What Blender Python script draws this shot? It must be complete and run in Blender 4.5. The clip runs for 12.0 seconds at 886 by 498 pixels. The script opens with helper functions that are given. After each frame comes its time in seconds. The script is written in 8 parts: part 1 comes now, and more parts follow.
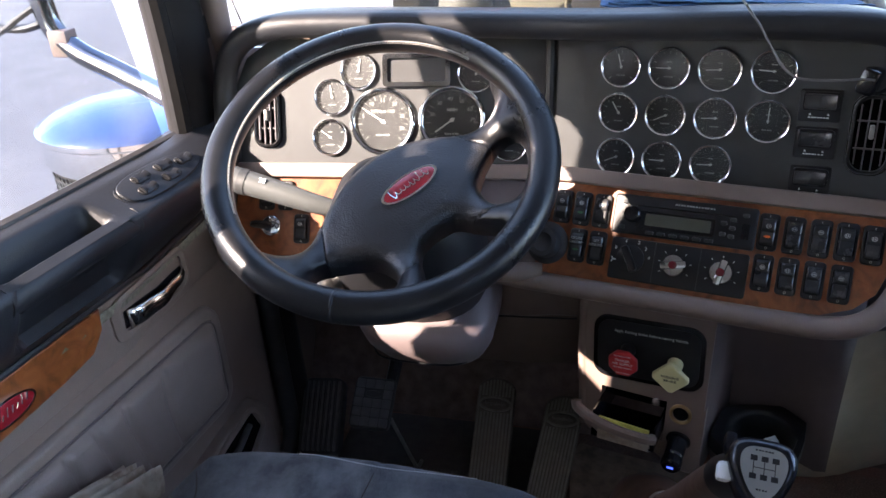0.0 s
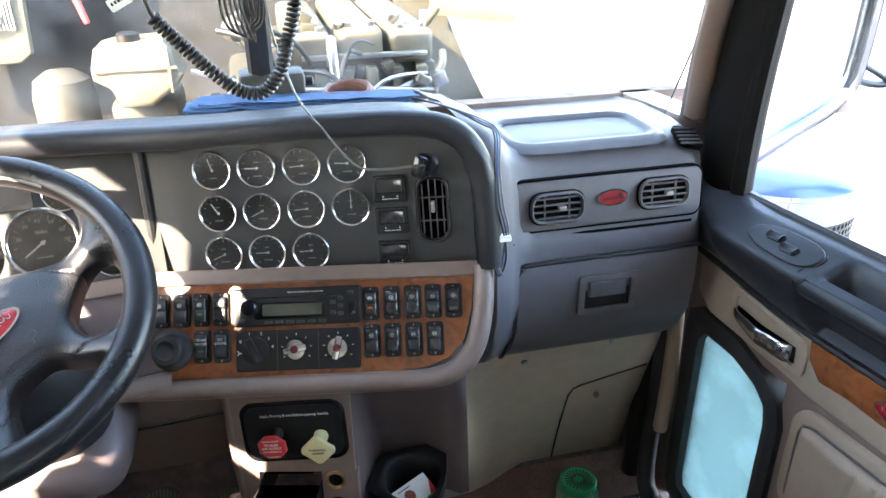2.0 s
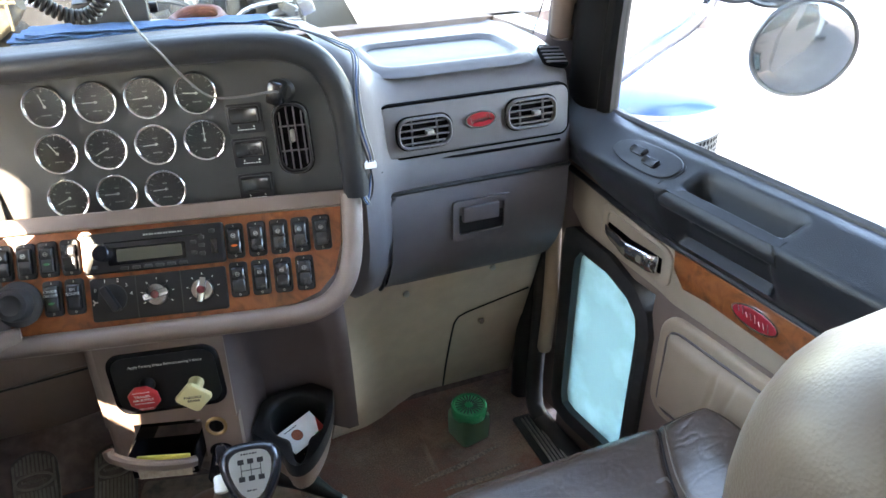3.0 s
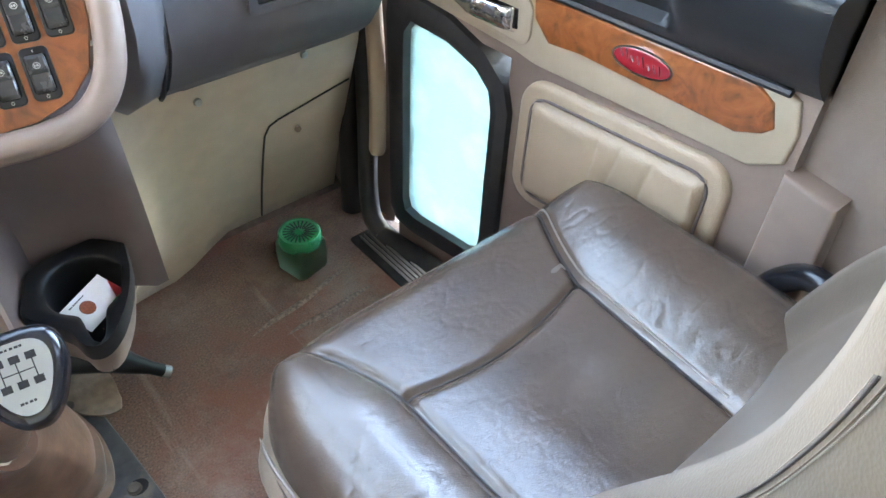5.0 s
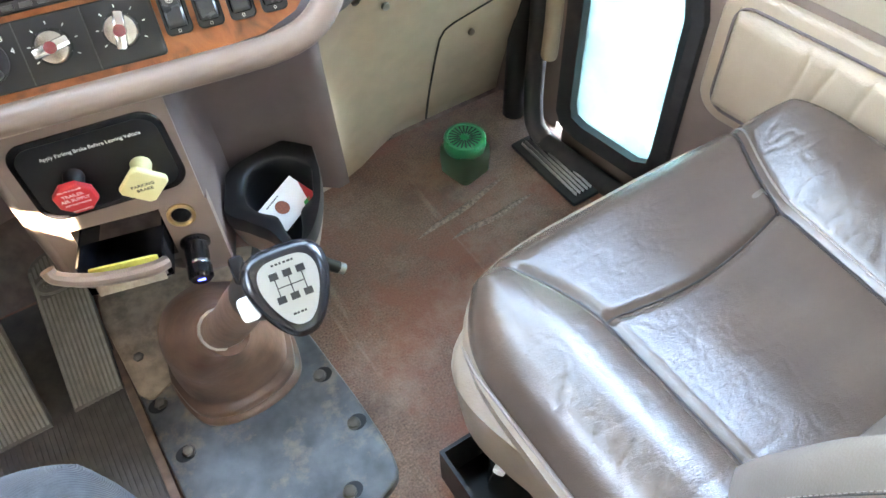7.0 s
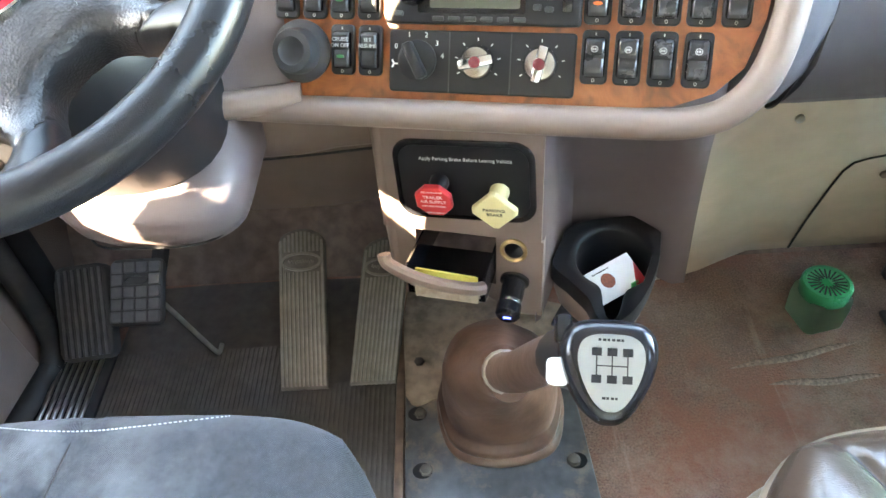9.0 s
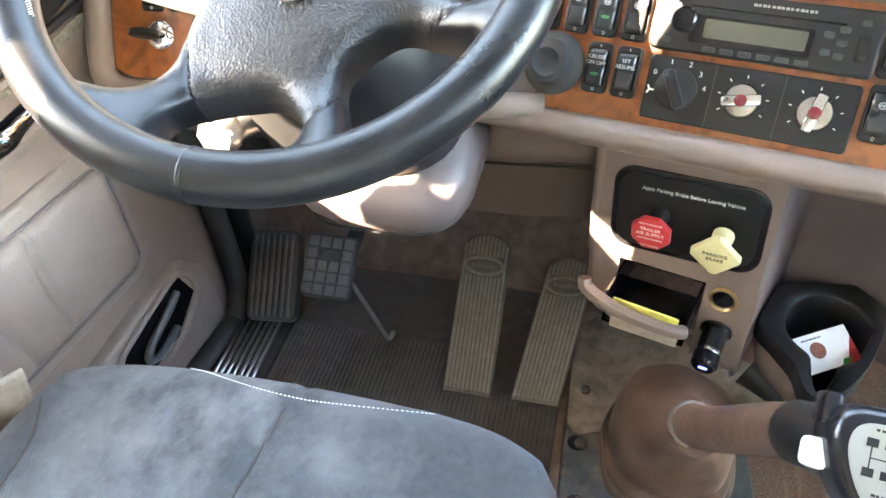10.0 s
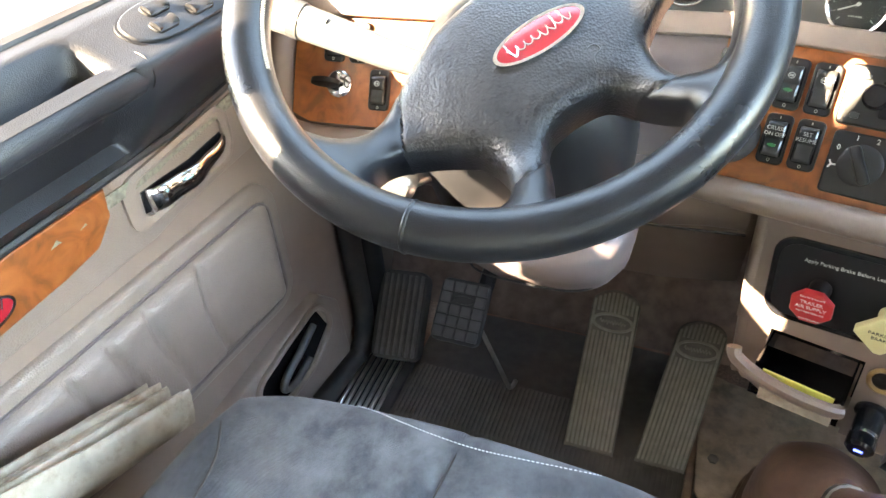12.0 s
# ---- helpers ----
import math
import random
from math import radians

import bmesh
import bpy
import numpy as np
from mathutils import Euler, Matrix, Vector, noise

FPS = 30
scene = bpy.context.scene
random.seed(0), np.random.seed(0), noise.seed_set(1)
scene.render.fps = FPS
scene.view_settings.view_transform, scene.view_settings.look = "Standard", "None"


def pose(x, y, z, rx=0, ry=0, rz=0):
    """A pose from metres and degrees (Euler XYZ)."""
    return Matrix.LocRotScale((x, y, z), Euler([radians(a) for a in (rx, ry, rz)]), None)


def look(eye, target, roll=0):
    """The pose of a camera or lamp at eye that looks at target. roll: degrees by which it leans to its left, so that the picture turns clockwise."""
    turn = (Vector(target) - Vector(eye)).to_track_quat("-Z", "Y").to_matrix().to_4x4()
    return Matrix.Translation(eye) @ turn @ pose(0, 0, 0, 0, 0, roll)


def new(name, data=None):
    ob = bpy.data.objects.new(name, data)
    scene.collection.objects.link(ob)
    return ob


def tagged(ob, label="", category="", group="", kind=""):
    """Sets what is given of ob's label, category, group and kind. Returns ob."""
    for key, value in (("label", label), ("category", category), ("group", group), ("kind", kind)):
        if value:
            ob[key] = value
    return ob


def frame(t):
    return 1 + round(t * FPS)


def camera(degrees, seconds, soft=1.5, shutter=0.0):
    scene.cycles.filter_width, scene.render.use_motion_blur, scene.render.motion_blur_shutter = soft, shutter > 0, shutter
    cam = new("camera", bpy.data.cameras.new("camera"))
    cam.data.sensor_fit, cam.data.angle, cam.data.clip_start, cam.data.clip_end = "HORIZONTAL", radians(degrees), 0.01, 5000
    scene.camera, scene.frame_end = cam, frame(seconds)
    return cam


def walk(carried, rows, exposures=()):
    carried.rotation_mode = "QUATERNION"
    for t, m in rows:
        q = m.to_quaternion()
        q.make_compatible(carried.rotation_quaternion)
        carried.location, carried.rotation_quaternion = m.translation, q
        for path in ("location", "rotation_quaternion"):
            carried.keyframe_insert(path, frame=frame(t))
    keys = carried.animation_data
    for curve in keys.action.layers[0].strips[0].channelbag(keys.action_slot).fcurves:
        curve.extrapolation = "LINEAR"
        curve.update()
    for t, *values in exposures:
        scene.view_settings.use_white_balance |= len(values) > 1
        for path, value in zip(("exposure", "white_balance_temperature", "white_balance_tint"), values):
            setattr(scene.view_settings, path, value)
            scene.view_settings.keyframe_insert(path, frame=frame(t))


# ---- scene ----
cam = camera(61.9, 12.0)
PATH = [
    (0, (-0.073, 0.331, 1.169), (-0.481, 2.042, 0.217), -2.5),
    (0.5, (-0.047, 0.499, 1.146), (-0.37, 2.218, 0.177), -2.8),
    (1, (0.002, 0.461, 1.195), (-0.013, 2.225, 0.252), -1.3),
    (1.5, (0.006, 0.375, 1.228), (0.256, 2.148, 0.337), -0.8),
    (2, (0.032, 0.323, 1.256), (0.46, 2.073, 0.388), -0.6),
    (2.5, (0.055, 0.295, 1.252), (0.612, 1.996, 0.358), -0.6),
    (3, (0.09, 0.317, 1.22), (0.736, 1.923, 0.219), -0.2),
    (3.5, (0.114, 0.348, 1.169), (0.82, 1.843, 0.043), 0.6),
    (3.7, (0.118, 0.356, 1.162), (0.844, 1.81, -0.004), 0.8),
    (5.3, (0.118, 0.55, 1.011), (1.14, 1.512, -0.414), 2.4),
    (5.5, (0.1, 0.562, 1.017), (1.131, 1.441, -0.454), 1.8),
    (6, (0.091, 0.574, 1.025), (1.044, 1.363, -0.547), -0.6),
    (6.5, (0.07, 0.589, 1.03), (0.895, 1.502, -0.547), -2.0),
    (7, (0.04, 0.599, 1.044), (0.679, 1.676, -0.515), -2.9),
    (7.2, (0.032, 0.595, 1.046), (0.578, 1.731, -0.507), -3.5),
    (8.8, (0.035, 0.619, 1.021), (0.071, 2.042, -0.383), -5.0),
    (9, (0.011, 0.64, 1.012), (-0.036, 2.076, -0.379), -4.5),
    (9.5, (-0.049, 0.646, 1.014), (-0.271, 2.082, -0.36), -3.7),
    (10, (-0.084, 0.648, 1.014), (-0.48, 2.061, -0.345), -3.4),
    (10.5, (-0.109, 0.644, 1.016), (-0.642, 2.03, -0.323), -3.1),
    (11, (-0.152, 0.593, 1.033), (-0.764, 1.974, -0.277), -3.4),
    (11.5, (-0.173, 0.585, 1.04), (-0.805, 1.979, -0.249), -3.6),
    (12, (-0.177, 0.617, 1.039), (-0.778, 2.044, -0.227), -3.9),
]
walk(cam, [(t, look(eye, target, roll)) for t, eye, target, roll in PATH],
     exposures=[(0.0, 4.34, 6650, 22), (0.5, 4.84, 6850, 18), (1.0, 5.22, 7000, 17), (1.5, 5.45, 7100, 16), (2.5, 5.62, 7250, 15), (3.7, 6.10, 7800, 16), (5.3, 6.94, 7950, 13), (7.2, 7.30, 8150, 12), (8.8, 7.18, 8200, 11), (10.5, 7.08, 8400, 12), (12.0, 6.68, 8400, 12)])

# ---- light ----
SUN_TO = Vector((-1.0, -0.80, 0.79)).normalized()
world = bpy.data.worlds.new("sky")
scene.world = world
world.use_nodes = True
wn = world.node_tree
sky = wn.nodes.new("ShaderNodeTexSky")
sky.sky_type = "NISHITA"
sky.sun_disc = False
sky.sun_elevation = math.asin(SUN_TO.z)
sky.sun_rotation = math.atan2(SUN_TO.x, SUN_TO.y)
wn.links.new(sky.outputs[0], wn.nodes["Background"].inputs[0])
wn.nodes["Background"].inputs[1].default_value = 0.15
sun_data = bpy.data.lights.new("sun", "SUN")
sun_data.energy, sun_data.angle, sun_data.color = 1.9, radians(0.5), (1.0, 0.90, 0.75)
sun = new("sun", sun_data)
sun.matrix_world = look(SUN_TO * 20, (0, 0, 0))


# ---- materials ----
def mat(name, color, rough=0.5, metal=0.0, var=0.12, scale=30.0, bump=0.0, bump_scale=400.0, stain=0.0, stain_color=(0.5, 0.45, 0.4),
        stain_scale=6.0, coat=0.0, spec=0.5, voronoi=False, stretch=(1, 1, 1), sheen=0.0, crease=0.0, crease_scale=60.0, weave=0.0, soft=False, dust=None):
    """A surface with fine grain, slow change of tone, optional stains and relief."""
    m = bpy.data.materials.new(name)
    m.use_nodes = True
    nt = m.node_tree
    b = nt.nodes["Principled BSDF"]
    tex = nt.nodes.new("ShaderNodeTexCoord")
    mp = nt.nodes.new("ShaderNodeMapping")
    mp.inputs["Scale"].default_value = stretch
    nt.links.new(tex.outputs["Object"], mp.inputs[0])
    n1 = nt.nodes.new("ShaderNodeTexNoise")
    n1.inputs["Scale"].default_value, n1.inputs["Detail"].default_value = scale, 6
    nt.links.new(mp.outputs[0], n1.inputs["Vector"])
    r1 = nt.nodes.new("ShaderNodeMapRange")
    r1.inputs["From Min"].default_value, r1.inputs["From Max"].default_value = 0.25, 0.75
    r1.inputs["To Min"].default_value, r1.inputs["To Max"].default_value = 1 - var, 1 + var
    nt.links.new(n1.outputs["Fac"], r1.inputs["Value"])
    mul = nt.nodes.new("ShaderNodeVectorMath")
    mul.operation = "SCALE"
    mul.inputs[0].default_value = color
    nt.links.new(r1.outputs[0], mul.inputs["Scale"])
    out = mul.outputs[0]
    n2 = nt.nodes.new("ShaderNodeTexNoise")
    n2.inputs["Scale"].default_value, n2.inputs["Detail"].default_value = stain_scale, 8
    n2.inputs["Roughness"].default_value = 0.65
    nt.links.new(mp.outputs[0], n2.inputs["Vector"])
    if stain:
        r2 = nt.nodes.new("ShaderNodeMapRange")
        r2.inputs["From Min"].default_value, r2.inputs["From Max"].default_value = 0.52, 0.72
        r2.inputs["To Max"].default_value = stain
        if soft:
            n2.inputs["Detail"].default_value, n2.inputs["Roughness"].default_value = 3, 0.5
            r2.inputs["From Min"].default_value, r2.inputs["From Max"].default_value = 0.1, 0.95
        nt.links.new(n2.outputs["Fac"], r2.inputs["Value"])
        amount = r2.outputs[0]
        if dust:
            r2.inputs["From Min"].default_value, r2.inputs["From Max"].default_value = 0.40, 0.82
            # wear gathered round one spot
            dist = nt.nodes.new("ShaderNodeVectorMath")
            dist.operation = "DISTANCE"
            nt.links.new(tex.outputs["Object"], dist.inputs[0])
            dist.inputs[1].default_value = dust[:3]
            rd = nt.nodes.new("ShaderNodeMapRange")
            rd.inputs["From Max"].default_value = dust[3]
            rd.inputs["To Min"].default_value, rd.inputs["To Max"].default_value = 1.0, 0.12
            nt.links.new(dist.outputs["Value"], rd.inputs["Value"])
            mm = nt.nodes.new("ShaderNodeMath")
            mm.operation = "MULTIPLY"
            nt.links.new(amount, mm.inputs[0])
            nt.links.new(rd.outputs[0], mm.inputs[1])
            amount = mm.outputs[0]
        mx = nt.nodes.new("ShaderNodeMix")
        mx.data_type = "RGBA"
        nt.links.new(amount, mx.inputs["Factor"])
        nt.links.new(out, mx.inputs["A"])
        mx.inputs["B"].default_value = (*stain_color, 1)
        out = mx.outputs["Result"]
    nt.links.new(out, b.inputs["Base Color"])
    r3 = nt.nodes.new("ShaderNodeMapRange")
    r3.inputs["From Min"].default_value, r3.inputs["From Max"].default_value = 0.1, 0.9
    r3.inputs["To Min"].default_value, r3.inputs["To Max"].default_value = max(rough - 0.07, 0.02), min(rough + 0.08, 1)
    nt.links.new(n2.outputs["Fac"], r3.inputs["Value"])
    nt.links.new(r3.outputs[0], b.inputs["Roughness"])
    b.inputs["Metallic"].default_value = metal
    b.inputs["Specular IOR Level"].default_value = spec
    b.inputs["Coat Weight"].default_value = coat
    b.inputs["Coat Roughness"].default_value = 0.12
    b.inputs["Sheen Weight"].default_value = sheen
    if bump:
        src = nt.nodes.new("ShaderNodeTexVoronoi" if voronoi else "ShaderNodeTexNoise")
        src.inputs["Scale"].default_value = bump_scale
        nt.links.new(mp.outputs[0], src.inputs["Vector"])
        bp = nt.nodes.new("ShaderNodeBump")
        bp.inputs["Strength"].default_value, bp.inputs["Distance"].default_value = bump, 0.0015
        nt.links.new(src.outputs["Distance" if voronoi else "Fac"], bp.inputs["Height"])
        nt.links.new(bp.outputs[0], b.inputs["Normal"])
    if crease:
        # wandering fine cracks: the borders of distorted cells
        wob = nt.nodes.new("ShaderNodeTexNoise")
        wob.inputs["Scale"].default_value, wob.inputs["Detail"].default_value = crease_scale * 0.5, 4
        nt.links.new(mp.outputs[0], wob.inputs["Vector"])
        mixv = nt.nodes.new("ShaderNodeVectorMath")
        mixv.operation = "MULTIPLY_ADD"
        nt.links.new(wob.outputs["Color"], mixv.inputs[0])
        mixv.inputs[1].default_value = (1.6 / crease_scale,) * 3
        nt.links.new(mp.outputs[0], mixv.inputs[2])
        last = b.inputs["Normal"].links[0].from_socket if b.inputs["Normal"].is_linked else None
        for k, (sc, amount) in enumerate(((crease_scale, 1.0), (crease_scale * 3.1, 0.55))):
            cell = nt.nodes.new("ShaderNodeTexVoronoi")
            cell.feature = "DISTANCE_TO_EDGE"
            cell.inputs["Scale"].default_value = sc
            nt.links.new(mixv.outputs[0], cell.inputs["Vector"])
            rr = nt.nodes.new("ShaderNodeMapRange")
            rr.inputs["From Max"].default_value = 0.07
            nt.links.new(cell.outputs["Distance"], rr.inputs["Value"])
            bq = nt.nodes.new("ShaderNodeBump")
            bq.inputs["Strength"].default_value, bq.inputs["Distance"].default_value = crease * amount, 0.0012
            nt.links.new(rr.outputs[0], bq.inputs["Height"])
            if last:
                nt.links.new(last, bq.inputs["Normal"])
            last = bq.outputs[0]
        nt.links.new(last, b.inputs["Normal"])
    if weave:
        wv = nt.nodes.new("ShaderNodeTexWave")
        wv.bands_direction = "DIAGONAL"
        wv.inputs["Scale"].default_value, wv.inputs["Distortion"].default_value = weave, 0.4
        nt.links.new(tex.outputs["Object"], wv.inputs["Vector"])
        bw = nt.nodes.new("ShaderNodeBump")
        bw.inputs["Strength"].default_value, bw.inputs["Distance"].default_value = 0.7, 0.0012
        nt.links.new(wv.outputs["Fac"], bw.inputs["Height"])
        if b.inputs["Normal"].is_linked:
            nt.links.new(b.inputs["Normal"].links[0].from_socket, bw.inputs["Normal"])
        nt.links.new(bw.outputs[0], b.inputs["Normal"])
    return m


def glass_mat(name, color, rough=0.0, ior=1.2, dirt_glare=0.0, gloss=1.35, haze=0.0, haze_color=(0.75, 0.74, 0.7)):
    m = bpy.data.materials.new(name)
    m.use_nodes = True
    nt = m.node_tree
    b = nt.nodes["Principled BSDF"]
    b.inputs["Base Color"].default_value = (*color, 1)
    b.inputs["Transmission Weight"].default_value = 1
    b.inputs["Roughness"].default_value = rough
    b.inputs["IOR"].default_value = ior
    if dirt_glare:
        tex = nt.nodes.new("ShaderNodeTexCoord")
        n = nt.nodes.new("ShaderNodeTexNoise")
        n.inputs["Scale"].default_value, n.inputs["Detail"].default_value = 9, 9
        nt.links.new(tex.outputs["Object"], n.inputs["Vector"])
        r = nt.nodes.new("ShaderNodeMapRange")
        r.inputs["From Min"].default_value, r.inputs["From Max"].default_value = 0.42, 0.75
        r.inputs["To Min"].default_value, r.inputs["To Max"].default_value = haze, dirt_glare
        nt.links.new(n.outputs["Fac"], r.inputs["Value"])
        df = nt.nodes.new("ShaderNodeBsdfDiffuse")
        df.inputs["Color"].default_value = (*haze_color, 1)
        tl = nt.nodes.new("ShaderNodeBsdfTranslucent")
        tl.inputs["Color"].default_value = (*haze_color, 1)
        d = nt.nodes.new("ShaderNodeMixShader")
        nt.links.new(df.outputs[0], d.inputs[1])
        nt.links.new(tl.outputs[0], d.inputs[2])
        tr = nt.nodes.new("ShaderNodeBsdfTransparent")
        tr.inputs["Color"].default_value = (*color, 1)
        gl = nt.nodes.new("ShaderNodeBsdfGlossy")
        gl.inputs["Roughness"].default_value = 0.02
        fr = nt.nodes.new("ShaderNodeFresnel")
        fr.inputs["IOR"].default_value = gloss
        m1 = nt.nodes.new("ShaderNodeMixShader")
        m2 = nt.nodes.new("ShaderNodeMixShader")
        nt.links.new(fr.outputs[0], m1.inputs[0])
        nt.links.new(tr.outputs[0], m1.inputs[1])
        nt.links.new(gl.outputs[0], m1.inputs[2])
        nt.links.new(r.outputs[0], m2.inputs[0])
        nt.links.new(m1.outputs[0], m2.inputs[1])
        nt.links.new(d.outputs[0], m2.inputs[2])
        nt.links.new(m2.outputs[0], nt.nodes["Material Output"].inputs["Surface"])
    return m


def wood_mat():
    """Burl wood: swirling figure with dark knots under clear lacquer."""
    m = bpy.data.materials.new("burl_wood")
    m.use_nodes = True
    nt = m.node_tree
    b = nt.nodes["Principled BSDF"]
    tex = nt.nodes.new("ShaderNodeTexCoord")
    n1 = nt.nodes.new("ShaderNodeTexNoise")
    n1.inputs["Scale"].default_value, n1.inputs["Detail"].default_value = 22, 8
    n1.inputs["Distortion"].default_value = 2.5
    nt.links.new(tex.outputs["Object"], n1.inputs["Vector"])
    cr = nt.nodes.new("ShaderNodeValToRGB")
    el = cr.color_ramp.elements
    el[0].position, el[0].color = 0.30, (0.12, 0.036, 0.012, 1)
    el[1].position, el[1].color = 0.70, (0.29, 0.094, 0.030, 1)
    e = el.new(0.48)
    e.color = (0.23, 0.066, 0.019, 1)
    nt.links.new(n1.outputs["Fac"], cr.inputs[0])
    v = nt.nodes.new("ShaderNodeTexVoronoi")
    v.inputs["Scale"].default_value = 34
    nt.links.new(tex.outputs["Object"], v.inputs["Vector"])
    r = nt.nodes.new("ShaderNodeMapRange")
    r.inputs["From Min"].default_value, r.inputs["From Max"].default_value = 0.05, 0.3
    r.inputs["To Min"].default_value = 0.68
    nt.links.new(v.outputs["Distance"], r.inputs["Value"])
    s = nt.nodes.new("ShaderNodeVectorMath")
    s.operation = "SCALE"
    nt.links.new(cr.outputs[0], s.inputs[0])
    nt.links.new(r.outputs[0], s.inputs["Scale"])
    nt.links.new(s.outputs[0], b.inputs["Base Color"])
    b.inputs["Roughness"].default_value = 0.32
    b.inputs["Coat Weight"].default_value = 0.5
    b.inputs["Coat Roughness"].default_value = 0.08
    return m


def carpet_mat():
    """Cut-pile carpet: dark pile, rubbed red-brown ground, grey dust trodden in, brushed streaks."""
    m = mat("brown_carpet", (0.200, 0.124, 0.092), 0.95, var=0.65, scale=300, bump=1.0, bump_scale=280, stain=1.0, stain_color=(0.085, 0.052, 0.042), stain_scale=5, sheen=0.15)
    nt = m.node_tree
    b = nt.nodes["Principled BSDF"]
    out = b.inputs["Base Color"].links[0].from_socket
    tex = nt.nodes.new("ShaderNodeTexCoord")
    for color, top, scale, stretch, turn, lo, hi in (
            ((0.255, 0.098, 0.062), 0.8, 3.2, (1, 1, 1), 0.0, 0.47, 0.62),
            ((0.36, 0.28, 0.235), 0.7, 5.5, (1, 1, 1), 0.0, 0.50, 0.72),
            ((0.50, 0.42, 0.36), 0.6, 9.0, (1, 0.10, 1), -0.75, 0.58, 0.74)):
        mp = nt.nodes.new("ShaderNodeMapping")
        mp.inputs["Location"].default_value = (scale, 2.0, 0)
        mp.inputs["Rotation"].default_value = (0, 0, turn)
        mp.inputs["Scale"].default_value = stretch
        nt.links.new(tex.outputs["Object"], mp.inputs[0])
        n = nt.nodes.new("ShaderNodeTexNoise")
        n.inputs["Scale"].default_value, n.inputs["Detail"].default_value = scale, 10
        n.inputs["Roughness"].default_value = 0.72
        nt.links.new(mp.outputs[0], n.inputs["Vector"])
        r = nt.nodes.new("ShaderNodeMapRange")
        r.inputs["From Min"].default_value, r.inputs["From Max"].default_value = lo, hi
        r.inputs["To Max"].default_value = top
        nt.links.new(n.outputs["Fac"], r.inputs["Value"])
        mx = nt.nodes.new("ShaderNodeMix")
        mx.data_type = "RGBA"
        nt.links.new(r.outputs[0], mx.inputs["Factor"])
        nt.links.new(out, mx.inputs["A"])
        mx.inputs["B"].default_value = (*color, 1)
        out = mx.outputs["Result"]
    nt.links.new(out, b.inputs["Base Color"])
    return m


M_PAD = mat("dash_pad_vinyl", (0.014, 0.015, 0.018), 0.42, spec=0.35, var=0.10, bump=0.2, bump_scale=700, voronoi=True)
M_PANEL = mat("charcoal_panel", (0.031, 0.032, 0.032), 0.50, var=0.08, bump=0.2, bump_scale=900)
M_PASS = mat("slate_dash_plastic", (0.108, 0.100, 0.107), 0.50, spec=0.25, var=0.08, bump=0.2, bump_scale=900, voronoi=True)
M_TAUPE = mat("taupe_plastic", (0.190, 0.138, 0.114), 0.45, var=0.07, bump=0.15, bump_scale=800, stain=0.2, stain_color=(0.20, 0.165, 0.145))
M_TAUPE_D = mat("dark_taupe_plastic", (0.115, 0.089, 0.087), 0.42, var=0.07, bump=0.15, bump_scale=800)
M_BEIGE = mat("beige_plastic", (0.43, 0.345, 0.262), 0.42, var=0.07, bump=0.15, bump_scale=700, stain=0.25, stain_color=(0.29, 0.24, 0.18), stain_scale=5)
M_TRIM = mat("beige_door_trim", (0.34, 0.27, 0.20), 0.5, var=0.06, bump=0.15, bump_scale=700, stain=0.2, stain_color=(0.28, 0.23, 0.17), stain_scale=7)
M_CREAM = mat("cream_vinyl", (0.33, 0.245, 0.172), 0.48, var=0.05, bump=0.25, bump_scale=450, voronoi=True, stain=0.12, stain_color=(0.3, 0.25, 0.2))
M_MAUVE = mat("mauve_door_vinyl", (0.180, 0.137, 0.116), 0.48, var=0.06, bump=0.25, bump_scale=450, voronoi=True, stain=0.15, stain_color=(0.33, 0.28, 0.25))
M_WOOD = wood_mat()
M_BLACK = mat("black_plastic", (0.010, 0.010, 0.011), 0.42, var=0.15, bump=0.1, bump_scale=900, spec=0.35)
M_GLOSSB = mat("glossy_black", (0.008, 0.008, 0.010), 0.20, var=0.1, spec=0.4)
M_SMOKE = mat("smoked_lens", (0.06, 0.06, 0.06), 0.2, var=0.05, spec=0.6)
M_ROCK = mat("satin_black_rocker", (0.028, 0.028, 0.029), 0.26, var=0.1, spec=0.45)
M_DCHROME = mat("dark_chrome", (0.45, 0.45, 0.46), 0.16, metal=1.0, var=0.1)
M_PILLAR = mat("pillar_black_vinyl", (0.0065, 0.006, 0.006), 0.6, var=0.2, spec=0.12)
# near-black that paints the shade of gaps, recesses and holes
M_GAPSHADE = mat("gap_shade_black", (0.0025, 0.0025, 0.003), 0.9, spec=0.05)
M_WIRE = mat("grey_wire", (0.12, 0.12, 0.12), 0.4)
M_NAVY = mat("navy_wire", (0.012, 0.045, 0.12), 0.4)
M_RUBBER = mat("black_rubber", (0.018, 0.017, 0.018), 0.6, var=0.2, scale=60, stain=0.35, stain_color=(0.09, 0.075, 0.065), stain_scale=9)
M_CHROME = mat("chrome", (0.82, 0.83, 0.85), 0.07, metal=1.0, var=0.03)
M_STEEL = mat("brushed_steel", (0.42, 0.41, 0.39), 0.35, metal=1.0, var=0.15, scale=90, stain=0.4, stain_color=(0.16, 0.12, 0.1), stain_scale=14)
M_PLATED = mat("dark_pedal_plate", (0.110, 0.098, 0.082), 0.6, metal=0.3, var=0.3, scale=60)
M_GREYR = mat("grey_worn_rubber", (0.065, 0.065, 0.067), 0.55, var=0.25, scale=50, stain=0.5, stain_color=(0.12, 0.115, 0.11), stain_scale=14)
M_PEDAL = mat("worn_pedal_metal", (0.21, 0.195, 0.17), 0.45, metal=0.7, var=0.2, scale=70, stain=0.5, stain_color=(0.13, 0.11, 0.09), stain_scale=10)
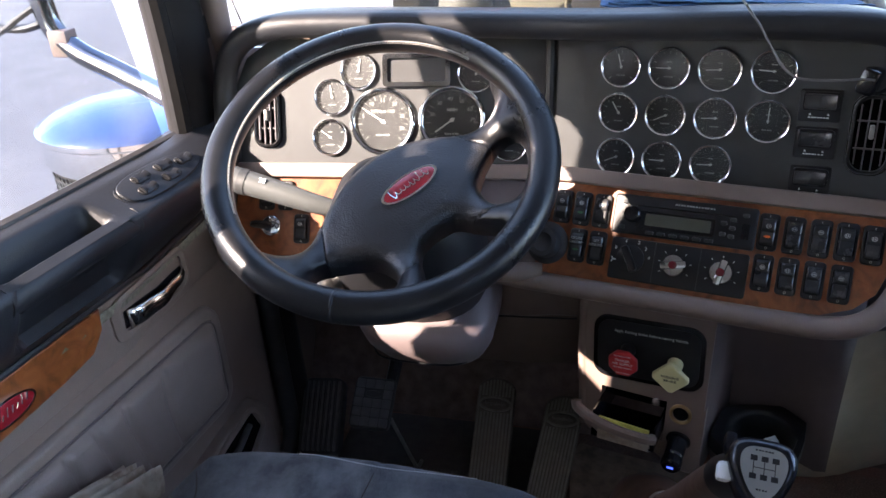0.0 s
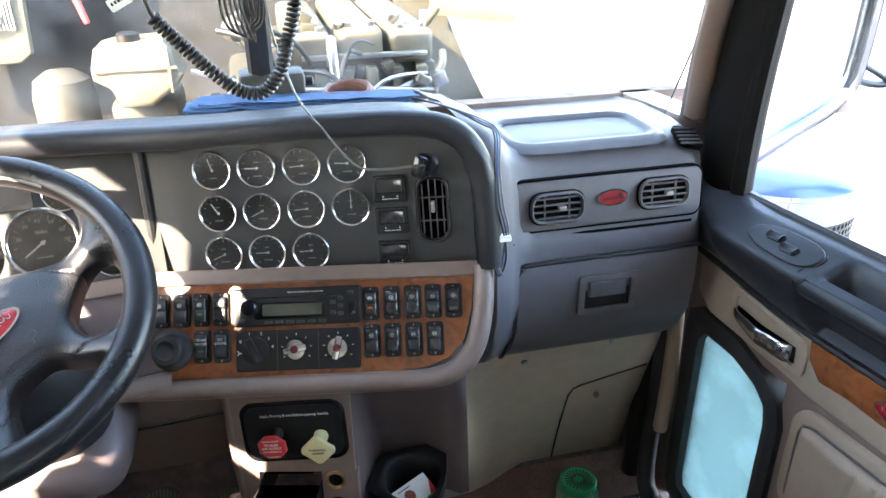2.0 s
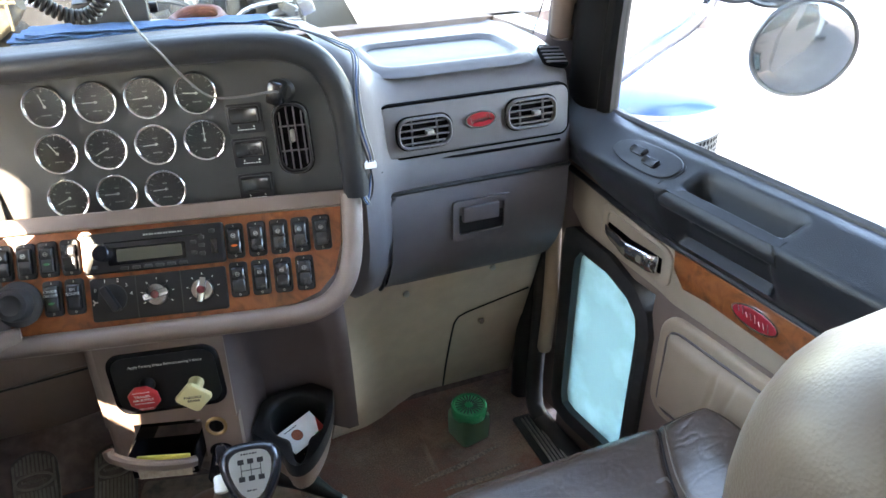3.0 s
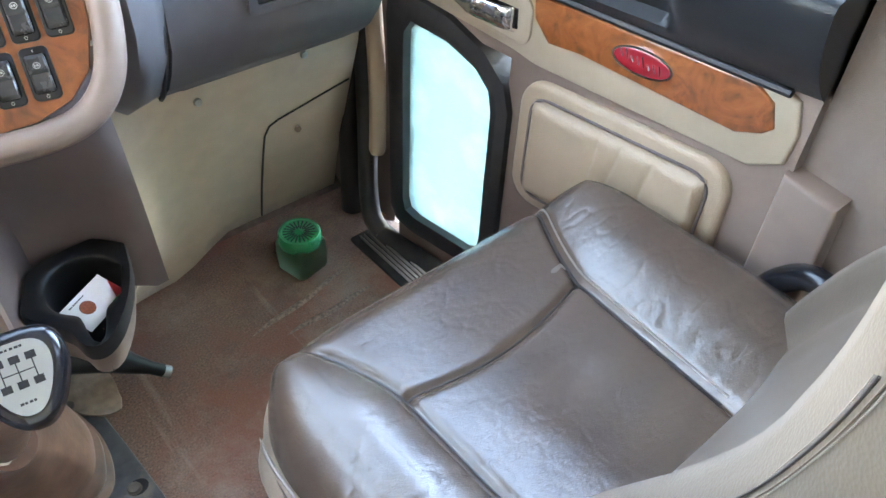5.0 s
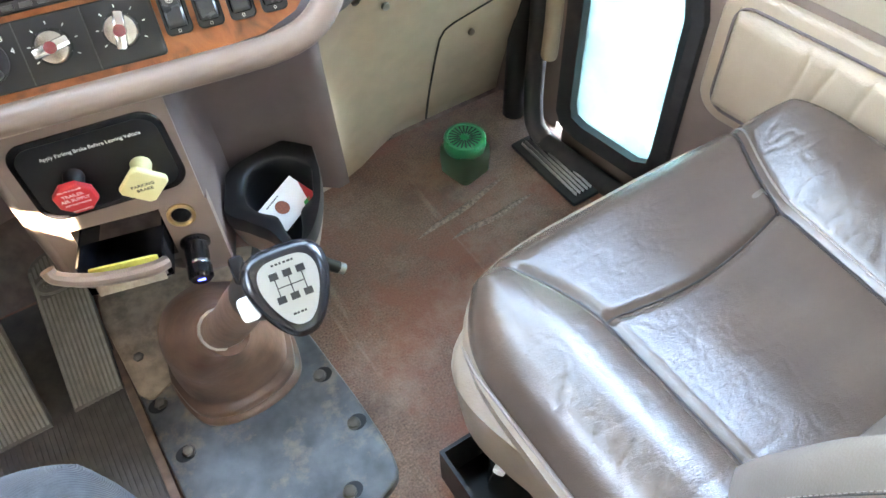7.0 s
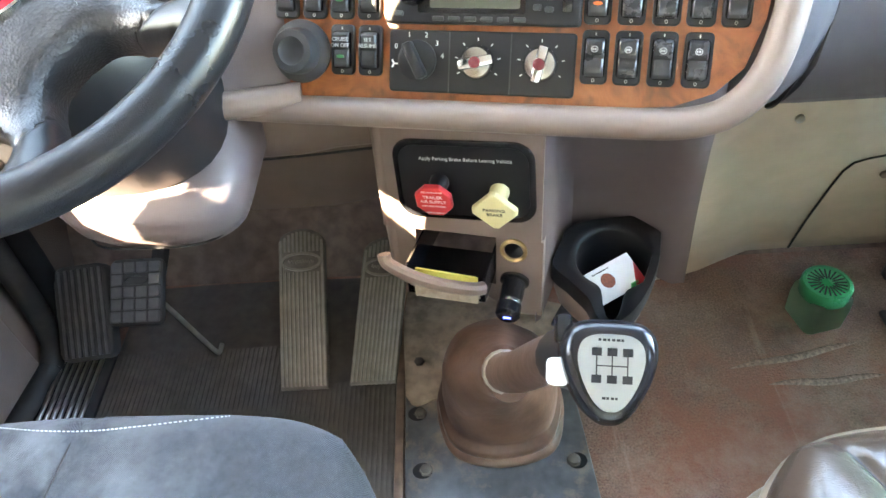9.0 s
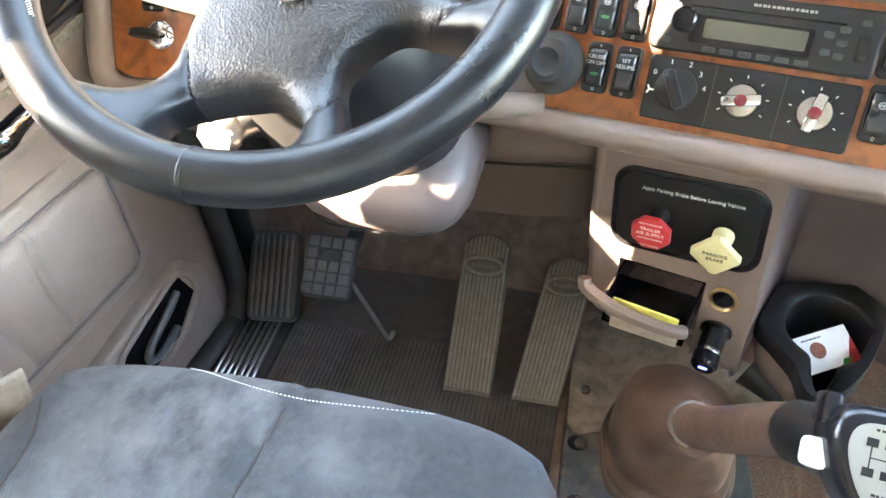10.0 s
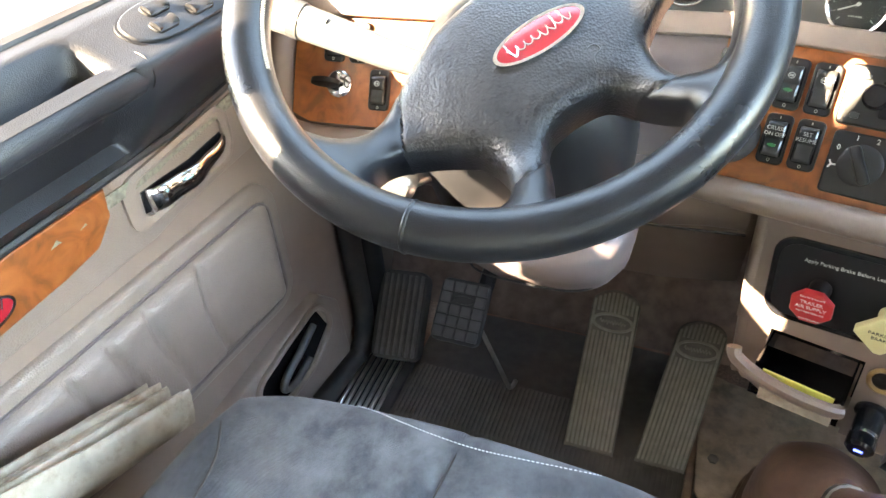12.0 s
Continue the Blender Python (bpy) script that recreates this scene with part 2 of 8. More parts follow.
M_WHEEL = mat("steering_leather", (0.0070, 0.0074, 0.0088), 0.29, spec=0.30, var=0.25, scale=20, bump=0.12, bump_scale=900, voronoi=True, stain=0.35, stain_color=(0.022, 0.022, 0.024), stain_scale=8, crease=0.10, crease_scale=220)
M_HUB = mat("grained_hub_vinyl", (0.016, 0.0162, 0.0175), 0.36, var=0.1, bump=0.32, bump_scale=430, voronoi=True)
M_RED = mat("red_enamel", (0.25, 0.012, 0.020), 0.22, var=0.08, coat=0.6)
M_REDP = mat("red_plastic", (0.50, 0.03, 0.035), 0.35, var=0.05)
M_YEL = mat("pale_yellow_plastic", (0.72, 0.66, 0.36), 0.4, var=0.05)
M_WHITE = mat("white_print", (0.75, 0.75, 0.73), 0.5, var=0.03)
M_SILVER = mat("silver_label", (0.27, 0.265, 0.245), 0.35, metal=0.5, var=0.06)
M_DIAL = mat("dial_face", (0.017, 0.017, 0.018), 0.45, var=0.08)
M_MARK = mat("dial_print", (0.34, 0.34, 0.32), 0.5, var=0.05)
M_NEEDLE = mat("pale_needle", (0.62, 0.61, 0.58), 0.4, var=0.03)
M_LCD = mat("lcd", (0.075, 0.075, 0.055), 0.2, var=0.05)
M_CARPET = carpet_mat()
M_MAT = mat("rubber_mat", (0.080, 0.071, 0.063), 0.60, var=0.3, scale=50, stain=0.7, stain_color=(0.15, 0.108, 0.080), stain_scale=6)
M_BOOT = mat("brown_rubber_boot", (0.122, 0.068, 0.047), 0.34, var=0.4, scale=22, stain=0.85, stain_color=(0.036, 0.027, 0.023), stain_scale=9, bump=0.35, bump_scale=70)
M_PLATE = mat("dusty_floor_plate", (0.072, 0.076, 0.080), 0.36, var=0.6, scale=25, stain=1.0, stain_color=(0.24, 0.175, 0.12), stain_scale=17, bump=0.2, bump_scale=120)
M_SEAT = mat("grey_brown_leather", (0.080, 0.053, 0.040), 0.23, spec=0.85, var=0.16, scale=14, bump=0.12, bump_scale=420, voronoi=True, stain=0.4, stain_color=(0.12, 0.090, 0.073), stain_scale=6, soft=True, crease=0.13, crease_scale=190, stretch=(0.6, 1.5, 1))
M_SEATB = mat("beige_seat_vinyl", (0.084, 0.062, 0.047), 0.40, spec=0.4, var=0.12, scale=9, bump=0.10, bump_scale=420, voronoi=True, stain=0.4, stain_color=(0.18, 0.145, 0.118), soft=True, crease=0.04, crease_scale=100)
M_SIDE = mat("beige_seat_side", (0.27, 0.205, 0.152), 0.42, var=0.08, bump=0.12, bump_scale=420, voronoi=True, stain=0.3, stain_color=(0.22, 0.175, 0.14), soft=True)
M_FABRIC = mat("blue_grey_fabric", (0.048, 0.054, 0.064), 0.85, var=0.3, scale=140, bump=0.5, bump_scale=900, stain=1.0, stain_color=(0.33, 0.335, 0.345), stain_scale=13, sheen=0.10, stretch=(1, 0.8, 1), weave=430, dust=(-0.41, 0.97, 0.46, 0.26))
M_STITCH = mat("stitch_thread", (0.55, 0.53, 0.48), 0.8)
M_GREEN = mat("green_plastic_lid", (0.02, 0.26, 0.11), 0.3, var=0.06)
M_BLUECLOTH = mat("blue_shop_towel", (0.035, 0.10, 0.22), 0.95, var=0.25, scale=120, bump=0.8, bump_scale=600)
M_PAPER = mat("stained_paper", (0.33, 0.28, 0.22), 0.85, var=0.3, scale=30, stain=0.95, stain_color=(0.14, 0.085, 0.05), stain_scale=17)
M_BLUE = mat("blue_truck_paint", (0.022, 0.058, 0.19), 0.24, var=0.05, coat=0.35)
M_TAN = mat("engine_paint", (0.046, 0.041, 0.029), 0.55, var=0.25, scale=20, stain=0.6, stain_color=(0.022, 0.018, 0.014), stain_scale=14)
M_JUG = mat("white_tank_plastic", (0.130, 0.117, 0.082), 0.4, var=0.10, scale=9, stain=0.4, stain_color=(0.07, 0.058, 0.036), stain_scale=11)
M_HOOD = mat("hood_underside", (0.010, 0.0095, 0.0095), 0.9, var=0.25, scale=12, stain=0.4, stain_color=(0.045, 0.038, 0.033))
M_GROUND = mat("pale_yard_ground", (0.115, 0.106, 0.103), 0.95, var=0.15, scale=3, stain=0.35, stain_color=(0.09, 0.082, 0.079), stain_scale=0.8, bump=0.3, bump_scale=40)
M_CEIL = mat("ceiling_cloth", (0.70, 0.66, 0.60), 0.95, var=0.08)
M_ROPE = mat("red_brown_hose", (0.17, 0.075, 0.062), 0.6, var=0.3, scale=60)
M_BRASS = mat("brass", (0.34, 0.23, 0.11), 0.35, metal=1.0, var=0.1)
M_GLASS = glass_mat("tinted_window_glass", (0.56, 0.59, 0.61), dirt_glare=0.03, gloss=1.2)
M_GLASSC = glass_mat("clear_window_glass", (0.95, 0.97, 0.97), dirt_glare=0.03, gloss=1.2)
M_GLASSW = glass_mat("windscreen_glass", (0.74, 0.75, 0.72), dirt_glare=0.04, gloss=1.2)
M_GLASSG = glass_mat("dirty_door_glass", (0.36, 0.50, 0.51), dirt_glare=0.75, haze=0.34, haze_color=(0.38, 0.48, 0.48))
M_JARG = glass_mat("green_gel", (0.30, 0.46, 0.28), 0.4, 1.33)
# the diffuse film on the gauge glass paints its glare
M_LENS = glass_mat("gauge_glass", (0.96, 0.97, 0.97), dirt_glare=0.05, gloss=1.22)


# ---- tools ----
from mathutils.bvhtree import BVHTree


def thing(name, label, category, group="", kind="", at=(0, 0, 0)):
    ob = new(name)
    ob.empty_display_size = 0.05
    ob.location = at
    return tagged(ob, label, category, group, kind)


def finish(bm, material, smooth=40):
    me = bpy.data.meshes.new("mesh")
    bmesh.ops.recalc_face_normals(bm, faces=bm.faces[:])
    bm.to_mesh(me)
    bm.free()
    me.materials.append(material)
    if smooth:
        me.shade_smooth()
        me.set_sharp_from_angle(angle=radians(smooth))
    return me


def part(name, bm, material, parent, label="", smooth=40):
    """One mesh under a thing or a part; the mesh is given in world coordinates."""
    ob = new(name, finish(bm, material, smooth))
    if parent is not None:
        ob.parent = parent
        up = parent
        off = Vector((0, 0, 0))
        while up is not None:
            off += up.location
            up = up.parent
        ob.location = -off
    if label:
        ob["label"] = label
    return ob


def solo(name, bm, material, label, category, group="", kind="", smooth=40):
    return tagged(new(name, finish(bm, material, smooth)), label, category, group, kind)


def basis(origin, u, n):
    """A matrix whose x is near u, z is n and y is up between them."""
    n = Vector(n).normalized()
    u = Vector(u)
    u = (u - n * u.dot(n)).normalized()
    v = n.cross(u)
    m = Matrix((u, v, n)).transposed().to_4x4()
    m.translation = origin
    return m


def rrect(w, h, r, n=5, cx=0, cy=0):
    pts = []
    for sx, sy, a0 in ((1, 1, 0), (-1, 1, 90), (-1, -1, 180), (1, -1, 270)):
        for i in range(n + 1):
            a = radians(a0 + 90 * i / n)
            pts.append((cx + sx * (w / 2 - r) + r * math.cos(a), cy + sy * (h / 2 - r) + r * math.sin(a)))
    return pts


def ellipse(a, b, n=32, cx=0, cy=0, turn=0):
    c, s = math.cos(turn), math.sin(turn)
    return [(cx + a * math.cos(t) * c - b * math.sin(t) * s, cy + a * math.cos(t) * s + b * math.sin(t) * c)
            for t in (2 * math.pi * i / n for i in range(n))]


def prism(bm, poly, z0, z1, m=None, edge=0.0, back=True):
    """A plate with outline poly from z0 to z1; edge: width of the rounded front edge."""
    m = m or Matrix()
    cx = sum(p[0] for p in poly) / len(poly)
    cy = sum(p[1] for p in poly) / len(poly)
    w = max(abs(p[0] - cx) for p in poly)
    h = max(abs(p[1] - cy) for p in poly)

    def ring(inset, z):
        fx, fy = max(1 - inset / w, 0.01), max(1 - inset / h, 0.01)
        return [bm.verts.new(m @ Vector((cx + (p[0] - cx) * fx, cy + (p[1] - cy) * fy, z))) for p in poly]

    rings = [ring(0, z0)]
    if edge:
        for i in range(4):
            a = math.pi / 2 * i / 3
            rings.append(ring(edge * (1 - math.cos(a)), z1 - edge + edge * math.sin(a)))
    else:
        rings.append(ring(0, z1))
    k = len(poly)
    for a, b in zip(rings, rings[1:]):
        for i in range(k):
            bm.faces.new((a[i], a[(i + 1) % k], b[(i + 1) % k], b[i]))
    bm.faces.new(rings[-1])
    if back:
        bm.faces.new(rings[0][::-1])
    return bm


def frame_ring(bm, outer, inner, z0, z1, m=None, bulge=0.0):
    """A flat frame between two outlines of equal length, with thickness."""
    m = m or Matrix()
    k = len(outer)
    mid = [((a[0] + b[0]) / 2, (a[1] + b[1]) / 2) for a, b in zip(outer, inner)]
    loops = [(outer, z0), (outer, z1), (mid, z1 + bulge), (inner, z1), (inner, z0)]
    rings = [[bm.verts.new(m @ Vector((p[0], p[1], z))) for p in pts] for pts, z in loops]
    for a, b in zip(rings, rings[1:] + rings[:1]):
        for i in range(k):
            bm.faces.new((a[i], a[(i + 1) % k], b[(i + 1) % k], b[i]))
    return bm


def box(bm, x0, x1, y0, y1, z0, z1, m=None, edge=0.0, seg=2):
    m = m or Matrix()
    t = bmesh.new()
    bmesh.ops.create_cube(t, size=1)
    for v in t.verts:
        v.co = Vector(((x0 + x1) / 2 + v.co.x * (x1 - x0), (y0 + y1) / 2 + v.co.y * (y1 - y0), (z0 + z1) / 2 + v.co.z * (z1 - z0)))
    if edge:
        bmesh.ops.bevel(t, geom=t.edges[:], offset=edge, segments=seg, profile=0.5, affect="EDGES")
    return join(bm, t, m)


def join(bm, t, m=None):
    m = m or Matrix()
    made = [bm.verts.new(m @ v.co) for v in t.verts]
    t.verts.index_update()
    for f in t.faces:
        bm.faces.new([made[v.index] for v in f.verts])
    t.free()
    return bm


def lathe(bm, profile, n=32, m=None, caps=True):
    """Turns (radius, height) pairs round z."""
    m = m or Matrix()
    rings = []
    for r, z in profile:
        rings.append([bm.verts.new(m @ Vector((r * math.cos(2 * math.pi * i / n), r * math.sin(2 * math.pi * i / n), z))) for i in range(n)])
    for a, b in zip(rings, rings[1:]):
        for i in range(n):
            bm.faces.new((a[i], a[(i + 1) % n], b[(i + 1) % n], b[i]))
    if caps:
        bm.faces.new(rings[0][::-1])
        bm.faces.new(rings[-1])
    return bm


def smooth_path(pts, n=8, closed=False):
    """Catmull-Rom through pts."""
    P = [Vector(p) for p in pts]
    k = len(P)
    out = []
    for i in range(k if closed else k - 1):
        a, b, c, d = (P[(i - 1) % k] if closed or i else P[0], P[i], P[(i + 1) % k],
                      P[(i + 2) % k] if closed or i + 2 < k else P[-1])
        for j in range(n):
            t = j / n
            out.append(0.5 * (2 * b + (c - a) * t + (2 * a - 5 * b + 4 * c - d) * t * t + (3 * b - a - 3 * c + d) * t ** 3))
    if not closed:
        out.append(P[-1])
    return out


def tube(bm, path, r, n=8, m=None, closed=False, flat=1.0, up=None):
    """A round (or flat) bar along a path; r is a radius or a function of 0..1."""
    m = m or Matrix()
    P = [m @ Vector(p) for p in path]
    k = len(P)
    rings = []
    ref = Vector(up) if up else None
    side = None
    for i in range(k):
        d = (P[(i + 1) % k] - P[i - 1]) if closed else (P[min(i + 1, k - 1)] - P[max(i - 1, 0)])
        d.normalize()
        if ref is not None:
            s = d.cross(ref)
        elif side is None:
            s = d.cross(Vector((0, 0, 1)) if abs(d.z) < 0.9 else Vector((1, 0, 0)))
        else:
            s = side - d * side.dot(d)
        side = s.normalized()
        t = d.cross(side).normalized()
        rad = r(i / max(k - 1, 1)) if callable(r) else r
        rings.append([bm.verts.new(P[i] + (side * math.cos(a) + t * math.sin(a) * flat) * rad) for a in (2 * math.pi * j / n for j in range(n))])
    pairs = list(zip(rings, rings[1:])) + ([(rings[-1], rings[0])] if closed else [])
    for a, b in pairs:
        for i in range(n):
            bm.faces.new((a[i], a[(i + 1) % n], b[(i + 1) % n], b[i]))
    if not closed:
        bm.faces.new(rings[0][::-1])
        bm.faces.new(rings[-1])
    return bm


def loft(bm, loops, closed=True, caps=True):
    rings = [[bm.verts.new(Vector(p)) for p in l] for l in loops]
    n = len(rings[0])
    for a, b in zip(rings, rings[1:]):
        for i in range(n if closed else n - 1):
            bm.faces.new((a[i], a[(i + 1) % n], b[(i + 1) % n], b[i]))
    if caps and closed:
        bm.faces.new(rings[0][::-1])
        bm.faces.new(rings[-1])
    return bm


def sheet(bm, rows, thick, way=(0, 1, 0)):
    """A skin through rows of points, given thickness along way."""
    w = Vector(way) * thick
    A = [[bm.verts.new(Vector(p)) for p in r] for r in rows]
    B = [[bm.verts.new(Vector(p) + w) for p in r] for r in rows]
    for i in range(len(A) - 1):
        for j in range(len(A[0]) - 1):
            bm.faces.new((A[i][j], A[i][j + 1], A[i + 1][j + 1], A[i + 1][j]))
            bm.faces.new((B[i][j], B[i + 1][j], B[i + 1][j + 1], B[i][j + 1]))
    rim = [A[0][j] for j in range(len(A[0]))] + [A[i][-1] for i in range(1, len(A))] + [A[-1][j] for j in range(len(A[0]) - 2, -1, -1)] + [A[i][0] for i in range(len(A) - 2, 0, -1)]
    rib = [B[0][j] for j in range(len(B[0]))] + [B[i][-1] for i in range(1, len(B))] + [B[-1][j] for j in range(len(B[0]) - 2, -1, -1)] + [B[i][0] for i in range(len(B) - 2, 0, -1)]
    k = len(rim)
    for i in range(k):
        bm.faces.new((rim[i], rim[(i + 1) % k], rib[(i + 1) % k], rib[i]))
    return bm


def words(bm, text, size, m, depth=0.0004, align="CENTER", shear=0.0):
    """Raised lettering in Blender's own font, centred at m."""
    c = bpy.data.curves.new("lettering", "FONT")
    c.body, c.size, c.extrude, c.align_x, c.align_y, c.shear, c.resolution_u = text, size, depth, align, "CENTER", shear, 2
    ob = bpy.data.objects.new("lettering", c)
    me = ob.to_mesh()
    t = bmesh.new()
    t.from_mesh(me)
    ob.to_mesh_clear()
    bpy.data.objects.remove(ob)
    bpy.data.curves.remove(c)
    return join(bm, t, m)


def bars(bm, w, h, n, m, z=0.0004):
    """Unreadable print: a row of small bars."""
    step = w / n
    for i in range(n):
        k = 0.55 + 0.35 * ((i * 7 + n) % 5) / 5
        box(bm, -w / 2 + i * step, -w / 2 + i * step + step * k, -h / 2, h / 2, 0, z, m)
    return bm


def T(x, y, z=0.0, turn=0.0):
    return Matrix.Translation((x, y, z)) @ Matrix.Rotation(radians(turn), 4, "Z")


def bump1(t, c, w):
    return math.exp(-((t - c) / w) ** 2)


# ---- shell of the cab ----
XC = 0.037  # the cab's middle


def door_x(side, y, w=0.0):
    return (0.997 - 0.13 * y - w) if side > 0 else (-0.921 + 0.13 * y + w)


def on_door(bm, side):
    """Moves a mesh from (inward, along, up) to the door of that side."""
    for v in bm.verts:
        w, y, z = v.co
        # the trim sweeps up towards the front
        k = min(1, max(0, (z - 0.46) / 0.10)) * min(1, max(0, (0.735 - z) / 0.09))
        z += 0.034 * k * min(1, max(0, (y - 1.12) / 0.26)) ** 1.3
        v.co = Vector((door_x(side, y, w), y, z))
    return bm


bm = bmesh.new()
bmesh.ops.create_grid(bm, x_segments=40, y_segments=40, size=400)
for v in bm.verts:
    v.co.z = -1.25
solo("ground", bm, M_GROUND, "pale dusty concrete yard around the truck", "ground", kind="structure", smooth=0)

bm = bmesh.new()
prism(bm, [(door_x(-1, -1.0, -0.03), -1.0), (door_x(1, -1.0, -0.03), -1.0), (door_x(1, 1.8, -0.03), 1.8), (door_x(-1, 1.8, -0.03), 1.8)], -0.06, 0.0)
solo("floor", bm, M_CARPET, "worn reddish brown carpet on the cab floor", "floor", kind="structure", smooth=0)

floor_ = bpy.data.objects["floor"]
M_CREASE = mat("rubbed_carpet_pile", (0.255, 0.185, 0.150), 0.95, var=0.6, scale=200, bump=1.0, bump_scale=190)
for a, b in (((0.417, 1.359), (0.695, 1.409)), ((0.473, 1.328), (0.706, 1.337))):
    bm = bmesh.new()
    tube(bm, smooth_path([(a[0] + (b[0] - a[0]) * k / 4, a[1] + (b[1] - a[1]) * k / 4 + 0.003 * math.sin(2.3 * k), -0.005) for k in range(5)], 5), lambda t: 0.001 + 0.008 * math.sin(math.pi * min(1, max(0, t))) ** 0.6, 8)
    part("carpet_crease", bm, M_CREASE, floor_, smooth=80)

bm = bmesh.new()
rows = []
for y, z in ((1.615, -0.01), (1.66, 0.04), (1.73, 0.20), (1.76, 0.5), (1.78, 0.86)):
    rows.append([(x, y, z) for x in (-0.9, -0.6, -0.3, 0.0, 0.3, 0.6, 0.95)])
sheet(bm, rows, 0.04, (0, 1, 0))
solo("firewall", bm, mat("dark_firewall_mat", (0.15, 0.105, 0.085), 0.9, var=0.4, scale=40, stain=0.7, stain_color=(0.06, 0.045, 0.038), stain_scale=7), "dark toe board and bulkhead behind the pedals", "wall", kind="structure")

bm = bmesh.new()
box(bm, -1.18, 1.26, -1.05, -1.0, -0.06, 1.72)
solo("wall_rear", bm, M_CEIL, "plain padded rear wall of the sleeper", "wall", kind="structure", smooth=0)
bm = bmesh.new()
box(bm, -1.18, 1.26, -1.04, 1.345, 1.66, 1.70)
solo("ceiling", bm, M_CEIL, "plain cloth cab ceiling", "ceiling", kind="structure", smooth=0)

for side, nm in ((-1, "wall_left"), (1, "wall_right")):
    bm = bmesh.new()
    # pillar behind the door, solid up to the roof
    y1 = 0.662 if side < 0 else 0.785
    if side < 0:
        box(bm, -0.10, -0.02, -1.0, y1, -0.06, 1.68)
        box(bm, -0.10, -0.02, y1, 0.76, -0.06, 0.76)
    else:
        # with an unseen side opening added to let in fill light
        box(bm, -0.10, -0.02, 0.45, y1, -0.06, 1.68)
        box(bm, -0.10, -0.02, -1.0, -0.85, -0.06, 1.68)
        box(bm, -0.10, -0.02, -0.85, 0.45, -0.06, 0.55)
        box(bm, -0.10, -0.02, -0.85, 0.45, 1.50, 1.68)
    if side < 0:
        # unseen filler added in the window's lower rear corner to cut the sun
        prism(bm, [(y1, 0.76), (y1, 0.975), (0.716, 0.966), (0.766, 0.962), (0.812, 0.962), (0.834, 0.935), (0.839, 0.84), (0.838, 0.76)], -0.06, -0.03, Matrix(((0, 0, 1, 0), (1, 0, 0, 0), (0, 1, 0, 0), (0, 0, 0, 1))))
    # over the window
    box(bm, -0.10, -0.02, y1, 1.34, 1.40, 1.68)
    # cowl side in front of the door
    box(bm, -0.10, -0.03, 1.46, 1.80, -0.06, 0.86)
    on_door(bm, side)
    solo(nm, bm, M_MAUVE, "dark cab side wall with trimmed door pillar", "wall", kind="structure", smooth=0)

# pane closing the added fill light opening, out of view
bm = bmesh.new()
prism(bm, [(-0.85, 0.55), (0.45, 0.55), (0.45, 1.50), (-0.85, 1.50)], -0.062, -0.058, Matrix(((0, 0, 1, 0), (1, 0, 0, 0), (0, 1, 0, 0), (0, 0, 0, 1))))
sw = solo("fill_light_pane", on_door(bm, 1), M_GLASSC, "pane of an unseen side opening added for fill light", "window", kind="structure", smooth=0)
sw.visible_shadow = False

# windscreen pillars
for side in (-1, 1):
    pill = thing("windscreen_pillar", "slanted dark windscreen pillar with taupe inner trim", "pillar", kind="structure")
    bm = bmesh.new()
    s = side
    X = lambda a: XC + s * a
    tube(bm, smooth_path([(X(0.805), 1.44, 0.70), (X(0.80), 1.43, 0.95), (X(0.785), 1.38, 1.25), (X(0.76), 1.30, 1.62)], 5), 0.062, 20, flat=0.62, up=(1, 0, 0))
    part("outer_pillar", bm, M_PILLAR, pill, smooth=80)
    bm = bmesh.new()
    tube(bm, smooth_path([(X(0.800), 1.53, 0.80), (X(0.795), 1.50, 1.0), (X(0.785), 1.43, 1.25), (X(0.757), 1.29, 1.64)], 5), 0.052, 12, flat=0.6, up=(1, 0.6, 0))
    part("inner_trim", bm, M_TAUPE_D, pill, "taupe pillar trim")
    bm = bmesh.new()
    tube(bm, smooth_path([(X(0.764), 1.502, 0.886), (X(0.7635), 1.500, 0.896), (X(0.752), 1.475, 1.0), (X(0.745), 1.445, 1.10), (X(0.736), 1.40, 1.25), (X(0.705), 1.27, 1.62)], 6), lambda t: 0.022 * min(1, 0.55 + 20 * t), 12)
    part("grab_bar", bm, M_TAUPE, pill, "taupe vertical grab bar")
    bm = bmesh.new()
    box(bm, X(0.785) - 0.018, X(0.785) + 0.018, 1.455, 1.495, 0.905, 0.945, edge=0.004)
    part("bar_foot", bm, M_BLACK, pill)
    bm = bmesh.new()
    tube(bm, smooth_path([(X(0.795), 1.385, 0.77), (X(0.79), 1.375, 0.95), (X(0.78), 1.33, 1.2), (X(0.76), 1.22, 1.47)], 5), 0.016, 8)
    part("window_seal", bm, M_PILLAR, pill)

# windscreen
bm = bmesh.new()
rows = []
for y, z in ((1.74, 0.86), (1.34, 1.66)):
    rows.append([(XC + a, y - 0.14 * (abs(a) / 0.76) ** 2, z) for a in (-0.76, -0.5, -0.25, 0, 0.25, 0.5, 0.76)])
sheet(bm, rows, 0.005, (0, 1, 0))
ws = solo("windscreen", bm, M_GLASSW, "clear slightly dusty windscreen", "window", kind="structure")
ws.visible_shadow = False
bm = bmesh.new()
tube(bm, smooth_path([(0.035, 1.71, 0.87), (0.035, 1.53, 1.25), (0.035, 1.34, 1.64)], 5), 0.022, 8)
solo("windscreen_post", bm, M_BLACK, "black centre post of the split windscreen", "pillar", kind="structure")


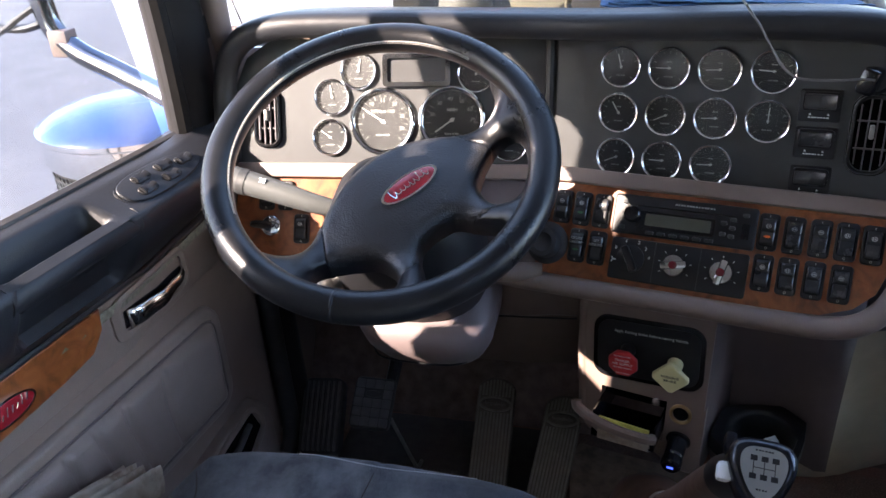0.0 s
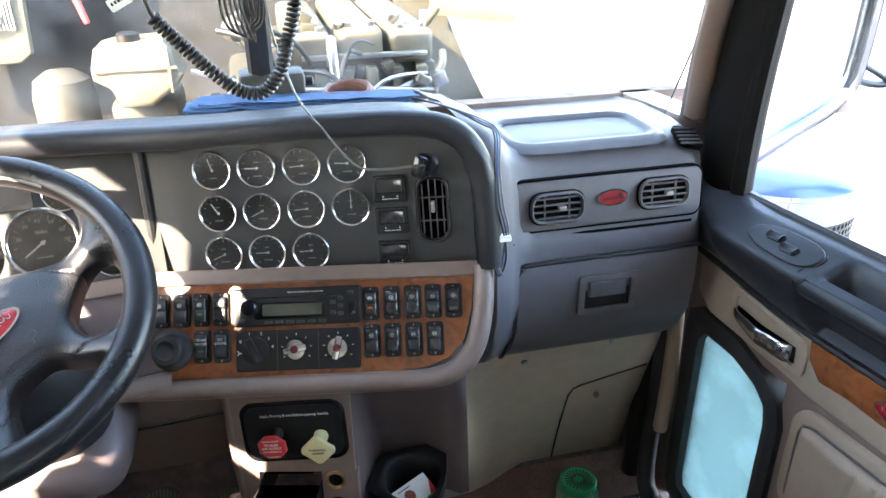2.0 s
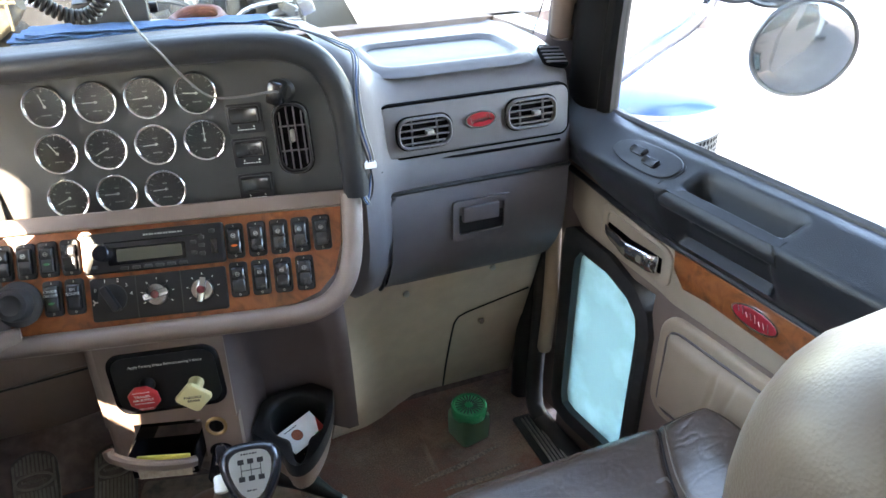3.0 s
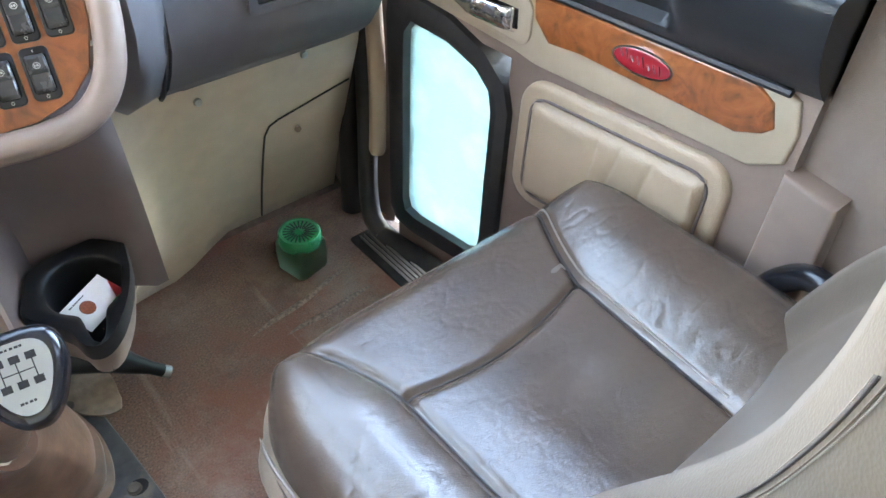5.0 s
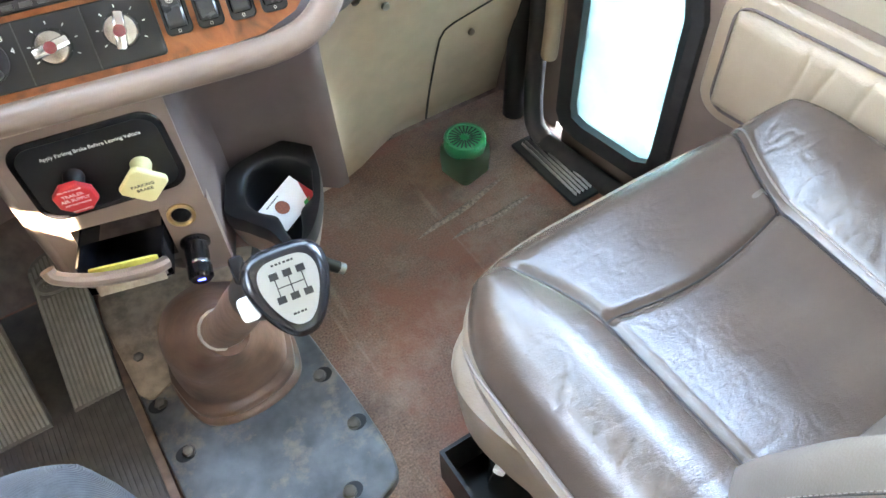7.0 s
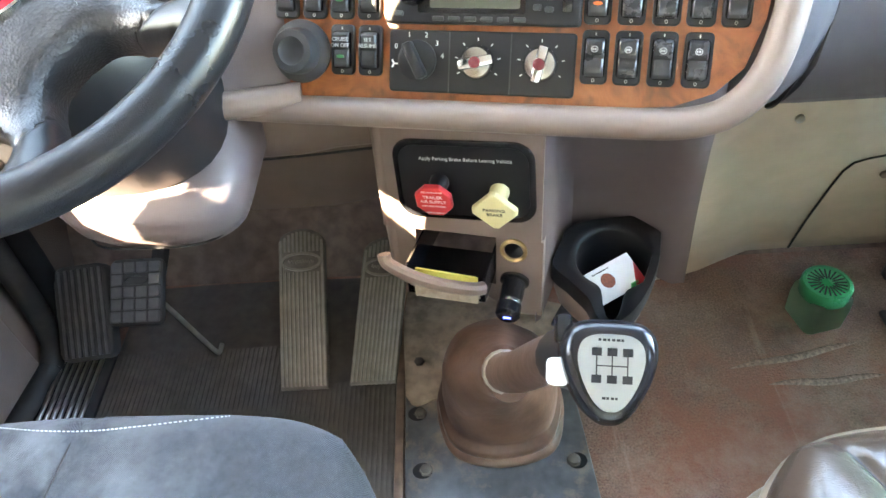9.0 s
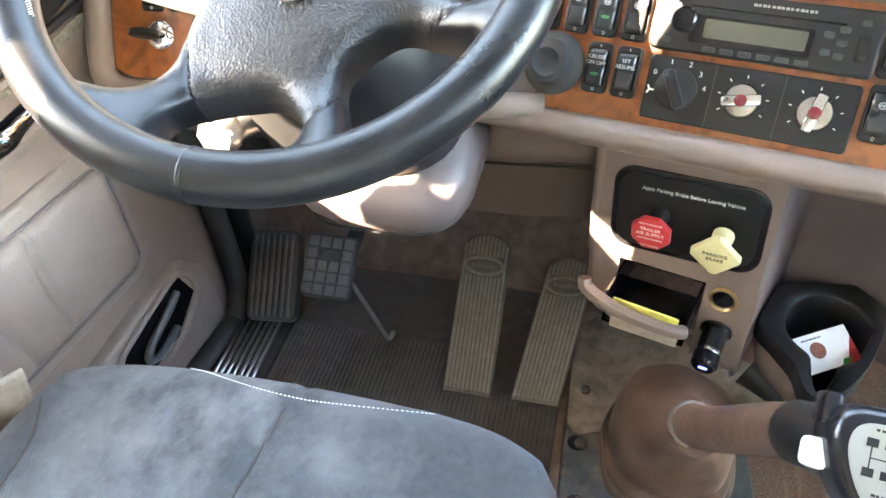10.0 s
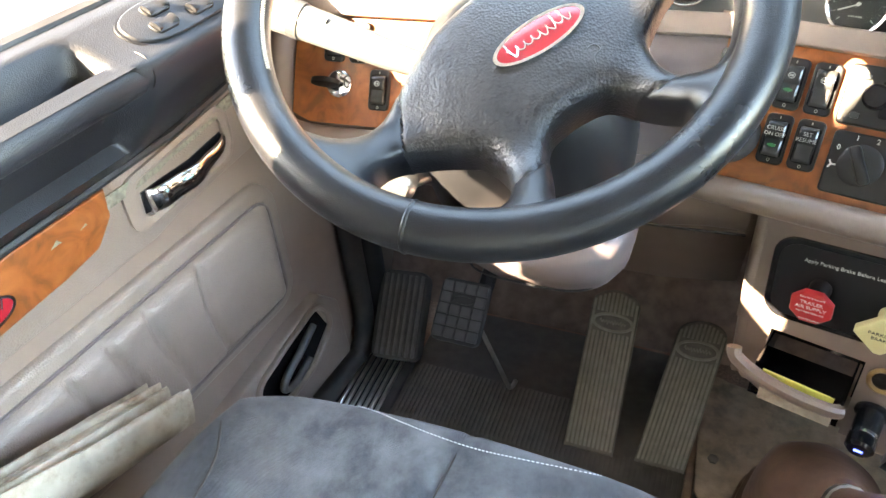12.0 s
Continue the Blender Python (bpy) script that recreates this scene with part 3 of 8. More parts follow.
# ---- doors ----
def door(side):
    nm = "door_left" if side < 0 else "door_right"
    d = thing(nm, "truck door with dark padded top, burl wood strip and cushioned vinyl panel" if side < 0 else
              "truck door with dark padded top, burl wood strip and small lower window", "door", kind="structure")
    skin = M_MAUVE if side < 0 else M_TAUPE
    rear = 0.77
    # base panel with the hole of the lower window
    bm = bmesh.new()
    if side > 0:
        box(bm, -0.05, 0, rear, 1.185, 0.05, 0.62)
        box(bm, -0.05, 0, 1.185, 1.44, 0.495, 0.62)
        box(bm, -0.05, 0, 1.415, 1.44, 0.05, 0.495)
        box(bm, -0.05, 0, 1.185, 1.415, 0.0, 0.085)
    else:
        box(bm, -0.05, 0, rear, 1.46, 0.0, 0.62)
    box(bm, -0.05, 0, rear, 1.44, 0.62, 0.762)
    part("door_panel", on_door(bm, side), M_TAUPE, d, smooth=0)
    # padded top: a ledge that slopes in from the sill, with a pull hollow
    prof = [(-0.045, 0.768)] + [(w, 0.768 - 0.45 * w) for w in (0.0, 0.008, 0.013, 0.018, 0.024, 0.032, 0.040, 0.046, 0.051, 0.056, 0.064)]
    prof += [(0.070, 0.737), (0.073, 0.733), (0.074, 0.727), (0.073, 0.720), (0.071, 0.708), (0.067, 0.695), (0.061, 0.682), (0.053, 0.667),
             (0.044, 0.652), (0.034, 0.640), (0.024, 0.629), (0.015, 0.620), (0.008, 0.613), (0.0, 0.609), (-0.045, 0.609)]

    def step(t, a, b):
        t = min(1, max(0, (t - a) / (b - a)))
        return t * t * (3 - 2 * t)

    loops = []
    ny = 96
    for i in range(ny + 1):
        y = rear + (1.47 - rear) * i / ny
        k = min(1, max(0.22, (1.50 - y) / 0.17)) ** 0.8
        hole = step(y, 0.935, 0.955) * (1 - step(y, 1.095, 1.118))
        under = step(y, 0.925, 0.96) * (1 - step(y, 1.11, 1.145))
        loop = []
        for w, z in prof:
            z2 = z - 0.058 * hole * step(w, 0.010, 0.018) * (1 - step(w, 0.048, 0.056)) * (1 if z > 0.7385 else 0)
            w2 = w
            if w > 0.04 and z < 0.736:
                w2 = w - (0.024 * step(z, 0.632, 0.655) * (1 - step(z, 0.705, 0.725)) + 0.014 * step(z, 0.700, 0.733)) * under
            loop.append((w2 * k if w > 0 else w, y, z2 + 0.02 * max(0, (y - 1.28) / 0.19) ** 2))
        loops.append(loop)
    bm = bmesh.new()
    loft(bm, loops)
    pad = part("padded_top", on_door(bm, side), M_PAD, d, "dark padded vinyl top with pull hollow", smooth=60)
    bm = bmesh.new()
    tube(bm, smooth_path([(0.052, 1.152, 0.719), (0.055, 1.12, 0.721), (0.056, 1.04, 0.722), (0.056, 0.96, 0.722), (0.053, 0.918, 0.719)], 6), 0.0185, 16)
    part("grab_bar", on_door(bm, side), M_PAD, pad, smooth=180)
    for yy in (1.147, 0.925):
        bm = bmesh.new()
        ring = [(0.053 + 0.0212 * math.cos(q), yy + 0.004 * math.sin(q), 0.7215 + 0.0212 * math.sin(q)) for q in (2 * math.pi * i / 24 for i in range(24))]
        tube(bm, ring, 0.0012, 6, closed=True)
        part("bar_seam", on_door(bm, side), M_BLACK, pad)
    # window switches on the slope
    bm = bmesh.new()
    cy, cl = (1.212, 0.066) if side > 0 else (1.245, 0.080)
    slope = Matrix(((0, 0.876, 0.482, 0.037), (1, 0, 0, cy), (0, -0.482, 0.876, 0.7520), (0, 0, 0, 1)))
    oval = [(cl * (1.05 * math.copysign(abs(math.cos(q)) ** 0.75, math.cos(q))), 0.027 * math.copysign(abs(math.sin(q)) ** 0.8, math.sin(q)) * (1 - 0.15 * math.cos(q))) for q in (2 * math.pi * i / 36 for i in range(36))]
    prism(bm, oval, -0.004, 0.0045, slope, edge=0.002)
    sp = part("switch_plate", on_door(bm, side), M_PAD, d)
    bm = bmesh.new()
    frame_ring(bm, [(x * 1.04, y * 1.07) for x, y in oval], oval, -0.004, 0.0012, slope)
    part("plate_gap", on_door(bm, side), M_BLACK, sp)
    for u, v in (((0.020, -0.004), (-0.018, 0.006)) if side > 0 else ((0.056, -0.004), (0.018, -0.012), (0.008, 0.010), (-0.032, -0.012), (-0.044, 0.010))):
        bm = bmesh.new()
        prism(bm, rrect(0.032, 0.017, 0.006, 4, u, v), 0.003, 0.007, slope, edge=0.001)
        rows = []
        for i in range(9):
            t = -1 + i / 4
            rows.append([(u + 0.0135 * t, v + a, 0.0075 + 0.004 * t * t - 0.004 * (a / 0.007) ** 4) for a in (-0.007, -0.005, 0, 0.005, 0.007)])
        t2 = bmesh.new()
        sheet(t2, rows, -0.004, (0, 0, 1))
        join(bm, t2, slope)
        part("window_switch", on_door(bm, side), M_BLACK, sp)
    bm = bmesh.new()
    tube(bm, [(0.010, 1.43, 0.614), (0.011, 1.2, 0.610), (0.011, 0.80, 0.610)], 0.006, 8)
    part("trim_bead", on_door(bm, side), M_PAD, d)
    if side < 0:
        bm = bmesh.new()
        rows = [[(0.010 + 0.002 * noise.noise((y * 30, z * 30, 1)), y, z + 0.003 * noise.noise((y * 50, 2, 3))) for y in [0.82 + 0.6 * i / 50 for i in range(51)]] for z in (0.582, 0.590, 0.597)]
        sheet(bm, rows, 0.0012, (1, 0, 0))
        part("worn_strip", on_door(bm, side), mat("crumbled_edge", (0.16, 0.15, 0.115), 0.8, var=0.5, scale=160, bump=0.8, bump_scale=300), d, "dirty crumbled strip under the pad")
    # cream surround and wood strip
    flat = Matrix(((0, 0, 1, 0), (1, 0, 0, 0), (0, 1, 0, 0), (0, 0, 0, 1)))
    wf, low_up = (1.150, 0.012) if side > 0 else (1.095, 0.0)
    bm = bmesh.new()
    poly = [(1.425, 0.615), (1.42, 0.54), (1.38, 0.515), (1.18, 0.512), (1.14, 0.505), (rear + 0.05, 0.50), (rear + 0.012, 0.52), (rear + 0.008, 0.56), (rear + 0.02, 0.60), (rear + 0.05, 0.615)]
    prism(bm, poly, -0.01, 0.007, flat, edge=0.005)
    part("surround", on_door(bm, side), skin if side < 0 else M_TRIM, d)
    bm = bmesh.new()
    poly = [(wf, 0.606), (wf - 0.004, 0.575), (wf - 0.03, 0.548), (wf - 0.08, 0.540 + low_up), (rear + 0.075, 0.526 + low_up), (rear + 0.045, 0.538 + low_up), (rear + 0.035, 0.56), (rear + 0.045, 0.59), (rear + 0.07, 0.606)]
    prism(bm, poly, 0.004, 0.012, flat, edge=0.003)
    wd = part("wood_strip", on_door(bm, side), M_WOOD, d, "burl wood strip")
    by, bz = (0.978, 0.577) if side > 0 else (0.917, 0.563)
    bm = bmesh.new()
    prism(bm, ellipse(0.041, 0.0165, 32, by, bz), 0.010, 0.016, flat, edge=0.003)
    bd = part("badge", on_door(bm, side), M_RED, wd, "red oval badge with chrome rim")
    bm = bmesh.new()
    frame_ring(bm, ellipse(0.0430, 0.0185, 32, by, bz), ellipse(0.040, 0.0157, 32, by, bz), 0.010, 0.0155, flat)
    part("badge_rim", on_door(bm, side), M_CHROME, wd)
    bm = bmesh.new()
    for i in range(8):
        a = -0.028 + 0.0078 * i
        tube(bm, [(0.0165, by + a, bz - 0.007 + 0.001 * i), (0.0165, by + a + 0.004, bz + 0.006 - (i % 3) * 0.003 + 0.001 * i)], 0.0011, 5)
    part("badge_script", on_door(bm, side), M_CHROME, wd)
    # handle in its recess
    hy = 1.245 if side > 0 else 1.205
    bm = bmesh.new()
    frame_ring(bm, rrect(0.178, 0.074, 0.022, 5, hy - 0.005, 0.562), rrect(0.146, 0.050, 0.016, 5, hy - 0.003, 0.563), 0.004, 0.011, flat, 0.003)
    part("handle_plate", on_door(bm, side), skin if side < 0 else M_TRIM, d)
    bm = bmesh.new()
    prism(bm, rrect(0.150, 0.054, 0.017, 5, hy - 0.003, 0.563), 0.004, 0.0065, flat)
    part("handle_recess", on_door(bm, side), skin if side < 0 else M_TRIM, d)
    bm = bmesh.new()
    prism(bm, [(hy + a, 0.560 + b) for a, b in ((-0.070, -0.016), (-0.068, 0.012), (-0.040, 0.010), (0.010, 0.003), (0.045, 0.003), (0.068, 0.002), (0.070, -0.008), (0.048, -0.018), (0.0, -0.023), (-0.045, -0.022))], 0.0065, 0.0085, flat, edge=0.001)
    well = part("handle_well", on_door(bm, side), M_GLOSSB, d, "black handle well")
    bm = bmesh.new()
    loops = []
    for i in range(17):
        t = i / 16
        hh = 0.0165 - 0.0105 * t ** 1.4
        ww = 0.012 + 0.013 * math.sin(math.pi * t) ** 0.7 + 0.0015 * math.sin(t * 16)
        zc = 0.5575 - 0.003 * math.sin(t * 3.0) - 0.002 * t
        loops.append([(ww + 0.0055 * math.cos(k) * (1.0 if math.cos(k) > 0 else 0.5), hy - 0.064 + 0.131 * t, zc + hh * math.sin(k)) for k in (2 * math.pi * j / 14 for j in range(14))])
    loft(bm, loops)
    part("door_handle", on_door(bm, side), M_CHROME, d, "chrome lever handle", smooth=60)
    # cushioned insert
    yf, yr, zb, zt = (1.155, 0.825, 0.268, 0.488) if side > 0 else (1.34, 0.79, 0.245, 0.475)
    bm = bmesh.new()
    prism(bm, rrect(yf - yr, zt - zb, 0.045, 6, (yf + yr) / 2, (zt + zb) / 2), -0.01, 0.012, flat, edge=0.010)
    part("insert_frame", on_door(bm, side), M_CREAM if side > 0 else skin, d)
    bm = bmesh.new()
    nu, nv = 110, 20
    a0, a1, b0, b1 = yr + 0.028, yf - 0.028, zb + 0.026, zt - 0.026
    rows = []
    for j in range(nv + 1):
        row = []
        for i in range(nu + 1):
            y, z = a0 + (a1 - a0) * i / nu, b0 + (b1 - b0) * j / nv
            e = min(1, min(i, nu - i) / 4) * min(1, min(j, nv - j) / 2.0)
            pl = 0
            for k, c in enumerate((0.28, 0.42, 0.55, 0.72) if side < 0 else (0.25, 0.47, 0.62)):
                yy = a0 + (a1 - a0) * c + 0.012 * math.sin(3 * j / nv + k)
                pl += math.exp(-((y - yy) / (0.006 if side < 0 else 0.0042)) ** 2)
            row.append((0.011 + 0.014 * math.sqrt(e) - (0.0085 if side < 0 else 0.0032) * pl * e + 0.0022 * noise.noise((y * 14, z * 14, side)), y, z))
        rows.append(row)
    sheet(bm, rows, -0.03, (1, 0, 0))
    part("cushion", on_door(bm, side), M_CREAM if side > 0 else skin, d, "padded vinyl cushion with soft creases", smooth=80)
    bm = bmesh.new()
    ring = rrect(yf - yr - 0.050, zt - zb - 0.046, 0.028, 6, (yf + yr) / 2, (zt + zb) / 2)
    tube(bm, [(0.0135, y, z) for y, z in ring], 0.0024, 6, closed=True)
    part("cushion_groove", on_door(bm, side), M_TAUPE_D, d)
    if side > 0:
        bm = bmesh.new()
        out = [(1.425, 0.30), (1.43, 0.475), (1.425, 0.505), (1.40, 0.515), (1.30, 0.512), (1.225, 0.49), (1.185, 0.455), (1.172, 0.41), (1.172, 0.12), (1.18, 0.07), (1.21, 0.055), (1.37, 0.05), (1.41, 0.06), (1.425, 0.09)]
        inn = [(1.392, 0.30), (1.392, 0.44), (1.390, 0.465), (1.375, 0.482), (1.30, 0.480), (1.24, 0.462), (1.212, 0.435), (1.204, 0.40), (1.204, 0.14), (1.208, 0.105), (1.235, 0.09), (1.36, 0.088), (1.385, 0.096), (1.392, 0.12)]
        frame_ring(bm, out, inn, -0.052, 0.012, flat, 0.006)
        part("window_seal", on_door(bm, side), M_RUBBER, d, "thick black rubber window seal")
        bm = bmesh.new()
        prism(bm, inn, -0.008, -0.004, flat)
        p = part("window_pane", on_door(bm, side), M_GLASSG, d, "dusty lower window pane")
        p.visible_shadow = False
    else:
        bm = bmesh.new()
        prism(bm, [(1.425, 0.03), (1.415, 0.17), (1.375, 0.215), (1.30, 0.212), (1.20, 0.196), (1.10, 0.182), (0.79, 0.168), (0.79, 0.03)], 0.0, 0.022, flat, edge=0.010)
        part("map_pocket", on_door(bm, side), M_MAUVE, d)
        # flat black sheet paints the shade inside the pocket
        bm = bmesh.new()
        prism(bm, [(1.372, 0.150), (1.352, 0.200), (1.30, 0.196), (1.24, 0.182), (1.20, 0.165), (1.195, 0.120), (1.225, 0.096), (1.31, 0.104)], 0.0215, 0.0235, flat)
        part("pocket_shade", on_door(bm, side), M_GAPSHADE, d)
        bm = bmesh.new()
        tube(bm, smooth_path([(0.024, y, z) for y, z in ((1.378, 0.148), (1.356, 0.205), (1.30, 0.201), (1.24, 0.187), (1.196, 0.170), (1.189, 0.118), (1.222, 0.090), (1.315, 0.098))], 4, True), 0.0055, 8, closed=True)
        part("pocket_rim", on_door(bm, side), M_MAUVE, d)
        bm = bmesh.new()
        tube(bm, smooth_path([(0.026, 1.335, 0.182), (0.034, 1.29, 0.172), (0.036, 1.245, 0.156), (0.036, 1.232, 0.136), (0.034, 1.26, 0.122), (0.028, 1.31, 0.128)], 6), 0.0065, 10)
        part("pocket_strap", on_door(bm, side), M_GREYR, d)
    bm = bmesh.new()
    prism(bm, [(0.775, 0.02), (0.775, 0.515), (0.705, 0.500), (0.680, 0.02)], -0.03, 0.014, flat, edge=0.008)
    part("pillar_trim", on_door(bm, side), M_TAUPE, d)
    # window glass of the door
    back = 0.662 if side < 0 else rear
    bm = bmesh.new()
    prism(bm, [(1.36, 0.765), (1.25, 1.40), (back, 1.40), (back, 0.765)], -0.042, -0.038, flat)
    p = part("side_window", on_door(bm, side), M_GLASS if side < 0 else M_GLASSC, d)
    p.visible_shadow = False
    bm = bmesh.new()
    tube(bm, [(-0.03, 1.40, 0.764), (-0.03, rear, 0.764)], 0.011, 8)
    part("sill_seal", on_door(bm, side), M_RUBBER, d)
    return d


door(-1)
door(1)


# ---- dashboard ----
dash = thing("dashboard", "wide truck dashboard with dark panels, burl wood and slate passenger side", "dashboard", at=(0, 1.5, 0.3))

MC = basis((-0.056, 1.460, 0.873), (0.202, -0.057, 0.012), (-0.29, -1, 0.161))    # centre gauge panel, at its first gauge
MD = basis((-0.434, 1.457, 0.776), (1, 0.05, 0.02), (0.05, -1, 0.35))             # driver's cluster, at the rev counter
MW = basis((-0.056, 1.412, 0.700), (0.50, -0.145, 0.030), (-0.29, -1, 0.60))       # wood switch panel, under the first gauge

# panels
bm = bmesh.new()
poly = [(-0.100, -0.190), (0.402, -0.170), (0.398, -0.03), (0.385, 0.015), (0.352, 0.040), (0.30, 0.052), (-0.100, 0.045)]
prism(bm, poly, -0.02, 0.0, MC)
centre = part("centre_gauge_panel", bm, M_PANEL, dash, "dark charcoal gauge panel")
bm = bmesh.new()
poly = [(-0.262, -0.075), (0.285, -0.072), (0.285, 0.128), (-0.19, 0.135), (-0.235, 0.105), (-0.255, 0.06)]
prism(bm, poly, -0.02, 0.0, MD)
cluster = part("driver_gauge_panel", bm, M_PANEL, dash, "charcoal instrument panel behind the wheel")
bm = bmesh.new()
tube(bm, [(-0.112, -0.19, 0.0), (-0.112, 0.05, 0.0)], 0.008, 8, MC)
part("panel_seam", bm, M_BLACK, dash)


def gauge(m, r, parent, needle, kind=0):
    """A chrome-ringed dial set in a panel."""
    bm = bmesh.new()
    lathe(bm, [(r * 1.04, 0.0), (r * 1.05, 0.003), (r * 1.03, 0.0062), (r * 0.985, 0.0076), (r * 0.93, 0.0070), (r * 0.885, 0.0048), (r * 0.870, 0.0008)], 40, m, caps=False)
    g = part("gauge", bm, M_CHROME, parent, "round dial with chrome ring")
    bm = bmesh.new()
    lathe(bm, [(r * 0.91, 0.0005), (r * 0.01, 0.0006)], 32, m)
    part("dial", bm, M_DIAL, g)
    bm = bmesh.new()
    n = 22 if r > 0.04 else 13
    for i in range(n):
        a = radians(225 - 270 * i / (n - 1))
        k = r * (0.68 if i % 3 == 0 else 0.74)
        box(bm, k, r * 0.81, -0.0003 if i % 3 else -0.0005, 0.0003 if i % 3 else 0.0005, 0.0008, 0.0011, m @ Matrix.Rotation(a, 4, "Z"))
    bars(bm, r * 0.46, r * 0.06, 6, m @ T(0, -r * 0.42, 0.0008))
    bars(bm, r * 0.26, r * 0.06, 4, m @ T(0, r * 0.30, 0.0008))
    part("dial_marks", bm, M_MARK, g)
    bm = bmesh.new()
    box(bm, -r * 0.10, r * 0.64, -r * 0.024, r * 0.024, 0.0024, 0.0032, m @ Matrix.Rotation(radians(needle), 4, "Z"))
    lathe(bm, [(r * 0.065, 0.001), (r * 0.065, 0.0034), (r * 0.03, 0.0037)], 14, m)
    part("needle", bm, M_NEEDLE, g)
    bm = bmesh.new()
    lathe(bm, [(r * 0.91, 0.0040), (r * 0.91, 0.0046)], 32, m)
    p = part("gauge_glass", bm, M_LENS, g)
    p.visible_shadow = False
    return g


needles = ((105, 180, 183, 176), (122, 205, 183, 88), (203, 180, 183))
for j, row in enumerate(needles):
    for i, a in enumerate(row):
        gauge(MC @ T(0.0702 * i, -0.068 * j, 0), 0.0295, centre, a)
for u, v, r, a in ((0, 0, 0.053, 148), (0.116, 0.002, 0.053, 215), (-0.040, 0.082, 0.0295, 80), (-0.086, 0.040, 0.0295, 100),
                   (-0.091, -0.026, 0.0295, 145), (0.155, 0.075, 0.0295, 60), (0.210, -0.035, 0.0295, 185)):
    gauge(MD @ T(u, v, 0), r, cluster, a)
for u0, v0, title, marks in ((0, 0, "RPM x 100", (("15", 90), ("20", 55), ("25", 15), ("30", -20), ("10", 125), ("5", 165))),
                             (0.116, 0.002, "MPH", (("20", 165), ("30", 128), ("40", 95), ("50", 62), ("60", 30), ("70", 0)))):
    bm = bmesh.new()
    words(bm, title, 0.009, MD @ T(u0, v0 + 0.016, 0.0012))
    for tx, a in marks:
        words(bm, tx, 0.009, MD @ T(u0 + 0.034 * math.cos(radians(a)), v0 + 0.034 * math.sin(radians(a)), 0.0012))
    part("dial_numbers", bm, M_MARK, cluster)
bm = bmesh.new()
frame_ring(bm, rrect(0.112, 0.052, 0.006, 3, 0.058, 0.082), rrect(0.096, 0.038, 0.004, 3, 0.058, 0.082), 0.0, 0.008, MD)
dp = part("display_frame", bm, M_DCHROME, cluster)
bm = bmesh.new()
prism(bm, rrect(0.097, 0.039, 0.004, 3, 0.058, 0.082), 0.0, 0.003, MD)
part("display_screen", bm, M_SMOKE, dp, "dark message display")


def slatted_vent(m, w, h, parent, across, n, name="air_vent"):
    """An air outlet: rounded frame, black plate painting the duct's shade, slats and a tab."""
    r = min(w, h) * 0.38
    tone = M_PASS if across else M_BLACK
    bm = bmesh.new()
    frame_ring(bm, rrect(w, h, r, 6), rrect(w - 0.004, h - 0.004, r * 0.94, 6), -0.001, 0.0035, m)
    v = part(name, bm, M_GLOSSB, parent, "slatted air outlet")
    bm = bmesh.new()
    frame_ring(bm, rrect(w - 0.0045, h - 0.0045, r * 0.94, 6), rrect(w - 0.0125, h - 0.0125, r * 0.8, 6), 0, 0.008, m, 0.002)
    part("vent_ring", bm, tone, v)
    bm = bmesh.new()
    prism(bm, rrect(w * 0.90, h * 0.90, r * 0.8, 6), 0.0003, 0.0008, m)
    part("vent_shade", bm, M_GAPSHADE, v)
    iw, ih = w - 0.012, h - 0.012
    for i in range(n):
        k = (i + 0.5) / n - 0.5
        cut = 1 - 0.42 * (2 * abs(k)) ** 3
        bm = bmesh.new()
        if across:
            box(bm, -iw / 2 * cut, iw / 2 * cut, k * ih - 0.0010, k * ih + 0.0010, 0.001, 0.0068, m)
        else:
            box(bm, k * iw - 0.0009, k * iw + 0.0009, -ih / 2 * cut, ih / 2 * cut, 0.001, 0.0068, m)
        part("slat", bm, M_PASS, v)
    bm = bmesh.new()
    if across:
        box(bm, 0.000, 0.014, -0.0035, 0.0035, 0.003, 0.013, m, 0.002)
    else:
        box(bm, -0.0030, 0.0030, -0.004, 0.014, 0.003, 0.013, m, 0.002)
    part("vent_tab", bm, M_SILVER, v)
    for sgn in (-1, 1):
        bm = bmesh.new()
        if across:
            box(bm, sgn * w * 0.22 - 0.0008, sgn * w * 0.22 + 0.0008, -ih * 0.47, ih * 0.47, 0.0008, 0.0060, m)
        else:
            box(bm, -iw * 0.46, iw * 0.46, sgn * h * 0.17 - 0.001, sgn * h * 0.17 + 0.001, 0.0008, 0.004, m)
        part("vent_bar", bm, M_PASS, v)
    return v


slatted_vent(MC @ T(0.338, -0.078), 0.054, 0.108, dash, False, 4)
slatted_vent(MD @ T(-0.200, 0.006), 0.050, 0.100, dash, False, 4)

# rolled edge round the two panels
bm = bmesh.new()
edge = smooth_path([MD @ Vector(p) for p in ((-0.272, -0.09, 0.0), (-0.268, 0.05, 0.018), (-0.24, 0.118, 0.028), (-0.17, 0.145, 0.034), (0.0, 0.146, 0.036), (0.2, 0.140, 0.036))]
                   + [MC @ Vector(p) for p in ((0.0, 0.054, 0.034), (0.2, 0.058, 0.034), (0.32, 0.055, 0.034), (0.378, 0.038, 0.032), (0.408, 0.000, 0.030), (0.420, -0.06, 0.028), (0.422, -0.172, 0.022))], 6)
tube(bm, [p + Vector((0, 0.002, 0.004)) for p in edge], 0.020, 14)
part("rolled_edge", bm, M_PAD, dash, "rolled black vinyl edge")
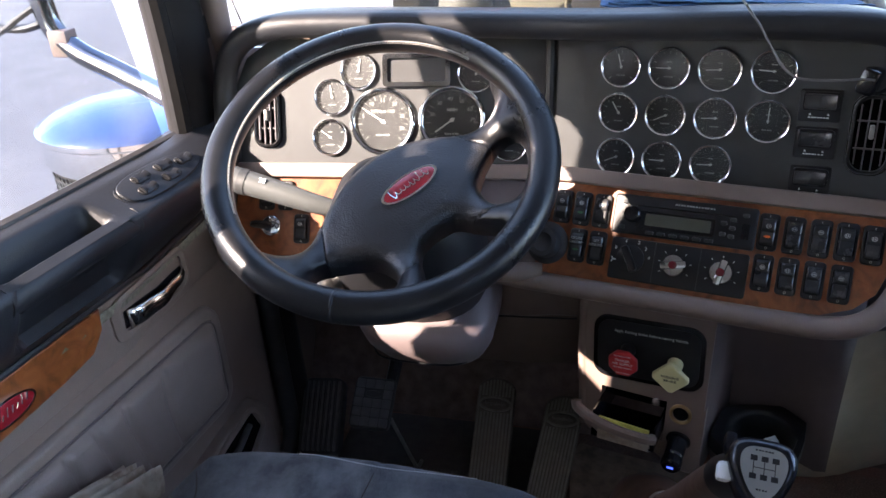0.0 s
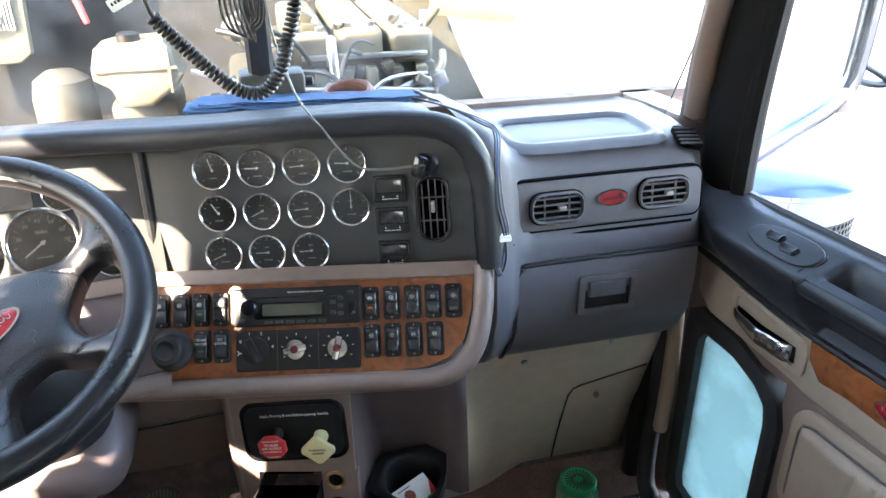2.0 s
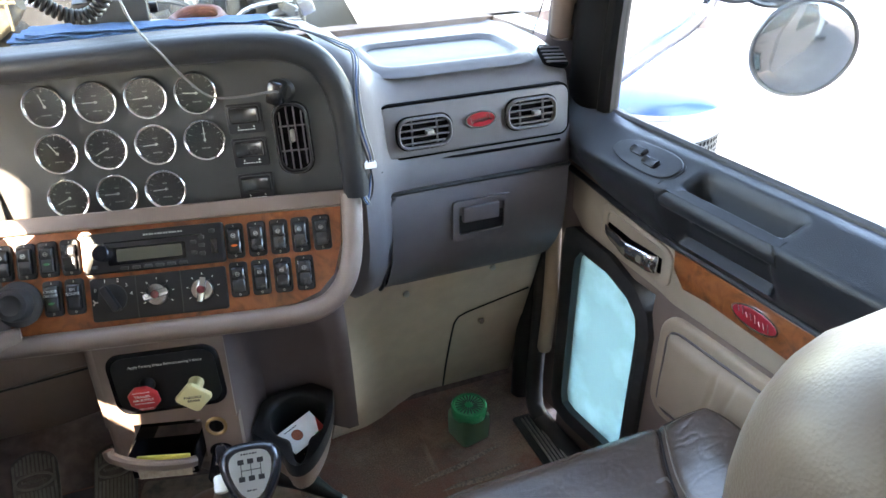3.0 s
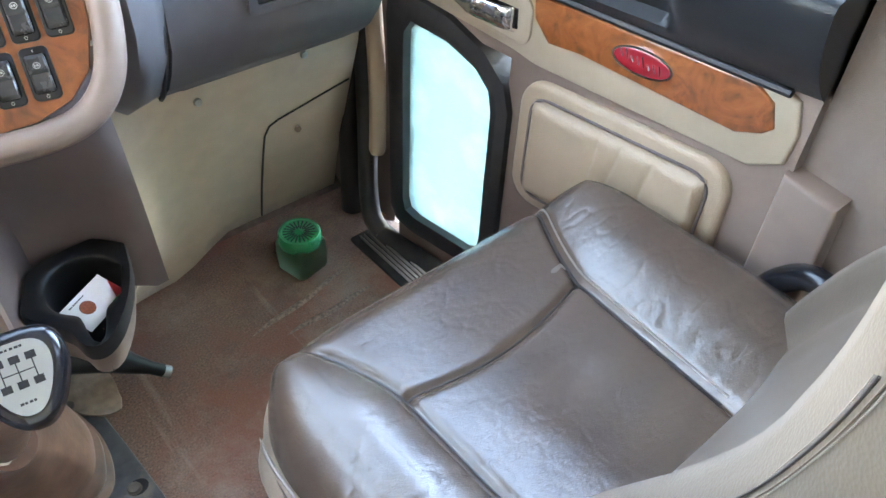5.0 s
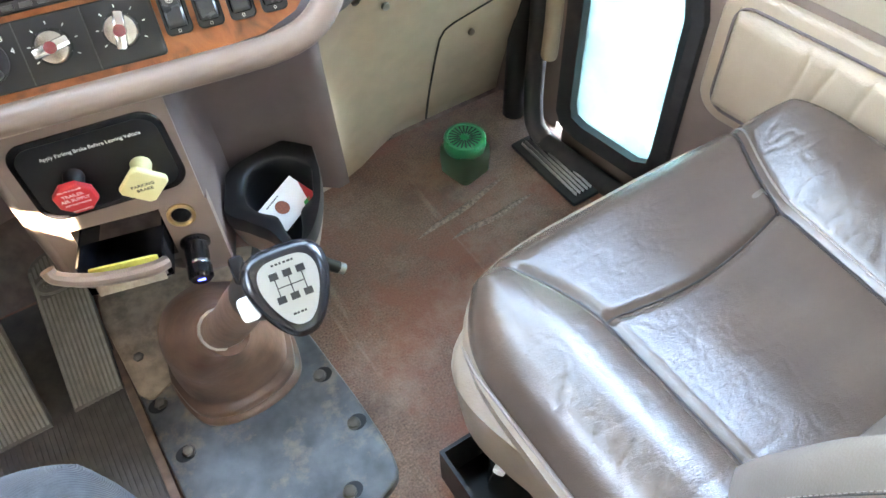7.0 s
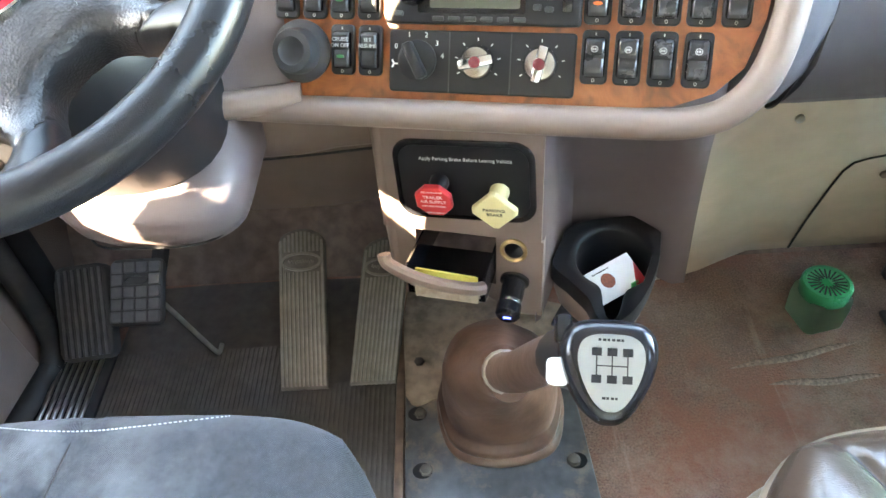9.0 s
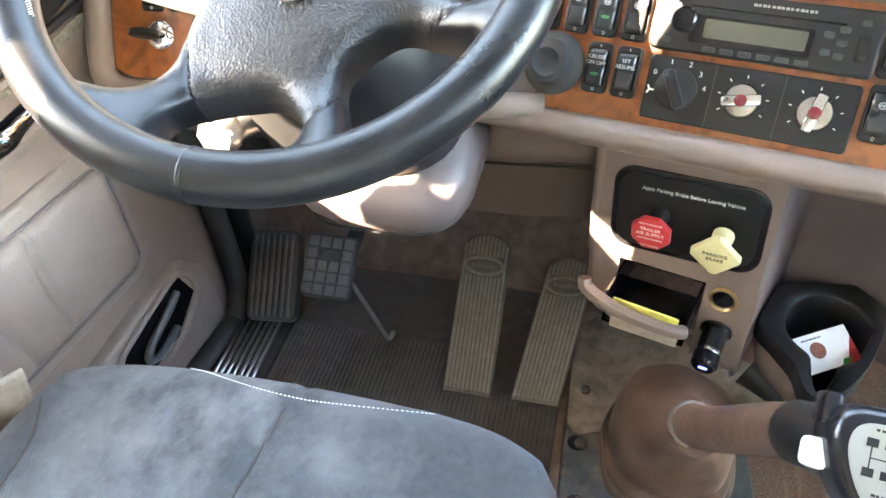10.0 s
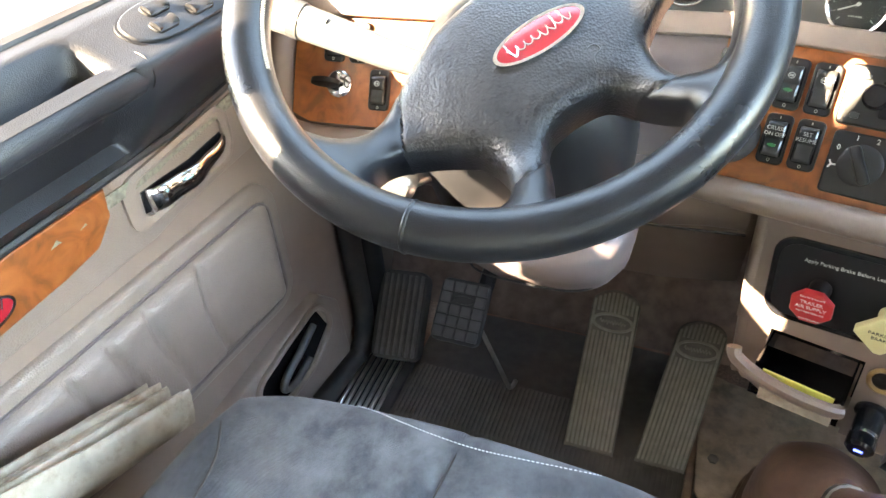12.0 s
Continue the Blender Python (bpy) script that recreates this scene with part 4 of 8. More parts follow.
# dash top behind it
bm = bmesh.new()
rows = [[], [], [], [], []]
for p in edge[10:-22]:
    rows[0].append(p + Vector((0, -0.012, 0.018)))
    rows[1].append(p + Vector((0, 0.012, 0.0235)))
    rows[2].append(p + Vector((0, 0.07, 0.018)))
    rows[3].append(Vector((p.x, (p.y + 1.74) / 2, 0.918)))
    rows[4].append(Vector((p.x, 1.78, 0.86)))
sheet(bm, rows, -0.02, (0, 0, 1))
part("dash_top", bm, M_PAD, dash, "dark padded dash top")

# passenger side skin
bm = bmesh.new()
prof = [(1.80, 0.846), (1.66, 0.858), (1.60, 0.866), (1.50, 0.868), (1.455, 0.864), (1.425, 0.852), (1.408, 0.836), (1.398, 0.81), (1.390, 0.76), (1.378, 0.742), (1.372, 0.70), (1.372, 0.62), (1.385, 0.55), (1.415, 0.49), (1.455, 0.452)]
rows = []
for y, z in prof:
    row = []
    for x, fr, bk in ((0.340, 1.37, 0), (0.352, 1.345, 0), (0.366, 1.332, 0.02), (0.384, 1.340, 0.05), (0.402, 1.360, 0.35), (0.426, 1.38, 0.75), (0.455, 1.39, 1), (0.55, 1.39, 1), (0.65, 1.39, 1), (0.73, 1.39, 1), (0.752, 1.393, 1), (0.772, 1.41, 1), (0.782, 1.45, 1)):
        dy = y - 1.39
        lean = 0.10 * (z - 0.80) if x < 0.42 else 0
        tuck = max(0, 0.63 - z) * 0.45 * (1 - bk)
        row.append((x, fr + (dy if dy > 0 else dy * bk) + lean * (1 - bk) + tuck, z + (0.055 * (1 - bk) ** 2 * max(0, (z - 0.72) / 0.15) if bk < 1 else 0)))
    rows.append(row)
sheet(bm, rows, 0.02, (0, 1, 0))
part("passenger_skin", bm, M_PASS, dash, "slate grey passenger dash", smooth=60)

MP = basis((0.58, 1.388, 0.788), (1, -0.01, 0.005), (0, -1, 0.12))
bm = bmesh.new()
prism(bm, rrect(0.343, 0.084, 0.016, 6), 0.0, 0.010, MP, edge=0.003)
vp = part("vent_panel", bm, M_PASS, dash)
# raised black ring paints the shade of the groove round the panel
bm = bmesh.new()
frame_ring(bm, rrect(0.350, 0.091, 0.019, 6), rrect(0.343, 0.084, 0.016, 6), -0.004, 0.0075, MP)
part("panel_groove", bm, M_GAPSHADE, vp)
# black tube paints the shade of the dash groove
bm = bmesh.new()
tube(bm, smooth_path([(0.40, 1.352, 0.738), (0.44, 1.380, 0.735), (0.58, 1.377, 0.734), (0.74, 1.378, 0.734)], 5), 0.0028, 6)
part("dash_groove", bm, M_GAPSHADE, dash)
slatted_vent(MP @ T(-0.096, -0.003, 0.0102), 0.098, 0.056, dash, True, 4)
slatted_vent(MP @ T(0.098, 0.003, 0.0102), 0.098, 0.056, dash, True, 4)


def script_badge(m, a, b, parent, name="badge"):
    bm = bmesh.new()
    prism(bm, ellipse(a, b, 36), 0, 0.004, m, edge=0.0015)
    bd = part(name, bm, M_RED, parent, "red oval badge with chrome rim")
    bm = bmesh.new()
    frame_ring(bm, ellipse(a * 1.06, b * 1.10, 36), ellipse(a * 0.97, b * 0.93, 36), 0, 0.0042, m)
    part("badge_rim", bm, M_CHROME, bd)
    bm = bmesh.new()
    pts = []
    n = 66
    for i in range(n + 1):
        t = i / n
        amp = 0.52 if t < 0.10 else (0.46 if 0.55 < t < 0.63 or 0.72 < t < 0.80 or t > 0.90 else 0.20)
        pts.append((a * (-0.74 + 1.46 * t + 0.040 * math.cos(t * 50)), b * (-0.10 + 0.20 * t + amp * math.sin(t * 50) + (amp - 0.2) * 0.5), 0.0044))
    tube(bm, smooth_path(pts, 2), b * 0.055, 5, m)
    part("badge_script", bm, M_CHROME, bd)
    return bd


script_badge(MP @ T(0.004, 0.004, 0.0098), 0.026, 0.013, dash)

# glove box
MG = basis((0.587, 1.368, 0.632), (1, 0, 0), (0, -1, 0.0))
gb = []
for y, z in ((0.0, 0.055), (-0.004, 0.05), (-0.006, 0.0), (0.0, -0.07), (0.02, -0.11), (0.045, -0.145), (0.075, -0.17)):
    gb.append([(0.587 + s, 1.366 + y, 0.632 + z) for s in (-0.168, -0.162, -0.1, -0.05, 0, 0.05, 0.1, 0.16, 0.166)])
bm = bmesh.new()
sheet(bm, gb, 0.02, (0, 1, 0))
glove = part("glove_box_door", bm, M_PASS, dash, "slate glove box door")
bm = bmesh.new()
tube(bm, smooth_path([(0.585 + 0.17, 1.363, 0.692), (0.45, 1.364, 0.690), (0.424, 1.364, 0.682), (0.415, 1.364, 0.66), (0.412, 1.368, 0.58), (0.412, 1.41, 0.49), (0.415, 1.44, 0.46)], 6), 0.004, 6)
part("glove_box_gap", bm, M_BLACK, dash)
bm = bmesh.new()
frame_ring(bm, rrect(0.11, 0.076, 0.006, 3), rrect(0.086, 0.054, 0.005, 3), 0.0, 0.012, MG @ T(-0.005, -0.012, 0))
lt = part("latch_frame", bm, M_PASS, glove)
bm = bmesh.new()
box(bm, -0.048, 0.038, -0.039, -0.003, 0.001, 0.008, MG, 0.001)
part("latch_recess", bm, M_BLACK, lt)
bm = bmesh.new()
box(bm, -0.042, 0.028, -0.016, 0.014, 0.004, 0.016, MG, 0.004)
part("latch", bm, M_PASS, lt, "paddle latch")

# taupe ledge and wood panel
bm = bmesh.new()
prism(bm, [(-0.128, -0.002), (0.400, -0.004), (0.404, 0.020), (-0.128, 0.022)], -0.03, 0.012, MW, edge=0.004)
part("trim_ledge", bm, M_TAUPE, dash, "taupe trim ledge")
bm = bmesh.new()
poly = [(-0.128, -0.150), (0.26, -0.148), (0.31, -0.144), (0.347, -0.130), (0.372, -0.105), (0.386, -0.06), (0.391, -0.002), (-0.128, -0.002)]
prism(bm, poly, -0.03, 0.0, MW)
wood = part("wood_panel", bm, M_WOOD, dash, "burl wood switch panel")
# rolled taupe edge below and beside the wood
bm = bmesh.new()
low = smooth_path([MW @ Vector(p) for p in ((-0.20, -0.166, 0.0), (-0.12, -0.166, 0.0), (0.1, -0.164, 0.002), (0.25, -0.163, 0.002), (0.32, -0.160, 0.004), (0.362, -0.146, 0.006), (0.390, -0.113, 0.008), (0.404, -0.06, 0.010), (0.409, 0.012, 0.012))], 6)
tube(bm, low, 0.016, 12)
part("lower_roll", bm, M_TAUPE, dash, "rolled taupe lower edge")


# ---- switches and controls ----
def rocker(m, w, h, text="", lit=None, name="rocker_switch"):
    """A rocker switch with a raised surround."""
    ob = thing(name, "black rocker switch with faint white print", "switch", "dashboard switches", at=tuple(m.translation))
    bm = bmesh.new()
    prism(bm, rrect(w, h, 0.0055, 4), -0.004, 0.0050, m, edge=0.0018)
    plate = part("surround", bm, M_BLACK, ob)
    bm = bmesh.new()
    box(bm, -0.0006, 0.0006, h * 0.40, h * 0.45, 0.0050, 0.0054, m)
    part("on_mark", bm, M_MARK, plate)
    bm = bmesh.new()
    frame_ring(bm, ellipse(0.0016, 0.0019, 10, 0, -h * 0.425), ellipse(0.0010, 0.0013, 10, 0, -h * 0.425), 0.0050, 0.0054, m)
    part("off_mark", bm, M_MARK, plate)
    # black ring paints the shaded gap round the rocker
    bm = bmesh.new()
    frame_ring(bm, rrect(w - 0.0055, h * 0.74, 0.004, 3), rrect(w - 0.0085, h * 0.74 - 0.003, 0.003, 3), 0.0046, 0.0058, m)
    part("well_edge", bm, M_GAPSHADE, plate)
    bm = bmesh.new()
    k = 16
    loops = []
    a, b = (w - 0.0085) / 2, h * 0.355
    for i in range(k + 1):
        t = -1 + 2 * i / k
        z = 0.0072 + (0.0052 * (1 - (t - 0.45) ** 2 / 0.9) if t > 0 else 0.0040 - 0.0028 * abs(t + 0.5)) * (1 - max(0, abs(t) - 0.86) / 0.14 * 0.6)
        loops.append([m @ Vector(p) for p in ((-a, b * t, -0.002), (-a, b * t, z - 0.0016), (-a + 0.0018, b * t, z), (a - 0.0018, b * t, z), (a, b * t, z - 0.0016), (a, b * t, -0.002))])
    loft(bm, loops)
    rk = part("rocker", bm, M_ROCK, ob)
    bm = bmesh.new()
    for i in range(4):
        lathe(bm, [(0.0007, 0.0), (0.0007, 0.0006)], 8, m @ T(-w * 0.21 + i * w * 0.14, h * 0.285, 0.0106))
    if text:
        for i, tx in enumerate(text.split("/")):
            words(bm, tx, 0.0058, m @ T(0, h * 0.20 - i * 0.0062, 0.0125))
    else:
        frame_ring(bm, ellipse(0.0036, 0.0032, 16, 0, h * 0.15), ellipse(0.0029, 0.0025, 16, 0, h * 0.15), 0.0122, 0.0127, m)
        bars(bm, w * 0.16, 0.0022, 2, m @ T(0, h * 0.15, 0.0122), 0.0004)
    part("print", bm, M_MARK, rk)
    if lit:
        bm = bmesh.new()
        prism(bm, ellipse(w * 0.17, 0.0018, 16, 0, -h * 0.13), 0.004, 0.0116, m)
        part("lamp", bm, lit, rk)
    return ob


M_JEWEL = mat("dark_red_jewel", (0.11, 0.006, 0.012), 0.12, var=0.05, coat=0.6)
M_GLED = mat("green_lens", (0.01, 0.13, 0.035), 0.3)
M_OLED = mat("orange_lens", (0.70, 0.13, 0.02), 0.3)
for i, u in enumerate((-0.105, -0.0725, -0.041, -0.0095)):
    rocker(MW @ T(u, -0.041), 0.027, 0.053, lit=M_GLED if i == 2 else None)
rocker(MW @ T(-0.040, -0.099), 0.027, 0.053, "CRUISE/ON OFF", M_GLED)
rocker(MW @ T(-0.0085, -0.099), 0.027, 0.053, "SET/RESUME")
for i, u in enumerate((0.229, 0.262, 0.295, 0.327, 0.359)):
    rocker(MW @ T(u, -0.041), 0.027, 0.053, lit=M_OLED if i == 0 else None)
for i, u in enumerate((0.2295, 0.262, 0.295, 0.328)):
    rocker(MW @ T(u, -0.099), 0.027, 0.053)
for v in (-0.040, -0.090, -0.144):
    ob = thing("dimmer_switch", "wide black rocker switch on a square plate", "switch", "centre panel switches", at=tuple((MC @ T(0.273, v)).translation))
    m = MC @ T(0.273, v)
    bm = bmesh.new()
    prism(bm, rrect(0.052, 0.043, 0.003, 3, 0, -0.003), -0.002, 0.004, m, edge=0.0014)
    part("plate", bm, M_BLACK, ob)
    bm = bmesh.new()
    frame_ring(bm, rrect(0.045, 0.026, 0.005, 4, 0, 0.003), rrect(0.039, 0.020, 0.004, 4, 0, 0.003), 0.002, 0.0085, m, 0.001)
    part("surround", bm, M_BLACK, ob)
    bm = bmesh.new()
    loops = []
    for i in range(13):
        t = -1 + i / 6
        z = 0.0075 + 0.0055 * abs(t) ** 1.5
        loops.append([m @ Vector((0.0190 * t, y, zz)) for y, zz in ((-0.0065, 0.002), (-0.0065, z - 0.001), (-0.0045, z), (0.0105, z), (0.0125, z - 0.001), (0.0125, 0.002))])
    loft(bm, loops)
    part("rocker", bm, M_ROCK, ob)
    bm = bmesh.new()
    bars(bm, 0.026, 0.0014, 7, m @ T(0, -0.0185, 0.004))
    for sgn in (-1, 1):
        prism(bm, [(sgn * 0.011 - 0.0015, -0.0155), (sgn * 0.011 + 0.0015, -0.0155), (sgn * 0.011, -0.0125)], 0.004, 0.0044, m)
    part("print", bm, M_WHITE, ob)

# round park-light style knob
ob = thing("pull_knob", "large round black pull knob", "knob", at=tuple((MW @ T(-0.088, -0.102)).translation))
bm = bmesh.new()
lathe(bm, [(0.033, 0), (0.034, 0.006), (0.030, 0.010), (0.025, 0.012), (0.0245, 0.026), (0.022, 0.031), (0.015, 0.032), (0.012, 0.029), (0.002, 0.028)], 36, MW @ T(-0.088, -0.102))
part("knob", bm, M_RUBBER, ob)

# radio
ob = thing("car_radio", "black car radio with grey display and small buttons", "radio", at=tuple((MW @ T(0.112, -0.041)).translation))
mr = MW @ T(0.112, -0.0405)
bm = bmesh.new()
prism(bm, rrect(0.204, 0.060, 0.004, 3), -0.02, 0.010, mr, edge=0.003)
face = part("faceplate", bm, M_BLACK, ob)
bm = bmesh.new()
prism(bm, rrect(0.112, 0.026, 0.003, 3, -0.010, -0.006), 0.009, 0.0108, mr)
part("display_surround", bm, M_GLOSSB, face)
bm = bmesh.new()
prism(bm, rrect(0.094, 0.018, 0.002, 3, -0.006, -0.005), 0.010, 0.0116, mr)
part("display", bm, M_LCD, face, "unlit greenish grey display")
bm = bmesh.new()
box(bm, -0.070, 0.070, 0.0135, 0.0155, 0.0095, 0.0104, mr)
part("disc_slot", bm, M_GLOSSB, face)
bm = bmesh.new()
bars(bm, 0.058, 0.0024, 14, mr @ T(0.016, 0.022, 0.010))
part("maker_print", bm, M_MARK, face)
for i in range(6):
    bm = bmesh.new()
    box(bm, -0.050 + i * 0.017, -0.038 + i * 0.017, -0.027, -0.022, 0.009, 0.0125, mr, 0.001)
    part("button", bm, M_PANEL, face)
for u, v in ((0.058, 0.004), (0.070, 0.010), (0.070, -0.002), (0.058, -0.012), (0.070, -0.014), (-0.086, 0.018), (-0.086, -0.020), (0.086, 0.018)):
    bm = bmesh.new()
    prism(bm, rrect(0.009, 0.006, 0.002, 2, u, v), 0.009, 0.0122, mr, edge=0.001)
    part("button", bm, M_PANEL, face)
bm = bmesh.new()
box(bm, 0.083, 0.093, -0.016, 0.006, 0.009, 0.0112, mr, 0.001)
part("usb_flap", bm, M_GLOSSB, face)
bm = bmesh.new()
lathe(bm, [(0.0125, 0.009), (0.0120, 0.022), (0.010, 0.024), (0.001, 0.0242)], 24, mr @ T(-0.072, 0.0))
part("volume_knob", bm, M_GLOSSB, face)

# heater controls
ob = thing("heater_controls", "black heater control panel with three rotary knobs", "climate control", at=tuple((MW @ T(0.113, -0.108)).translation))
mh = MW @ T(0.1125, -0.1085)
bm = bmesh.new()
prism(bm, rrect(0.197, 0.064, 0.004, 3), -0.01, 0.006, mh, edge=0.002)
pl = part("plate", bm, M_BLACK, ob)
for du in (-0.0325, 0.0325):
    bm = bmesh.new()
    box(bm, du - 0.0006, du + 0.0006, -0.031, 0.031, 0.0055, 0.0066, mh)
    part("divider", bm, M_PANEL, pl)
bm = bmesh.new()
mk = mh @ T(-0.067, 0.001)
lathe(bm, [(0.021, 0.005), (0.021, 0.009), (0.018, 0.011), (0.004, 0.011)], 28, mk)
box(bm, -0.0055, 0.0055, -0.020, 0.020, 0.010, 0.025, mk @ T(0, 0, 0, 28), 0.003)
part("blower_knob", bm, M_BLACK, pl)
bm = bmesh.new()
for tx, a in (("0", 150), ("1", 110), ("2", 70), ("3", 40), ("4", 10)):
    words(bm, tx, 0.0075, mk @ T(0.0275 * math.cos(radians(a)), 0.0275 * math.sin(radians(a)), 0.0062))
for k in range(3):
    box(bm, 0.0, 0.0045, -0.0009, 0.0009, 0.006, 0.0066, mk @ T(-0.026, -0.004) @ Matrix.Rotation(radians(120 * k), 4, "Z"))
part("print", bm, M_WHITE, pl)
for du, turn in ((-0.002, 12), (0.064, 78)):
    mk = mh @ T(du, 0.001)
    bm = bmesh.new()
    lathe(bm, [(0.0175, 0.005), (0.0175, 0.014), (0.0150, 0.017), (0.010, 0.0175)], 28, mk)
    box(bm, -0.019, 0.019, -0.0055, 0.0055, 0.012, 0.022, mk @ T(0, 0, 0, turn), 0.003)
    kn = part("chrome_knob", bm, M_DCHROME, pl, "chrome rotary knob with red centre")
    bm = bmesh.new()
    lathe(bm, [(0.0060, 0.020), (0.0060, 0.0235), (0.004, 0.0246), (0.0005, 0.0248)], 20, mk)
    part("jewel", bm, M_JEWEL, kn)
    bm = bmesh.new()
    for a in range(-30, 211, 40):
        box(bm, 0.0215, 0.0245, -0.0005, 0.0005, 0.006, 0.0066, mk @ Matrix.Rotation(radians(a), 4, "Z"))
    part("scale_marks", bm, M_WHITE, pl)

# microphone plug with its wire
ob = thing("power_plug", "black plug with thin wire in the panel socket", "plug", at=tuple((MC @ T(0.333, -0.008)).translation))
mp = MC @ T(0.333, -0.008)
bm = bmesh.new()
lathe(bm, [(0.017, 0.0), (0.018, 0.004), (0.015, 0.008), (0.013, 0.010)], 24, mp)
part("socket", bm, M_BLACK, ob)
bm = bmesh.new()
box(bm, -0.012, 0.010, -0.016, 0.018, 0.006, 0.034, mp @ Matrix.Rotation(radians(-18), 4, "Y") @ T(0, 0, 0, -18), 0.005)
part("plug_body", bm, M_GLOSSB, ob)
bm = bmesh.new()
tube(bm, smooth_path([MC @ Vector(p) for p in ((0.331, -0.004, 0.034), (0.319, -0.003, 0.036), (0.281, -0.006, 0.036), (0.247, -0.005, 0.036), (0.232, 0.002, 0.038), (0.219, 0.017, 0.046), (0.203, 0.045, 0.064), (0.193, 0.063, 0.070), (0.177, 0.084, 0.071))] + [(0.078, 1.39, 1.000), (0.066, 1.43, 1.040), (0.058, 1.45, 1.067), (0.052, 1.46, 1.12), (0.045, 1.455, 1.30)], 6), 0.0017, 6)
part("wire", bm, M_WIRE, ob)

# ignition and left-hand switches on their wood panel
ML = basis((-0.60, 1.385, 0.640), (1, 0.05, 0.02), (0.05, -1, 0.60))
bm = bmesh.new()
prism(bm, [(-0.085, -0.070), (-0.06, -0.080), (0.20, -0.080), (0.20, 0.052), (-0.085, 0.052)], -0.02, 0.0, ML)
part("left_wood_panel", bm, M_WOOD, dash, "burl wood panel by the ignition")
bm = bmesh.new()
tube(bm, smooth_path([ML @ Vector(p) for p in ((-0.105, 0.08, 0.0), (-0.103, -0.05, 0.0), (-0.095, -0.085, 0.0), (-0.06, -0.098, 0.0), (0.05, -0.100, 0.0), (0.22, -0.100, 0.0), (0.44, -0.095, 0.0))], 5), 0.016, 12)
part("left_roll", bm, M_TAUPE, dash)
bm = bmesh.new()
box(bm, -0.10, 0.46, 0.053, 0.078, -0.03, 0.010, ML, 0.004)
part("left_ledge", bm, M_TAUPE, dash)
bm = bmesh.new()
box(bm, 0.18, 0.47, -0.09, 0.06, -0.06, -0.002, ML)
part("column_filler", bm, M_TAUPE_D, dash)
ob = thing("ignition_switch", "chrome ignition lock with key turned in", "switch", at=tuple((ML @ T(-0.020, -0.030)).translation))
mi = ML @ T(-0.020, -0.030)
bm = bmesh.new()
lathe(bm, [(0.017, 0), (0.017, 0.006), (0.012, 0.010), (0.002, 0.010)], 24, mi)
part("lock", bm, M_CHROME, ob)
bm = bmesh.new()
prism(bm, ellipse(0.019, 0.011, 20, -0.010, 0), -0.003, 0.003, mi @ Matrix.Translation((0, 0, 0.024)) @ Matrix.Rotation(radians(70), 4, "X"), edge=0.001)
part("key", bm, M_BLACK, ob)
for u, v in ((-0.030, 0.022), (0.004, 0.022), (0.034, -0.034)):
    rocker(ML @ T(u, v), 0.027, 0.050)


# ---- steering ----
WC = Vector((-0.359, 1.195, 0.817))
tilt, yaw = radians(57.8), radians(7.4)
WN = Vector((math.sin(yaw) * math.cos(tilt), -math.cos(yaw) * math.cos(tilt), math.sin(tilt)))
MS = basis(WC, (1, 0, 0), WN) @ Matrix.Rotation(radians(47.8), 4, "Z")   # wheel plane, turned to the left
wheel = thing("steering_wheel", "four-spoke black leather steering wheel turned off centre", "steering wheel", at=tuple(WC))
R = 0.215
RT = 0.0205
bm = bmesh.new()
n = 120
path = [(R * math.cos(2 * math.pi * i / n), R * math.sin(2 * math.pi * i / n), 0) for i in range(n)]
tube(bm, path, RT, 20, MS, closed=True)
part("rim", bm, M_WHEEL, wheel, "stitched black leather rim", smooth=180)


def both(half):
    """A half outline in x > 0, closed by its mirror image."""
    return half + [(-x, y) for x, y in half[::-1]]


def dense(poly, n=5):
    return np.array([(p.x, p.y) for p in smooth_path([(x, y, 0) for x, y in poly], n, True)])


def outside(P, poly):
    """How far points lie outside a closed outline (negative inside)."""
    a, b = poly, np.roll(poly, -1, axis=0)
    best = np.full(len(P), 9.0)
    inn = np.zeros(len(P), bool)
    for (ax_, ay_), (bx_, by_) in zip(a, b):
        dx, dy = bx_ - ax_, by_ - ay_
        t = np.clip(((P[:, 0] - ax_) * dx + (P[:, 1] - ay_) * dy) / (dx * dx + dy * dy + 1e-12), 0, 1)
        best = np.minimum(best, np.hypot(P[:, 0] - ax_ - t * dx, P[:, 1] - ay_ - t * dy))
        cross = (ay_ > P[:, 1]) != (by_ > P[:, 1])
        xs_ = ax_ + (P[:, 1] - ay_) * dx / (dy if abs(dy) > 1e-12 else 1e-12)
        inn ^= cross & (P[:, 0] < xs_)
    return np.where(inn, -best, best)


SIDE_GAP = [(0.174, -0.078), (0.160, -0.066), (0.143, -0.064), (0.125, -0.070), (0.104, -0.083), (0.086, -0.098), (0.079, -0.116), (0.079, -0.136), (0.088, -0.150), (0.102, -0.156), (0.124, -0.146), (0.148, -0.126), (0.168, -0.100)]
LOW_GAP = both([(0.006, -0.116), (0.026, -0.119), (0.038, -0.130), (0.046, -0.146), (0.055, -0.164), (0.062, -0.178), (0.050, -0.190), (0.020, -0.196)])
TOP_GAP = both([(0.010, 0.033), (0.045, 0.027), (0.075, 0.016), (0.098, 0.004), (0.120, -0.008), (0.140, -0.019), (0.160, -0.024), (0.178, -0.020), (0.192, -0.006), (0.204, 0.016), (0.24, 0.12), (0.14, 0.26)])
GAPS = [dense(SIDE_GAP), dense([(-x, y) for x, y in SIDE_GAP]), dense(LOW_GAP), dense(TOP_GAP, 4)]


